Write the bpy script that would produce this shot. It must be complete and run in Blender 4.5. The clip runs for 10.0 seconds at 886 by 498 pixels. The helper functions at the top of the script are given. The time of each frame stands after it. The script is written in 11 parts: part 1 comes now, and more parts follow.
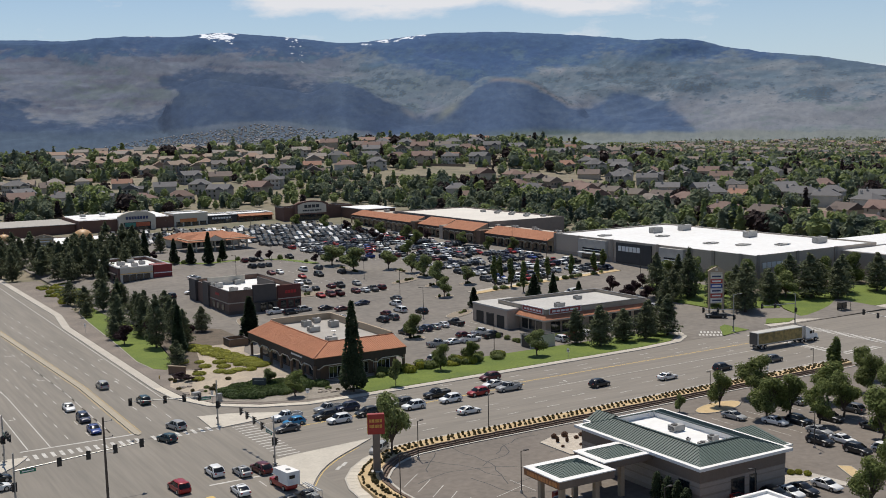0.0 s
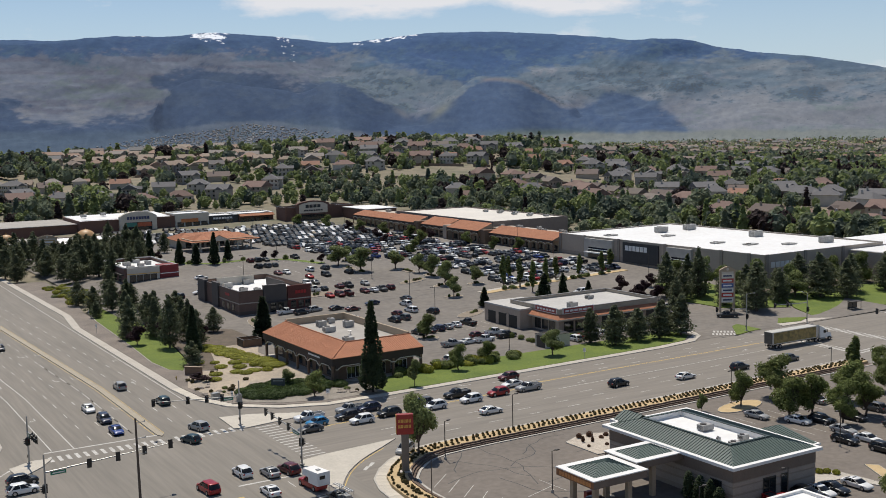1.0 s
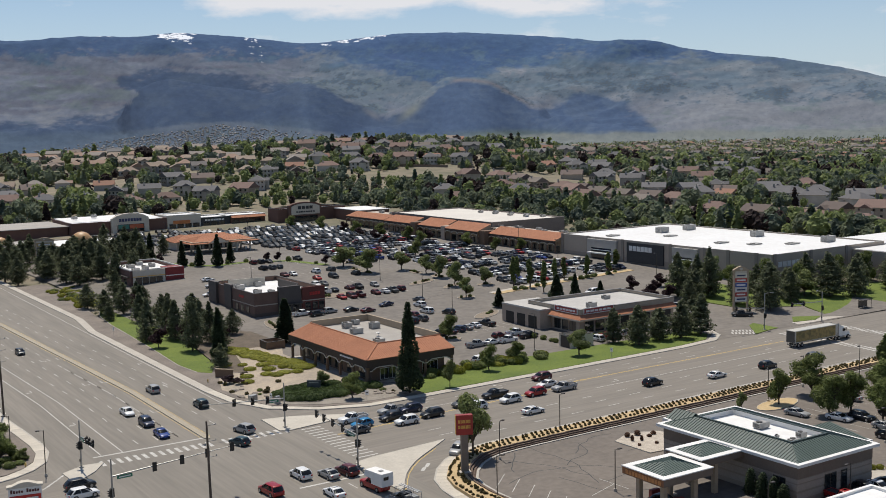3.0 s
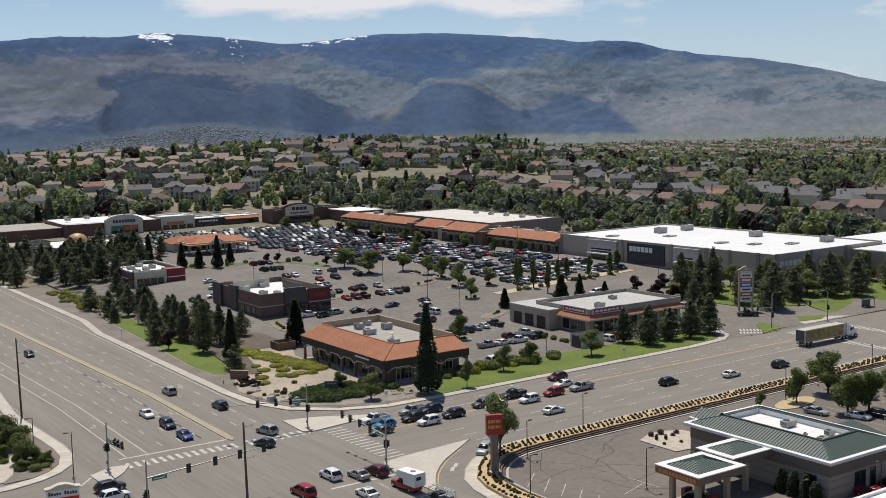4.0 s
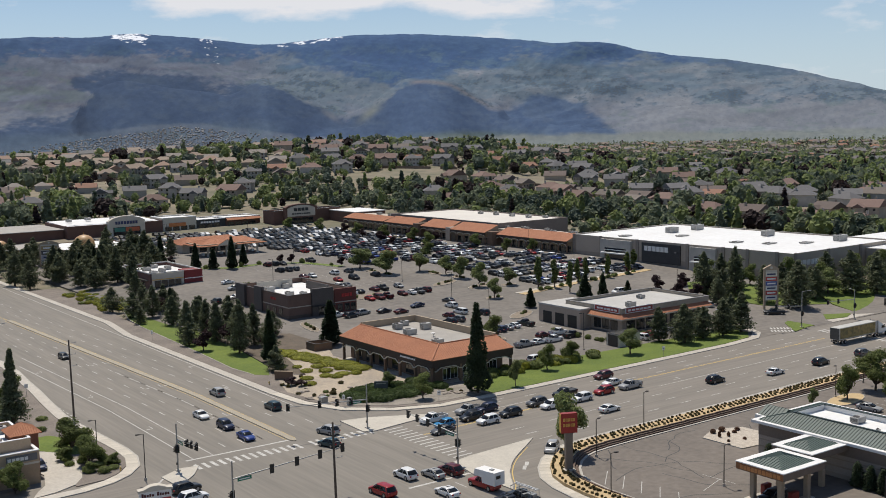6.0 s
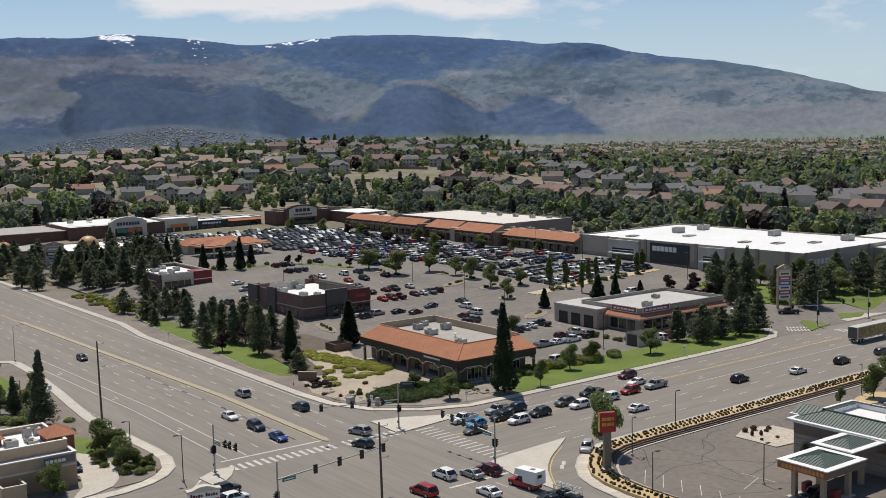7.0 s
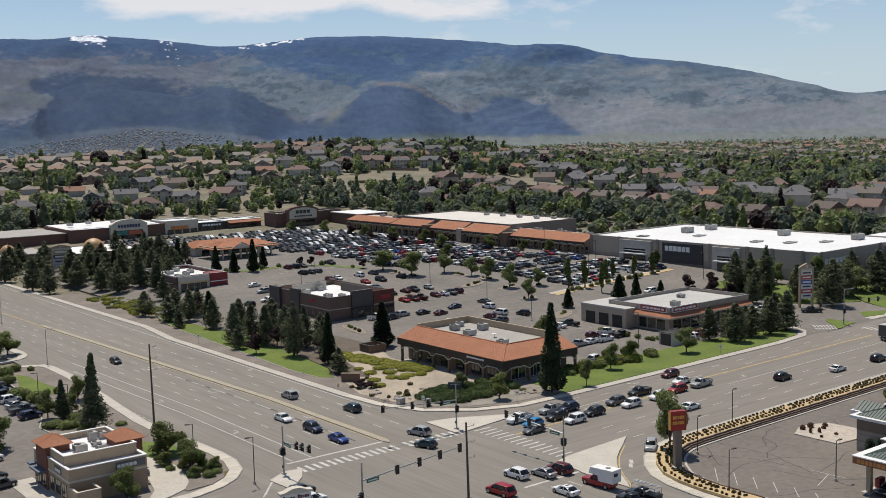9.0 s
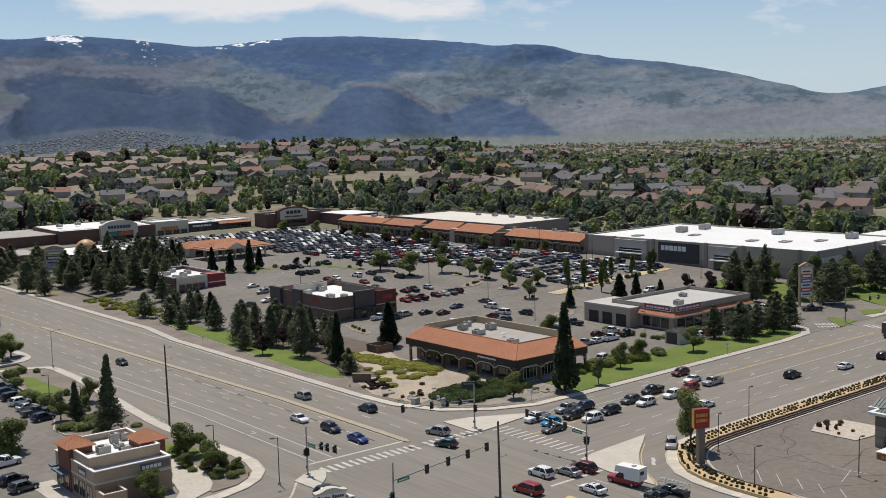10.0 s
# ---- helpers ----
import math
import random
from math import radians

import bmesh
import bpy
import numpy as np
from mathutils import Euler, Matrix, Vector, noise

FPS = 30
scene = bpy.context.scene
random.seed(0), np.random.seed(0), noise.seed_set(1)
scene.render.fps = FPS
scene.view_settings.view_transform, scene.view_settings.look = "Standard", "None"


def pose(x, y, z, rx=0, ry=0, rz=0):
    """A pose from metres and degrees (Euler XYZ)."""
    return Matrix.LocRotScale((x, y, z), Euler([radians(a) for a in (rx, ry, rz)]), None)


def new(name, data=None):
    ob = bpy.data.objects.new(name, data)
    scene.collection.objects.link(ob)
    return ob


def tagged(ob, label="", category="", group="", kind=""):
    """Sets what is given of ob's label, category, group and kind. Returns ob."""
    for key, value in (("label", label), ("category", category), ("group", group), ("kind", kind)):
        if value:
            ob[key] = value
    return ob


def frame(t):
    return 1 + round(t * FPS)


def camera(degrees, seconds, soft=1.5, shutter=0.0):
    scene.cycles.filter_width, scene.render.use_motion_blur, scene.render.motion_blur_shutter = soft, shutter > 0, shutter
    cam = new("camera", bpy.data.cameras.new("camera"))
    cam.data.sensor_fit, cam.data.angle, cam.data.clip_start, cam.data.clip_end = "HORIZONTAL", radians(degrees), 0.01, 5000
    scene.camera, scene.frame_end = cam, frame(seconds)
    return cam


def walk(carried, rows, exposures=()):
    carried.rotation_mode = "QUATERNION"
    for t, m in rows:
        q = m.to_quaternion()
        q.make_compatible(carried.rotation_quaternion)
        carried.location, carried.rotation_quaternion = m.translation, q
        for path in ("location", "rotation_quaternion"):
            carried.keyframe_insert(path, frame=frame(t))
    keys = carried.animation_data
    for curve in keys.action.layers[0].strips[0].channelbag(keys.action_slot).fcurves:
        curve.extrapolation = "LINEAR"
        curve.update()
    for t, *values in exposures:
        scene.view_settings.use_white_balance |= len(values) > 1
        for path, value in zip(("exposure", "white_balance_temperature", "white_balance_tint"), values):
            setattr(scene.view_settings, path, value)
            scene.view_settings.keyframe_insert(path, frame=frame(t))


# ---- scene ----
from math import sin, cos, pi, hypot, atan2, exp

# ---------------------------------------------------------------- camera
cam = camera(43.8, 10.0, soft=0.9)
ROWS = [
    (0.0, 0.00, 0.00, 53.00, -30.850, -6.291, 1.156),
    (0.5, -2.37, 1.52, 53.06, -31.083, -6.302, 1.166),
    (1.0, -4.93, 3.10, 53.14, -31.349, -6.312, 1.178),
    (1.5, -7.84, 4.75, 53.26, -31.705, -6.318, 1.191),
    (2.0, -10.87, 6.34, 53.39, -32.138, -6.320, 1.201),
    (2.5, -14.12, 8.07, 53.52, -32.601, -6.320, 1.208),
    (4.0, -24.22, 13.66, 53.90, -34.206, -6.303, 1.223),
    (4.5, -27.50, 15.74, 53.90, -34.589, -6.292, 1.232),
    (5.0, -30.81, 17.81, 53.97, -34.945, -6.289, 1.238),
    (5.5, -34.15, 19.95, 54.04, -35.304, -6.290, 1.246),
    (7.0, -44.14, 26.81, 54.16, -36.367, -6.262, 1.295),
    (7.5, -47.42, 29.06, 54.21, -36.737, -6.251, 1.316),
    (8.0, -50.61, 31.39, 54.27, -37.110, -6.248, 1.340),
    (8.5, -53.77, 33.65, 54.37, -37.489, -6.242, 1.365),
    (9.0, -56.89, 35.90, 54.47, -37.899, -6.233, 1.390),
    (9.5, -59.92, 38.15, 54.53, -38.442, -6.236, 1.412),
    (10.0, -62.85, 40.36, 54.55, -39.117, -6.244, 1.431),
]
walk(cam, [(t, pose(x, y, z, 90 + pitch, roll, yaw)) for t, x, y, z, yaw, pitch, roll in ROWS], exposures=[(0.0, 0.1), (10.0, 0.1)])

# ---------------------------------------------------------------- light
SUN_EL, SUN_AZ = 66.0, 14.0      # azimuth clockwise from +y
world = bpy.data.worlds.new("sky")
scene.world = world
world.use_nodes = True
wn, wl = world.node_tree.nodes, world.node_tree.links
sky = wn.new("ShaderNodeTexSky")
sky.sky_type, sky.sun_disc = "NISHITA", False
sky.sun_elevation, sky.sun_rotation = radians(SUN_EL), radians(SUN_AZ)
sky.altitude = 1600
sky.air_density, sky.dust_density, sky.ozone_density = 1.0, 0.1, 2.0
tcw = wn.new("ShaderNodeTexCoord")


def wmath(op, a, b=None, clamp=False):
    q = wn.new("ShaderNodeMath")
    q.operation, q.use_clamp = op, clamp
    for i, s in enumerate((a, b)):
        if s is None:
            continue
        if isinstance(s, (int, float)):
            q.inputs[i].default_value = s
        else:
            wl.new(s, q.inputs[i])
    return q.outputs[0]


# cumulus bank low over the range, thinner veils elsewhere
axes = wn.new("ShaderNodeSeparateXYZ")
wl.new(tcw.outputs["Generated"], axes.inputs[0])
stretch = wn.new("ShaderNodeMapping")
stretch.inputs["Scale"].default_value = (5.0, 5.0, 15.0)
wl.new(tcw.outputs["Generated"], stretch.inputs["Vector"])
cn = wn.new("ShaderNodeTexNoise")
cn.inputs["Scale"].default_value, cn.inputs["Detail"].default_value, cn.inputs["Roughness"].default_value = 1.5, 9.0, 0.60
wl.new(stretch.outputs["Vector"], cn.inputs["Vector"])
heading = wmath("ARCTAN2", axes.outputs["X"], axes.outputs["Y"])
off_az = wmath("DIVIDE", wmath("ABSOLUTE", wmath("SUBTRACT", heading, radians(30.5))), radians(11.0))
off_el = wmath("DIVIDE", wmath("ABSOLUTE", wmath("SUBTRACT", axes.outputs["Z"], 0.128)), 0.034)
bank_mask = wmath("SUBTRACT", 1.0, wmath("MAXIMUM", off_az, off_el), True)
dens = wmath("ADD", cn.outputs["Fac"], wmath("MULTIPLY", wmath("POWER", bank_mask, 0.6), 0.42))
cr = wn.new("ShaderNodeValToRGB")
cr.color_ramp.elements[0].position, cr.color_ramp.elements[1].position = 0.57, 0.74
wl.new(dens, cr.inputs["Fac"])
mixc = wn.new("ShaderNodeMixRGB")
mixc.inputs[2].default_value = (8.3, 8.4, 8.8, 1)
wl.new(cr.outputs["Color"], mixc.inputs[0])
veil = wn.new("ShaderNodeMixRGB")
veil.inputs[2].default_value = (5.4, 6.5, 7.6, 1)
wl.new(wmath("MULTIPLY", wmath("SUBTRACT", 1.0, wmath("DIVIDE", wmath("ABSOLUTE", axes.outputs["Z"]), 0.15), True), 0.9), veil.inputs[0])
wl.new(sky.outputs["Color"], veil.inputs[1])
wl.new(veil.outputs["Color"], mixc.inputs[1])
wl.new(mixc.outputs["Color"], wn["Background"].inputs["Color"])
wn["Background"].inputs["Strength"].default_value = 0.085
sun = new("sun", bpy.data.lights.new("sun", "SUN"))
sun.data.energy, sun.data.angle, sun.data.color = 4.0, radians(0.55), (1.0, 0.93, 0.82)
sdir = Vector((sin(radians(SUN_AZ)) * cos(radians(SUN_EL)), cos(radians(SUN_AZ)) * cos(radians(SUN_EL)), sin(radians(SUN_EL))))
sun.matrix_world = Matrix.Translation((0, 0, 400)) @ sdir.to_track_quat("Z", "Y").to_matrix().to_4x4()


# ---------------------------------------------------------------- materials
MATS = {}


def mat(name, color, color2=None, rough=0.8, metal=0.0, scale=1.0, scale2=0.0, bump=0.0, bump_scale=8.0, vary=0.0, island=0.0, spec=0.5, streak=None):
    """Two scales of noise between two colours, fine relief, and variation by object or by piece."""
    if name in MATS:
        return MATS[name]
    m = bpy.data.materials.new(name)
    m.use_nodes = True
    n, l = m.node_tree.nodes, m.node_tree.links
    b = n["Principled BSDF"]
    b.inputs["Roughness"].default_value, b.inputs["Metallic"].default_value = rough, metal
    b.inputs["Specular IOR Level"].default_value = spec
    color2 = color2 or tuple(c * 0.82 for c in color)
    tc = n.new("ShaderNodeTexCoord")
    src = tc.outputs["Object"]
    if streak:
        mp = n.new("ShaderNodeMapping")
        mp.inputs["Scale"].default_value = streak
        l.new(src, mp.inputs["Vector"])
        src = mp.outputs["Vector"]
    a = n.new("ShaderNodeTexNoise")
    a.inputs["Scale"].default_value, a.inputs["Detail"].default_value, a.inputs["Roughness"].default_value = scale, 5.0, 0.6
    l.new(src, a.inputs["Vector"])
    fac = a.outputs["Fac"]
    if scale2:
        a2 = n.new("ShaderNodeTexNoise")
        a2.inputs["Scale"].default_value, a2.inputs["Detail"].default_value = scale2, 3.0
        l.new(src, a2.inputs["Vector"])
        mm = n.new("ShaderNodeMath")
        mm.operation = "ADD"
        l.new(fac, mm.inputs[0]), l.new(a2.outputs["Fac"], mm.inputs[1])
        mh = n.new("ShaderNodeMath")
        mh.operation = "MULTIPLY"
        mh.inputs[1].default_value = 0.5
        l.new(mm.outputs[0], mh.inputs[0])
        fac = mh.outputs[0]
    r = n.new("ShaderNodeValToRGB")
    r.color_ramp.elements[0].position, r.color_ramp.elements[1].position = 0.36, 0.64
    r.color_ramp.elements[0].color, r.color_ramp.elements[1].color = (*color2, 1), (*color, 1)
    l.new(fac, r.inputs["Fac"])
    out = r.outputs["Color"]
    for amount, kind in ((vary, "ShaderNodeObjectInfo"), (island, "ShaderNodeNewGeometry")):
        if amount:
            oi = n.new(kind)
            mr = n.new("ShaderNodeMapRange")
            mr.inputs["To Min"].default_value, mr.inputs["To Max"].default_value = 1 - amount, 1 + amount
            l.new(oi.outputs["Random" if kind.endswith("Info") else "Random Per Island"], mr.inputs["Value"])
            hs = n.new("ShaderNodeHueSaturation")
            l.new(mr.outputs[0], hs.inputs["Value"])
            l.new(out, hs.inputs["Color"])
            out = hs.outputs["Color"]
    l.new(out, b.inputs["Base Color"])
    if bump:
        nb = n.new("ShaderNodeTexNoise")
        nb.inputs["Scale"].default_value, nb.inputs["Detail"].default_value = bump_scale, 4.0
        l.new(tc.outputs["Object"], nb.inputs["Vector"])
        bp = n.new("ShaderNodeBump")
        bp.inputs["Strength"].default_value, bp.inputs["Distance"].default_value = bump, 0.05
        l.new(nb.outputs["Fac"], bp.inputs["Height"])
        l.new(bp.outputs["Normal"], b.inputs["Normal"])
    MATS[name] = m
    return m


ASPHALT = mat("road_asphalt", (0.231, 0.208, 0.178), (0.171, 0.156, 0.134), 0.9, scale=0.30, scale2=1.5, bump=0.2, bump_scale=9, streak=(1.0, 0.045, 1.0))
ASPHALT_EW = mat("road_asphalt_cross", (0.230, 0.205, 0.175), (0.171, 0.154, 0.132), 0.9, scale=0.30, scale2=1.5, bump=0.2, bump_scale=9, streak=(0.06, 1.0, 1.0))
LOT = mat("lot_asphalt", (0.206, 0.184, 0.160), (0.134, 0.120, 0.105), 0.92, scale=0.05, scale2=0.6, bump=0.2, bump_scale=7)
LOT_DARK = mat("bank_lot_asphalt", (0.190, 0.163, 0.138), (0.130, 0.112, 0.096), 0.92, scale=0.07, scale2=0.9, bump=0.2, bump_scale=7)
SEAL = mat("crack_sealant", (0.035, 0.035, 0.035), rough=0.7, scale=2)
CONC = mat("concrete", (0.50, 0.46, 0.40), (0.38, 0.345, 0.30), 0.85, scale=0.25, scale2=2.5, bump=0.15, vary=0.05)
CONC_ISL = mat("island_concrete", (0.52, 0.48, 0.41), (0.42, 0.385, 0.33), 0.85, scale=0.3, scale2=3.0, bump=0.15, vary=0.04)
KERB = mat("kerb_concrete", (0.46, 0.43, 0.38), (0.36, 0.335, 0.30), 0.85, scale=0.5, scale2=4.0)
WHITE = mat("road_paint_white", (0.60, 0.585, 0.55), (0.33, 0.315, 0.29), 0.8, scale=0.9, scale2=6)
YELLOW = mat("road_paint_yellow", (0.66, 0.45, 0.11), (0.44, 0.32, 0.13), 0.8, scale=0.7, scale2=5)
GRASS = mat("lawn_grass", (0.148, 0.192, 0.028), (0.078, 0.118, 0.018), 0.95, scale=0.12, scale2=3.5, bump=0.6, bump_scale=16)
MULCH = mat("tan_gravel", (0.55, 0.41, 0.225), (0.42, 0.31, 0.17), 0.95, scale=0.5, scale2=9, bump=0.5, bump_scale=22)
GRAVEL = mat("grey_gravel", (0.245, 0.208, 0.176), (0.135, 0.116, 0.100), 0.95, scale=0.15, scale2=5, bump=0.6, bump_scale=20)
ROCKS = mat("pale_rock_bed", (0.33, 0.295, 0.25), (0.16, 0.142, 0.12), 0.95, scale=0.4, scale2=6, bump=0.7, bump_scale=10)
SAND = mat("sandy_path", (0.47, 0.385, 0.285), (0.245, 0.215, 0.18), 0.95, scale=0.12, scale2=3, bump=0.3, bump_scale=20)
ROOF_W = mat("white_membrane_roof", (0.78, 0.78, 0.77), (0.68, 0.67, 0.65), 0.6, scale=0.07, scale2=0.8)
ROOF_G = mat("grey_gravel_roof", (0.40, 0.375, 0.34), (0.30, 0.28, 0.255), 0.9, scale=0.2, scale2=3)
STUCCO_TAN = mat("tan_stucco", (0.40, 0.315, 0.225), (0.345, 0.27, 0.19), 0.9, scale=0.3, scale2=3, bump=0.1, bump_scale=30)
STUCCO_BROWN = mat("brown_stucco", (0.19, 0.125, 0.085), (0.16, 0.105, 0.07), 0.9, scale=0.3, scale2=3, bump=0.1, bump_scale=30)
STUCCO_GREY = mat("warm_grey_block", (0.42, 0.355, 0.295), (0.36, 0.305, 0.25), 0.9, scale=0.2, scale2=2.5, bump=0.1, bump_scale=20)
STUCCO_CREAM = mat("cream_stucco", (0.58, 0.53, 0.45), (0.50, 0.455, 0.38), 0.9, scale=0.3, scale2=3)
BRICKRED = mat("red_brown_wall", (0.155, 0.085, 0.065), (0.125, 0.068, 0.052), 0.9, scale=0.4, scale2=4)
DARKBRICK = mat("dark_brown_brick", (0.165, 0.102, 0.080), (0.122, 0.078, 0.062), 0.85, scale=0.4, scale2=5)
CHARCOAL = mat("charcoal_panel", (0.035, 0.036, 0.040), (0.028, 0.029, 0.032), 0.6, scale=0.5)
TILE = mat("terracotta_tile", (0.43, 0.185, 0.098), (0.335, 0.138, 0.074), 0.85, scale=0.35, scale2=3, bump=0.3, bump_scale=3)
GREENROOF = mat("green_metal_roof", (0.080, 0.112, 0.098), (0.066, 0.094, 0.082), 0.6, metal=0.0, scale=0.3, scale2=3)
WHITEPAINT = mat("white_trim", (0.76, 0.75, 0.73), (0.70, 0.69, 0.67), 0.6, scale=0.5)
GLASS = mat("dark_window_glass", (0.020, 0.025, 0.028), rough=0.08, scale=0.5, spec=0.8)
STEEL = mat("galvanised_steel", (0.36, 0.36, 0.35), (0.30, 0.30, 0.29), 0.45, metal=0.6, scale=2)
DARKSTEEL = mat("bronze_pole_paint", (0.055, 0.047, 0.040), rough=0.55, scale=2)
WOODPOLE = mat("weathered_wood_pole", (0.115, 0.090, 0.070), (0.080, 0.062, 0.048), 0.9, scale=3, bump=0.3)
BLACK = mat("black_signal_housing", (0.018, 0.018, 0.018), rough=0.5, scale=2)
RED = mat("red_sign_face", (0.52, 0.035, 0.025), (0.45, 0.03, 0.022), 0.5, scale=1)
GOLD = mat("yellow_sign_lettering", (0.70, 0.40, 0.08), rough=0.5, scale=1)
SIGNGREEN = mat("green_street_sign", (0.02, 0.19, 0.11), rough=0.5, scale=1)
BARK = mat("bark", (0.105, 0.080, 0.060), (0.070, 0.052, 0.040), 0.95, scale=3, bump=0.5)
HVAC = mat("hvac_metal", (0.42, 0.41, 0.39), (0.34, 0.33, 0.31), 0.55, metal=0.2, scale=1.2, vary=0.1)
BLOCKWALL = mat("terrace_block", (0.150, 0.105, 0.080), (0.105, 0.075, 0.058), 0.95, scale=0.8, scale2=6, bump=0.5, bump_scale=6, vary=0.1)
RUBBER = mat("tyre_rubber", (0.016, 0.016, 0.016), rough=0.8, scale=2)


def leafmat(name, c1, c2, island=0.35):
    m = mat(name, c1, c2, 0.75, scale=0.35, scale2=2.0, island=island, vary=0.14, spec=0.3)
    b = m.node_tree.nodes["Principled BSDF"]
    n, l = m.node_tree.nodes, m.node_tree.links
    tr, mx = n.new("ShaderNodeBsdfTranslucent"), n.new("ShaderNodeMixShader")
    l.new(b.inputs["Base Color"].links[0].from_socket, tr.inputs["Color"])
    mx.inputs[0].default_value = 0.38
    l.new(b.outputs[0], mx.inputs[1]), l.new(tr.outputs[0], mx.inputs[2])
    l.new(mx.outputs[0], n["Material Output"].inputs["Surface"])
    return m


PALE_ROCK = mat("pale_rock_cover", (0.56, 0.50, 0.42), (0.34, 0.29, 0.24), 0.95, scale=1.2, scale2=7, bump=0.6, bump_scale=9)
LEAF_DARK = leafmat("conifer_needles", (0.066, 0.090, 0.044), (0.036, 0.055, 0.027))
LEAF_PINE = leafmat("pine_needles", (0.158, 0.176, 0.096), (0.092, 0.108, 0.060))
LEAF_GREEN = leafmat("broad_leaves", (0.192, 0.226, 0.070), (0.108, 0.136, 0.042))
LEAF_LIGHT = leafmat("fresh_leaves", (0.235, 0.268, 0.102), (0.145, 0.178, 0.066))
LEAF_PURPLE = leafmat("plum_leaves", (0.060, 0.030, 0.034), (0.030, 0.016, 0.020))
LEAF_YELLOW = leafmat("yellow_juniper", (0.350, 0.345, 0.055), (0.215, 0.225, 0.040))
SHRUB = leafmat("shrub_leaves", (0.140, 0.112, 0.040), (0.064, 0.054, 0.022))
# lightened and greyed: distance haze is put into this leaf colour
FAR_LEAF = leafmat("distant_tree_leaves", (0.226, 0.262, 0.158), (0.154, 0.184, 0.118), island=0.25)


# ---------------------------------------------------------------- mesh helpers
class Geo:
    """Vertices and faces of one mesh, gathered piece by piece."""

    def __init__(self):
        self.v, self.f = [], []

    def add(self, verts, faces):
        k = len(self.v)
        self.v.extend(verts)
        self.f.extend(tuple(i + k for i in q) for q in faces)
        return self

    def box(self, x0, y0, z0, x1, y1, z1, bev=0.0):
        if bev:
            b = min(bev, 0.45 * (x1 - x0), 0.45 * (y1 - y0), 0.9 * (z1 - z0))
            return self.loft([[(x0, y0, z0), (x1, y0, z0), (x1, y1, z0), (x0, y1, z0)], [(x0, y0, z1 - b), (x1, y0, z1 - b), (x1, y1, z1 - b), (x0, y1, z1 - b)],
                              [(x0 + b, y0 + b, z1), (x1 - b, y0 + b, z1), (x1 - b, y1 - b, z1), (x0 + b, y1 - b, z1)]])
        return self.add([(x0, y0, z0), (x1, y0, z0), (x1, y1, z0), (x0, y1, z0), (x0, y0, z1), (x1, y0, z1), (x1, y1, z1), (x0, y1, z1)],
                        [(3, 2, 1, 0), (4, 5, 6, 7), (0, 1, 5, 4), (1, 2, 6, 5), (2, 3, 7, 6), (3, 0, 4, 7)])

    def prism(self, poly, z0, z1):
        n = len(poly)
        return self.add([(x, y, z0) for x, y in poly] + [(x, y, z1) for x, y in poly],
                        [tuple(range(n - 1, -1, -1)), tuple(range(n, 2 * n))] + [(i, (i + 1) % n, n + (i + 1) % n, n + i) for i in range(n)])

    def loft(self, rings, cap=True):
        n = len(rings[0])
        fs = []
        for r in range(len(rings) - 1):
            for i in range(n):
                j = (i + 1) % n
                fs.append((r * n + i, r * n + j, (r + 1) * n + j, (r + 1) * n + i))
        if cap:
            fs += [tuple(range(n - 1, -1, -1)), tuple(range((len(rings) - 1) * n, len(rings) * n))]
        return self.add([p for r in rings for p in r], fs)

    def tube(self, p0, p1, r0, r1=None, n=8):
        r1 = r0 if r1 is None else r1
        d = Vector(p1) - Vector(p0)
        q = d.to_track_quat("Z", "Y")
        ring = [q @ Vector((cos(2 * pi * i / n), sin(2 * pi * i / n), 0)) for i in range(n)]
        return self.loft([[tuple(Vector(p0) + r0 * c) for c in ring], [tuple(Vector(p1) + r1 * c) for c in ring]])

    def quad(self, a, b, c, d):
        return self.add([a, b, c, d], [(0, 1, 2, 3)])

    def mesh(self, name, material, smooth=False):
        me = bpy.data.meshes.new(name)
        me.from_pydata([tuple(p) for p in self.v], [], self.f)
        for m in (material if isinstance(material, (list, tuple)) else [material]):
            me.materials.append(m)
        if smooth:
            me.polygons.foreach_set("use_smooth", [True] * len(me.polygons))
        me.update()
        return me


def part(name, g, material, parent, label="", at=(0, 0, 0), rot=0.0, smooth=False):
    ob = new(name, g if isinstance(g, bpy.types.Mesh) else g.mesh(name, material, smooth))
    ob.parent = parent
    if at != (0, 0, 0) or rot:
        ob.matrix_basis = pose(*at, 0, 0, rot)
    return tagged(ob, label)


def thing(name, at, rot=0.0, label="", category="", group="", kind=""):
    ob = new(name)
    ob.empty_display_size = 0.5
    ob.matrix_basis = pose(*at, 0, 0, rot)
    return tagged(ob, label, category, group, kind)


def solid(name, g, material, label, category="", kind="structure", smooth=False, group=""):
    return tagged(new(name, g.mesh(name, material, smooth)), label, category, group, kind)


def smooth01(a, b, x):
    t = min(1.0, max(0.0, (x - a) / (b - a)))
    return t * t * (3 - 2 * t)


def lot_z(x, y):
    """The shopping-centre lot climbs about four metres away from the crossing."""
    return 4.2 * smooth01(0, 1, ((y - 235) + (x - 150) * 0.6) / 170) * smooth01(66, 112, x)


def lattice(ix, iy, k):
    """Repeatable random value in -1..1 for each lattice point."""
    q = np.sin(ix * 127.1 + iy * 311.7 + k * 74.7) * 43758.5453
    return 2.0 * (q - np.floor(q)) - 1.0


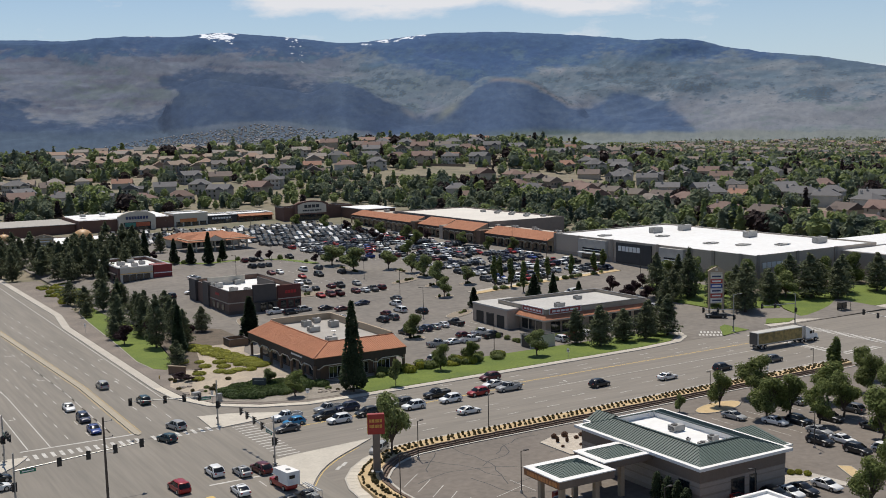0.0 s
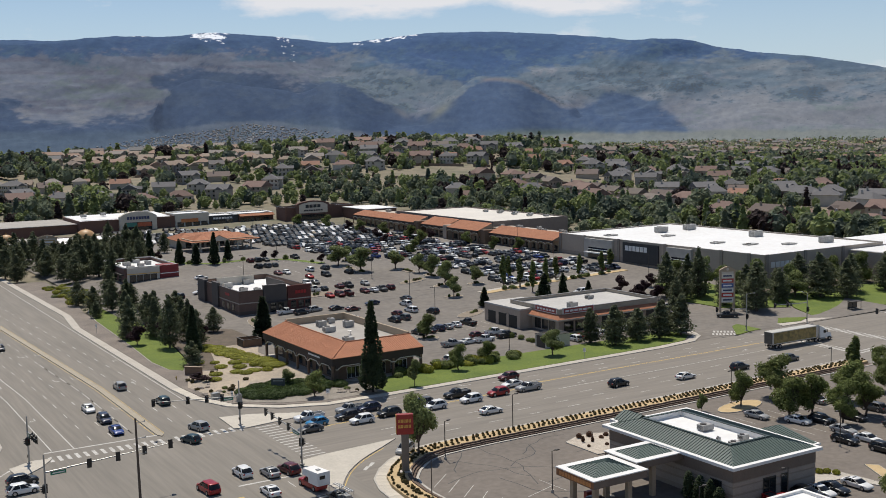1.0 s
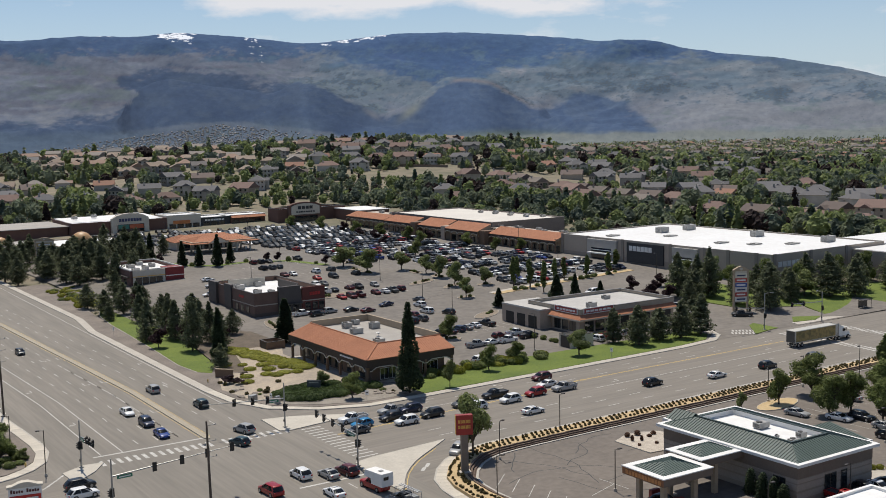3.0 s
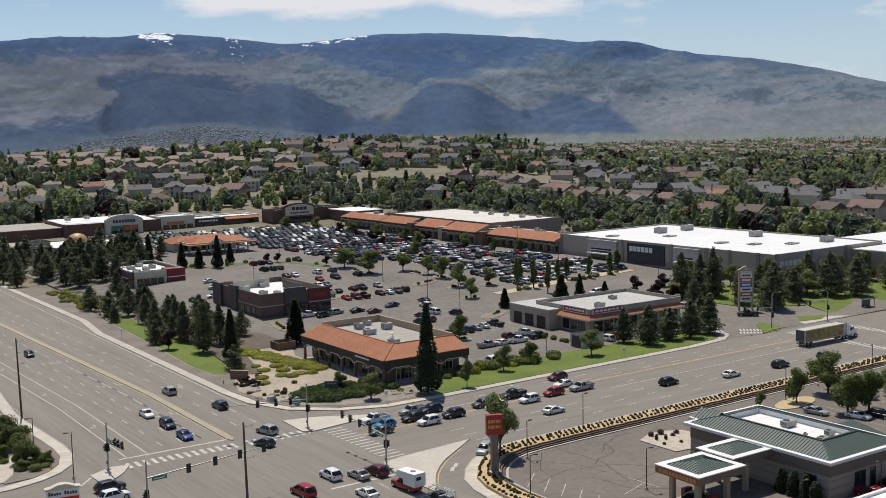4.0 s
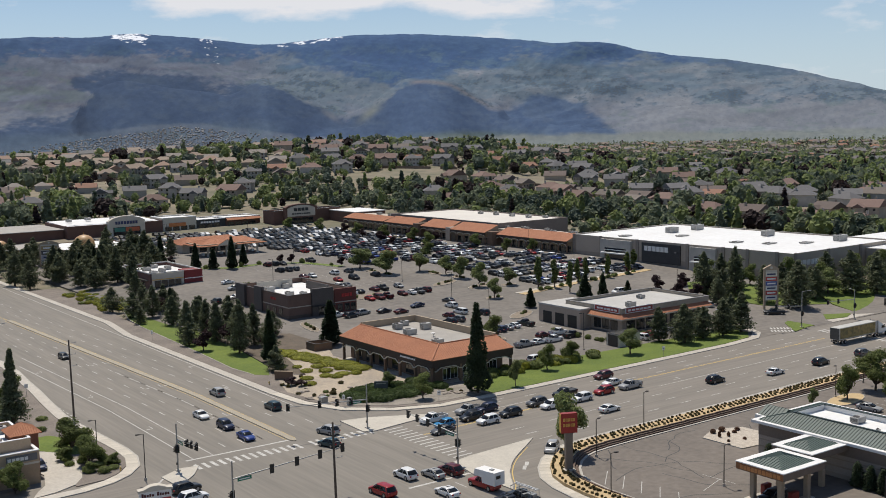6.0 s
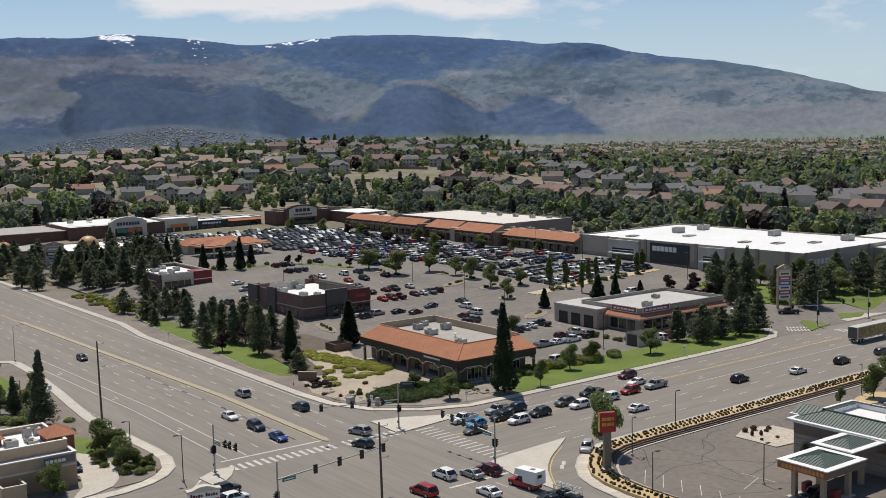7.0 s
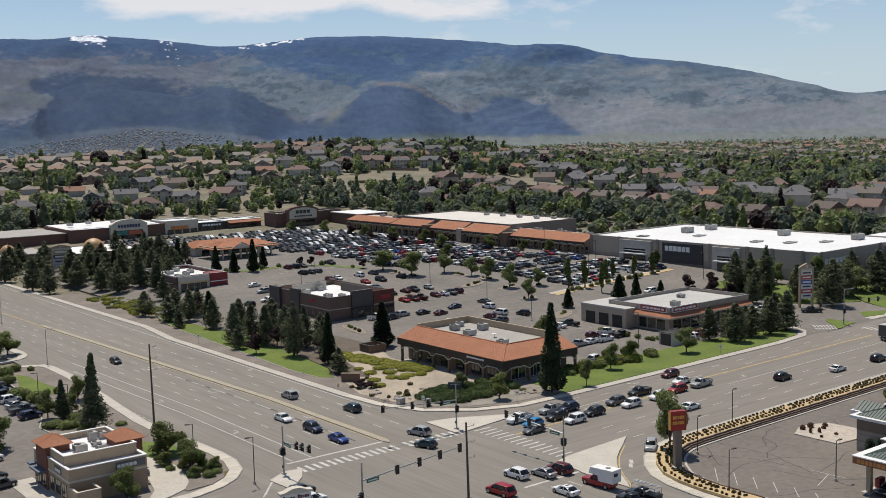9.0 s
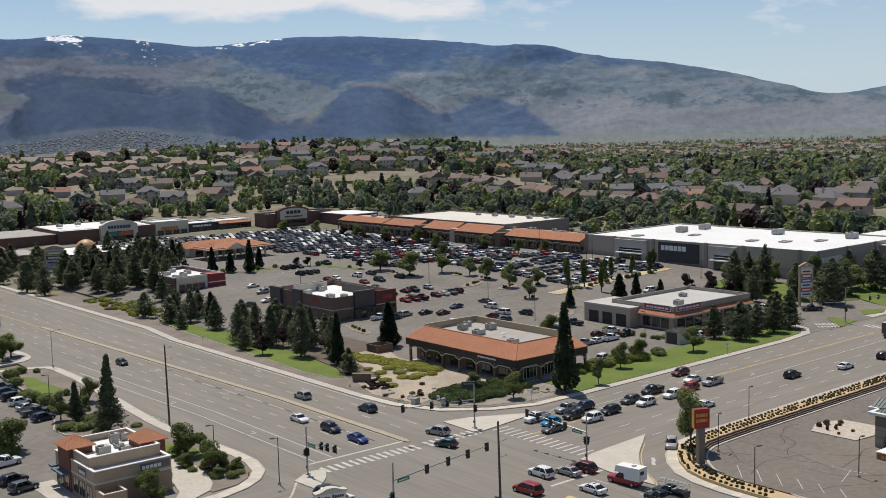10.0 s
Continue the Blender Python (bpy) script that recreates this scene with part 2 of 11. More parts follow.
def swell(x, y, k):
    """Smooth noise over the plane."""
    x, y = np.asarray(x, float), np.asarray(y, float)
    ix, iy = np.floor(x), np.floor(y)
    u, v = x - ix, y - iy
    u, v = u * u * u * (u * (6 * u - 15) + 10), v * v * v * (v * (6 * v - 15) + 10)
    return (lattice(ix, iy, k) * (1 - u) + lattice(ix + 1, iy, k) * u) * (1 - v) + (lattice(ix, iy + 1, k) * (1 - u) + lattice(ix + 1, iy + 1, k) * u) * v


def fractal(x, y, k, octaves=5, gain=0.5, crest=False):
    total, amp = 0.0, 1.0
    for o in range(octaves):
        n = swell(np.asarray(x) * 2.03 ** o + 5.3 * o, np.asarray(y) * 2.03 ** o + 1.7 * o, k + o)
        total = total + amp * (1 - 2 * np.abs(n) if crest else n)
        amp *= gain
    return total


def step01(a, b, x):
    t = np.clip((np.asarray(x, float) - a) / (b - a), 0, 1)
    return t * t * (3 - 2 * t)


def land_z(x, y):
    """Height of the land: lot, rise behind the shops, a broad hill with houses, then the valley floor."""
    r = hypot(x + 27, y - 16)
    z = lot_z(x, y) if x > 60 and y > 195 else 0.0
    az = math.degrees(atan2(x + 27, y - 16)) if y > 16 else 90.0
    far = smooth01(520, 640, r)
    z = z * (1 - far) + 7.5 * far
    hill = float(np.interp(r, (600, 700, 760, 850, 1000, 1120, 1350, 1800, 2300), (0, 3, 9, 18, 28.5, 29.5, 18, 2, -6)))
    side = float(np.interp(az, (6, 12, 17, 21, 25, 29, 35, 38, 41, 45, 60), (0.55, 0.72, 0.78, 0.90, 0.98, 1.0, 0.98, 0.84, 0.48, 0.10, 0.0)))
    z += hill * side
    if r > 620:
        z += 2.6 * noise.noise(Vector((x / 130, y / 130, 0.3))) * smooth01(620, 900, r)
    return z


# ---------------------------------------------------------------- land and mountains
def land():
    g = Geo()
    radii = [0, 40, 80, 120] + [120 + 16 * i for i in range(1, 32)] + [640 + 30 * i for i in range(0, 28)] + [1500, 1650, 1850, 2100, 2400, 2800, 3300, 3900, 4500, 4880]
    n = 240
    for r in radii:
        for i in range(n):
            a = 2 * pi * i / n
            x, y = r * sin(a), r * cos(a)
            g.v.append((x, y, land_z(x, y) - 0.45 * (1 - smooth01(560, 700, r))))
    for k in range(len(radii) - 1):
        for i in range(n):
            j = (i + 1) % n
            g.f.append((k * n + i, (k + 1) * n + i, (k + 1) * n + j, k * n + j))
    m = mat("dry_land", (0.245, 0.202, 0.146), (0.120, 0.118, 0.074), 0.95, scale=0.016, scale2=0.11)
    return solid("ground", g, m, "dry tan land with patches of green rolling to the mountains", "ground", smooth=True)


land()

RIDGE_AZ = [2, 9.3, 11.9, 15.5, 17.6, 19.6, 21.7, 24.2, 26.1, 28.1, 30.4, 34.2, 36.5, 39.4, 42.0, 44.0, 46.5, 49.3, 52.8, 54.8, 56.3, 57.5, 58.3, 60.0, 64.0, 76.0]
RIDGE_Z = [410, 415, 414, 433, 431, 450, 438, 419, 400, 416, 436, 435, 421, 402, 373, 364, 323, 302, 247, 206, 172, 147, 153, 176, 220, 240]
# outline of the painted cloud shade, also the foothill crest: azimuth, and elevation in degrees over the eye's level
SHADE_AZ = (6, 9.6, 10.6, 11.4, 12.3, 14.1, 15.0, 16.4, 16.8, 17.8, 19.0, 21.2, 23.1, 24.5, 26.2, 27.6, 29.0, 30.1, 31.3, 33.0, 34.0, 35.4, 36.6, 37.6, 38.6, 39.2, 39.8, 40.4, 41.8, 42.9, 43.4, 44.2)
SHADE_EL = (2.3, 2.25, 1.5, 0.75, 0.4, 0.95, 0.75, 0.95, 2.2, 3.1, 3.45, 3.0, 2.8, 2.35, 2.2, 1.6, 0.8, 0.45, 1.0, 2.2, 2.3, 2.1, 1.35, 0.8, 1.0, 1.3, 1.6, 1.5, 1.1, 0.55, -0.3, -1.2)
# lower edge of the fir forest
FIR_AZ = (6, 12.6, 17.8, 21.3, 24.1, 26.0, 27.8, 29.5, 31.2, 32.4, 33.1, 34.7, 36.4, 37.9, 39.1, 40.5, 41.9, 43.3, 46.1, 48.9, 51.6, 56.0, 64.0)
FIR_EL = (3.6, 3.69, 3.77, 3.7, 3.55, 3.7, 3.34, 2.95, 2.5, 1.95, 2.45, 2.64, 2.83, 2.91, 3.5, 3.3, 3.2, 3.0, 2.95, 2.8, 2.4, 1.9, 1.2)


def mountain_z(a, r):
    """Height of the range at azimuth a (degrees) and distance r."""
    a, r = np.asarray(a, float), np.asarray(r, float)
    crest = sum(np.interp(a + d, RIDGE_AZ, RIDGE_Z) for d in (-0.8, -0.4, 0, 0.4, 0.8)) / 5
    crest = crest + 1.6 * fractal(a * 1.6, 0.4 + 0 * a, 22, 3, 0.6)
    u = (r - 2500) / 2100
    base = 8 + (crest - 8) * (0.10 * step01(0, 0.45, u) + 0.90 * step01(0.30, 1.0, u)) - np.maximum(u - 1, 0) * 900
    # spurs run down from the crest, splitting as they fall
    X = a * 66.0
    wx, wy = 170 * fractal(X / 900, r / 1100, 9, 3), 170 * fractal(X / 900, r / 1100, 14, 3)
    rid = fractal((X + wx + 0.25 * r) / 760, (r + wy) / 1300, 31, 2, 0.5, crest=True) + 0.55 * fractal((X + wx - 0.2 * r) / 230, (r + wy) / 420, 37, 4, 0.45)
    keep = step01(0.02, 0.35, u) * (1 - 0.93 * step01(0.74, 0.96, u))
    z = base + (44 + 18 * step01(36, 42, a)) * (rid - 0.25) * keep * np.clip(crest / 400, 0.3, 1) ** 1.5
    # foothills in front of the range, raised along the shade outline, and the draw between them
    top = sum(np.interp(a + d, SHADE_AZ, SHADE_EL) for d in (-0.3, 0, 0.3)) / 3
    top = top - 1.1 * (1 - step01(23.5, 26, a)) - 0.8 * (1 - step01(10, 12, a)) - 1.5 * step01(37.6, 39.0, a)
    rf = 3420 + 90 * swell(a * 0.35, 0.5 + 0 * a, 77)
    foot = 54 + rf * np.tan(np.radians(top)) - np.where(r < rf, 0.30, 0.55) * np.sqrt((r - rf) ** 2 + 900) + 30 + 16 * (rid - 0.4) * step01(0, 200, np.abs(r - rf))
    k = np.clip(0.5 + (foot - z) / 50, 0, 1)
    return z * (1 - k) + foot * k + 12.5 * k * (1 - k)


def mountains():
    na, nr = 820, 230
    az, rs = np.linspace(3, 70, na), np.linspace(2450, 4860, nr)
    A, R = np.meshgrid(az, rs)
    Z = mountain_z(A, R) - 30 * (1 - step01(2450, 2560, R))
    q = np.radians(A)
    P = np.stack([R * np.sin(q), R * np.cos(q), Z], -1).reshape(-1, 3)
    i, j = np.meshgrid(np.arange(na - 1), np.arange(nr - 1))
    c = (j * na + i).ravel()
    me = bpy.data.meshes.new("mountain_range")
    me.from_pydata(P.tolist(), [], np.stack([c, c + 1, c + na + 1, c + na], -1).tolist())
    me.polygons.foreach_set("use_smooth", [True] * len(me.polygons))

    # plant cover, by elevation over the eye's level, drainage and patches, with blue haze mixed into its colours
    el = np.degrees(np.arctan2(Z - 54, R))
    patch = fractal(A * 0.55, el * 2.2, 51, 6, 0.6)
    bands = fractal(A * 0.35, el * 5.0, 63, 6, 0.62)
    fine = fractal(A * 2.6, el * 6.5, 71, 5, 0.65)
    gul = fractal((A + 0.45 * patch) * 0.75 + el * 0.5, el * 0.7 + 0.4 * fine, 83, 4, 0.5, crest=True)

    def blend(base, other, m):
        m = np.clip(m, 0, 1)[..., None]
        return base * (1 - m) + np.array(other) * m
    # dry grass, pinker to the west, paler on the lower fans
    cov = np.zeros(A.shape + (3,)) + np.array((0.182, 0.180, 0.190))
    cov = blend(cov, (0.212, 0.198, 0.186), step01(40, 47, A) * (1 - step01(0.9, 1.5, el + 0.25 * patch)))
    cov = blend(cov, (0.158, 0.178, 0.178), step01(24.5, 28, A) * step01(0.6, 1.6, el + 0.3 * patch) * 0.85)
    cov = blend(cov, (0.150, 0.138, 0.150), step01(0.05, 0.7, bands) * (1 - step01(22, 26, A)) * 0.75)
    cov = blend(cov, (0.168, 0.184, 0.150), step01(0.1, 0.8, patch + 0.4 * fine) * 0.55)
    cov = blend(cov, (0.248, 0.226, 0.200), step01(0.25, 1.0, -patch + 0.5 * fine) * 0.45 * (1 - step01(2.6, 3.4, el)))
    # reddish rock faces high in the great draw, pale scree beside it
    for a0, e0, wa, we, c_, k_ in ((30.6, 3.75, 0.55, 0.45, (0.235, 0.185, 0.200), 0.75), (31.8, 3.4, 0.8, 0.5, (0.190, 0.165, 0.185), 0.55), (29.4, 2.95, 0.7, 0.2, (0.24, 0.23, 0.23), 0.45), (36.7, 2.75, 0.8, 0.22, (0.25, 0.23, 0.22), 0.6), (43.8, 1.75, 1.6, 0.25, (0.26, 0.24, 0.22), 0.6), (44.4, 2.3, 1.2, 0.25, (0.235, 0.205, 0.205), 0.5)):
        cov = blend(cov, c_, k_ * np.exp(-((A - a0) / wa) ** 2 - ((el - e0) / we) ** 2) * step01(-0.5, 0.6, fine + gul * 0.3) * 1.4)
    # fir forest under the crest, thinning to the east, its greens blued as by haze
    edge = np.interp(A, FIR_AZ, FIR_EL)
    fir = step01(-0.30, 0.38, el - edge + 0.42 * patch + 0.22 * fine - 0.12 * (gul - 0.6)) * (1 - 0.55 * step01(46, 53, A))
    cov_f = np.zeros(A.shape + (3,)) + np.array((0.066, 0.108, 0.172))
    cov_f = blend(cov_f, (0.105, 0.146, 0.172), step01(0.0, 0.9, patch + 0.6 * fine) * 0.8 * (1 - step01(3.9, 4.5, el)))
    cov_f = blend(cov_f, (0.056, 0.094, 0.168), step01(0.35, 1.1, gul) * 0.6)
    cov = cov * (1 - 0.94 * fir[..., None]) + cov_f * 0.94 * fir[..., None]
    # groves in the draws of the eastern face
    grove = step01(0.15, 0.65, 0.8 * patch + 0.8 * fine - 0.35 * (gul - 0.5)) * step01(23.5, 27, A) * step01(0.55, 1.1, el) * (1 - fir)
    cov = blend(cov, (0.088, 0.116, 0.138), grove * 0.85)
    cov = blend(cov, (0.100, 0.132, 0.150), step01(-0.2, 0.7, 0.7 * bands + 0.5 * patch) * step01(33, 36, A) * step01(1.2, 2.2, el) * 0.55 * (1 - fir))
    # cloud shadows put into the foothills' colour, with the dark wooded valley at their left
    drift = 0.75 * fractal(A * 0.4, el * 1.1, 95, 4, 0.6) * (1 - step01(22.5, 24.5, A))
    top = sum(np.interp(A + d + drift, SHADE_AZ, SHADE_EL) for d in (-0.3, 0, 0.3)) / 3
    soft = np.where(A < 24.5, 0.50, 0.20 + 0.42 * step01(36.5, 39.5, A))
    zone = step01(-0.5, 0.5, (top - el + (0.30 * patch + 0.14 * fine) * np.where(A < 24.5, 1.0, 0.4 + 0.6 * step01(37.5, 39, A))) / soft)
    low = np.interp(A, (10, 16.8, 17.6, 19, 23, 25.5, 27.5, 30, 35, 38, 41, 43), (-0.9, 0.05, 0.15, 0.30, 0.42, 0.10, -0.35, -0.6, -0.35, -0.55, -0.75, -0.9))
    zone = zone * step01(-0.08, 0.12, el - low + 0.10 * patch)
    cov_shade = np.zeros(A.shape + (3,)) + np.array((0.065, 0.090, 0.130))
    cov_shade = blend(cov_shade, (0.080, 0.102, 0.134), step01(-0.2, 0.9, patch + 0.5 * fine) * 0.9)
    cov_shade = blend(cov_shade, (0.056, 0.080, 0.122), step01(0.5, 1.2, gul) * 0.8)
    cov_shade = cov_shade * (1 + 0.14 * step01(30, 33, A))[..., None]
    cov = cov * (1 - 0.96 * zone[..., None]) + cov_shade * 0.96 * zone[..., None]
    # spring-green meadow at the foot; tan strips beside the draw, coloured lighter as sunlit faces
    cov = blend(cov, (0.135, 0.150, 0.098), np.exp(-((A - 36) / 2.6) ** 2 - ((el + 0.42) / 0.20) ** 2) * 0.7)
    cov = blend(cov, (0.215, 0.205, 0.160), np.exp(-((A - 31.0 - (el - 0.7) * 1.05) / 0.34) ** 2 - ((el - 0.85) / 0.42) ** 2) * 0.9)
    cov = blend(cov, (0.215, 0.195, 0.175), np.exp(-((A - 29.2 + (el - 0.7) * 1.1) / 0.25) ** 2 - ((el - 0.75) / 0.3) ** 2) * 0.7)
    cov = blend(cov, (0.225, 0.185, 0.165), np.exp(-((el - top - 0.10) / 0.09) ** 2) * step01(33, 33.6, A) * (1 - step01(36.5, 38.5, A)) * 0.8)
    # dry plain before the foothills
    cov = blend(cov, (0.205, 0.195, 0.150), step01(29, 32, A) * (1 - step01(-0.62, -0.36, el + 0.1 * patch)) * 0.85)
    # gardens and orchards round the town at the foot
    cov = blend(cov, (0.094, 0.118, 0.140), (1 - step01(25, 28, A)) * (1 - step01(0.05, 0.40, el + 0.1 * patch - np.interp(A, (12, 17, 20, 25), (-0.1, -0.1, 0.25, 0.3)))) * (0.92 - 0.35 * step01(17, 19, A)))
    # distance haze put into the colours: red lowered, blue raised
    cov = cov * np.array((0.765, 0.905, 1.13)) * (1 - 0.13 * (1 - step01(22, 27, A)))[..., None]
    specks = np.clip(np.clip(grove * 0.8 + 0.16 * step01(24, 27, A) * step01(0.6, 1.2, el) + 0.10, 0, 1) * (1 - zone) * (1 - fir), 0, 1)
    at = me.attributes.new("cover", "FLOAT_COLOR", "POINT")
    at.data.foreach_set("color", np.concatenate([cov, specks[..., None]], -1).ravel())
    under = np.maximum.reduce([step01(4000, 4300, R) * np.exp(-((A - 19.5) / 1.25) ** 4), 0.88 * step01(4200, 4420, R) * np.exp(-((A - 28.4) / 3.0) ** 4), 0.80 * step01(3900, 4200, R) * np.exp(-((A - 23.3) / 1.1) ** 2), 0.84 * step01(4300, 4480, R) * np.exp(-((A - 16.2) / 1.6) ** 2)])
    at = me.attributes.new("under_crest", "FLOAT", "POINT")
    at.data.foreach_set("value", under.ravel())

    m = bpy.data.materials.new("mountain_slopes")
    m.use_nodes = True
    n, l = m.node_tree.nodes, m.node_tree.links
    b = n["Principled BSDF"]
    b.inputs["Roughness"].default_value = 1.0
    b.inputs["Specular IOR Level"].default_value = 0.1
    tc = n.new("ShaderNodeTexCoord")
    sep = n.new("ShaderNodeSeparateXYZ")
    l.new(tc.outputs["Object"], sep.inputs[0])

    def math_(op, a, b_=0.0):
        q = n.new("ShaderNodeMath")
        q.operation = op
        for i, s in enumerate((a, b_)):
            if isinstance(s, (int, float)):
                q.inputs[i].default_value = s
            else:
                l.new(s, q.inputs[i])
        return q.outputs[0]

    # grain set by azimuth and height, so that it looks even from the camera
    azn = math_("MULTIPLY", math_("ARCTAN2", sep.outputs["X"], sep.outputs["Y"]), 57.2958)
    face = n.new("ShaderNodeCombineXYZ")
    l.new(math_("MULTIPLY", azn, 61.0), face.inputs[0])
    l.new(math_("MULTIPLY", sep.outputs["Z"], 1.5), face.inputs[1])
    l.new(math_("MULTIPLY", sep.outputs["Y"], 0.12), face.inputs[2])

    def nz(scale, detail=6.0):
        q = n.new("ShaderNodeTexNoise")
        q.inputs["Scale"].default_value, q.inputs["Detail"].default_value, q.inputs["Roughness"].default_value = scale, detail, 0.62
        l.new(face.outputs[0], q.inputs["Vector"])
        return q.outputs["Fac"]

    def ramp(f, *stops):
        q = n.new("ShaderNodeValToRGB")
        e = q.color_ramp.elements
        while len(e) < len(stops):
            e.new(0.5)
        for k, (p, c) in enumerate(stops):
            e[k].position, e[k].color = p, (*c, 1)
        l.new(f, q.inputs["Fac"])
        return q.outputs["Color"]

    def mix(f, a, b_, how="MIX"):
        q = n.new("ShaderNodeMixRGB")
        q.blend_type = how
        for s, k in ((f, 0), (a, 1), (b_, 2)):
            if isinstance(s, (int, float)):
                q.inputs[k].default_value = s
            else:
                l.new(s, q.inputs[k])
        return q.outputs["Color"]

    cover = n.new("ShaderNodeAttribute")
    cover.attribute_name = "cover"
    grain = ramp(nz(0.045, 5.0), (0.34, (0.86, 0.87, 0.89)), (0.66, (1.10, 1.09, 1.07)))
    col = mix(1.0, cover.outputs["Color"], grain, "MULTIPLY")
    # single trees standing open on the slopes
    dots = math_("ADD", nz(0.13, 2.0), math_("MULTIPLY", math_("SUBTRACT", cover.outputs["Alpha"], 0.5), 0.22))
    dark = n.new("ShaderNodeRGB")
    dark.outputs[0].default_value = (0.080, 0.100, 0.120, 1)
    col = mix(math_("MULTIPLY", ramp(dots, (0.575, (0, 0, 0)), (0.635, (1, 1, 1))), 0.75), col, dark.outputs[0])
    # snow lies in patches close under the crest
    near = n.new("ShaderNodeAttribute")
    near.attribute_name = "under_crest"
    smask = ramp(math_("ADD", math_("MULTIPLY", nz(0.05, 9.0), 0.80), math_("MULTIPLY", near.outputs["Fac"], 0.5)), (0.835, (0, 0, 0)), (0.885, (1, 1, 1)))
    snow = n.new("ShaderNodeRGB")
    snow.outputs[0].default_value = (0.72, 0.75, 0.80, 1)
    col = mix(smask, col, snow.outputs[0])
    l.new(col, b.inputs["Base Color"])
    crag = n.new("ShaderNodeBump")
    crag.inputs["Strength"].default_value, crag.inputs["Distance"].default_value = 0.35, 10.0
    l.new(nz(0.013, 10.0), crag.inputs["Height"])
    l.new(crag.outputs["Normal"], b.inputs["Normal"])
    me.materials.append(m)
    return tagged(new("mountain_range", me), "long brown and forested mountain range with snow patches along the crest", "mountains", kind="structure")


mountains()


# ---------------------------------------------------------------- roads
def ew_n(x):
    return 193.2 + 0.03 * (x - 90)


def ew_s(x):
    return 159.3 + 0.028 * (x - 90)


def mid_x(y):
    return 50.4 - 0.045 * max(0.0, y - 235)


g = Geo().prism([(22.5, -140), (68.2, -140), (68.2, 205), (66.5, 205), (66.5, 900), (22.5, 900)], -0.35, 0.0)
solid("road_long", g, ASPHALT, "wide worn grey asphalt avenue with many lanes", "road")
g = Geo().prism([(68.2, 140), (90, 150.6), (700, 168), (700, 216), (205, 200), (68.2, 205)], -0.36, -0.002)
g.prism([(-260, 150), (22.5, 150), (22.5, 205), (-260, 205)], -0.36, -0.002)
solid("road_cross", g, ASPHALT_EW, "worn grey asphalt cross street with turning lanes", "road")
g = Geo().prism([(197, -60), (226, -60), (226, 163.1), (197, 162.2)], -0.34, -0.001)
solid("road_side", g, ASPHALT, "grey asphalt side street leading to a second crossing", "road")


def grid_sheet(x0, x1, y0, y1, zf, step=6.0):
    g = Geo()
    nx, ny = max(1, round((x1 - x0) / step)), max(1, round((y1 - y0) / step))
    for j in range(ny + 1):
        for i in range(nx + 1):
            x, y = x0 + (x1 - x0) * i / nx, y0 + (y1 - y0) * j / ny
            g.v.append((x, y, zf(x, y)))
    for j in range(ny):
        for i in range(nx):
            k = j * (nx + 1) + i
            g.f.append((k, k + 1, k + nx + 2, k + nx + 1))
    return g


solid("pavement_lot", grid_sheet(78, 262, 198, 560, lambda x, y: lot_z(x, y) + 0.04), LOT, "large faded grey asphalt parking lot of the shopping centre", "parking lot")
solid("pavement_bank_lot", Geo().prism([(68.6, 20), (197, 20), (197, 158), (90, 156), (82, 153), (76, 147.5), (71.5, 138), (68.6, 128)], -0.3, 0.03), LOT_DARK, "dark asphalt lot round the bank with sealed cracks", "parking lot")
solid("pavement_corner_lot", Geo().prism([(-160, 60), (22.4, 60), (22.4, 149.9), (-160, 149.9)], -0.3, 0.02).prism([(-160, 205.1), (10, 205.1), (10, 420), (-160, 420)], -0.3, 0.02), LOT, "grey asphalt lots across the avenue", "parking lot")


# paint on the avenue
def stripes(g, x, y0, y1, w=0.14, dash=0, gap=0, z=0.006, fx=None):
    y = y0
    while y < y1:
        e = min(y1, y + (dash or (6 if fx else y1)))
        a, b = (fx(y), fx(e)) if fx else (x, x)
        g.add([(a - w / 2, y, z), (a + w / 2, y, z), (b + w / 2, e, z), (b - w / 2, e, z)], [(0, 1, 2, 3)])
        y = e + gap


g = Geo()
for off in (-3.9, -7.5, -11.1):
    stripes(g, 0, 196, 520, 0.17, 3.0, 6.2, fx=lambda y, o=off: mid_x(y) + o)
stripes(g, 0, 196, 268, 0.17, fx=lambda y: mid_x(y) - 3.9)
stripes(g, 0, 193, 290, 0.2, fx=lambda y: mid_x(y) - 18.4)
stripes(g, 0, 193, 300, 0.2, fx=lambda y: mid_x(y) - 14.8)
for off in (4.6, 8.4):
    stripes(g, 0, 200, 520, 0.17, 3.0, 6.2, fx=lambda y, o=off: mid_x(y) + o)
stripes(g, 62.0, 214, 520, 0.18)
for x in (34.0, 37.6, 41.2, 44.8, 55.0, 58.7, 62.2):
    stripes(g, x, 60, 156, 0.17, 3.0, 6.2)
g.box(30.6, 192.2, 0, 50.2, 192.7, 0.006)
g.box(51.6, 157.0, 0, 65.0, 157.5, 0.006)
for i in range(24):
    x = 30.6 + i * 1.42
    if not 49.4 < x < 51.0:
        g.add([(x, 186.6, 0.006), (x + 0.62, 186.6, 0.006), (x + 0.62, 189.6, 0.006), (x, 189.6, 0.006)], [(0, 1, 2, 3)])
solid("road_markings_long", g, WHITE, "worn white lane lines and crosswalk bars", "road markings")

g = Geo()


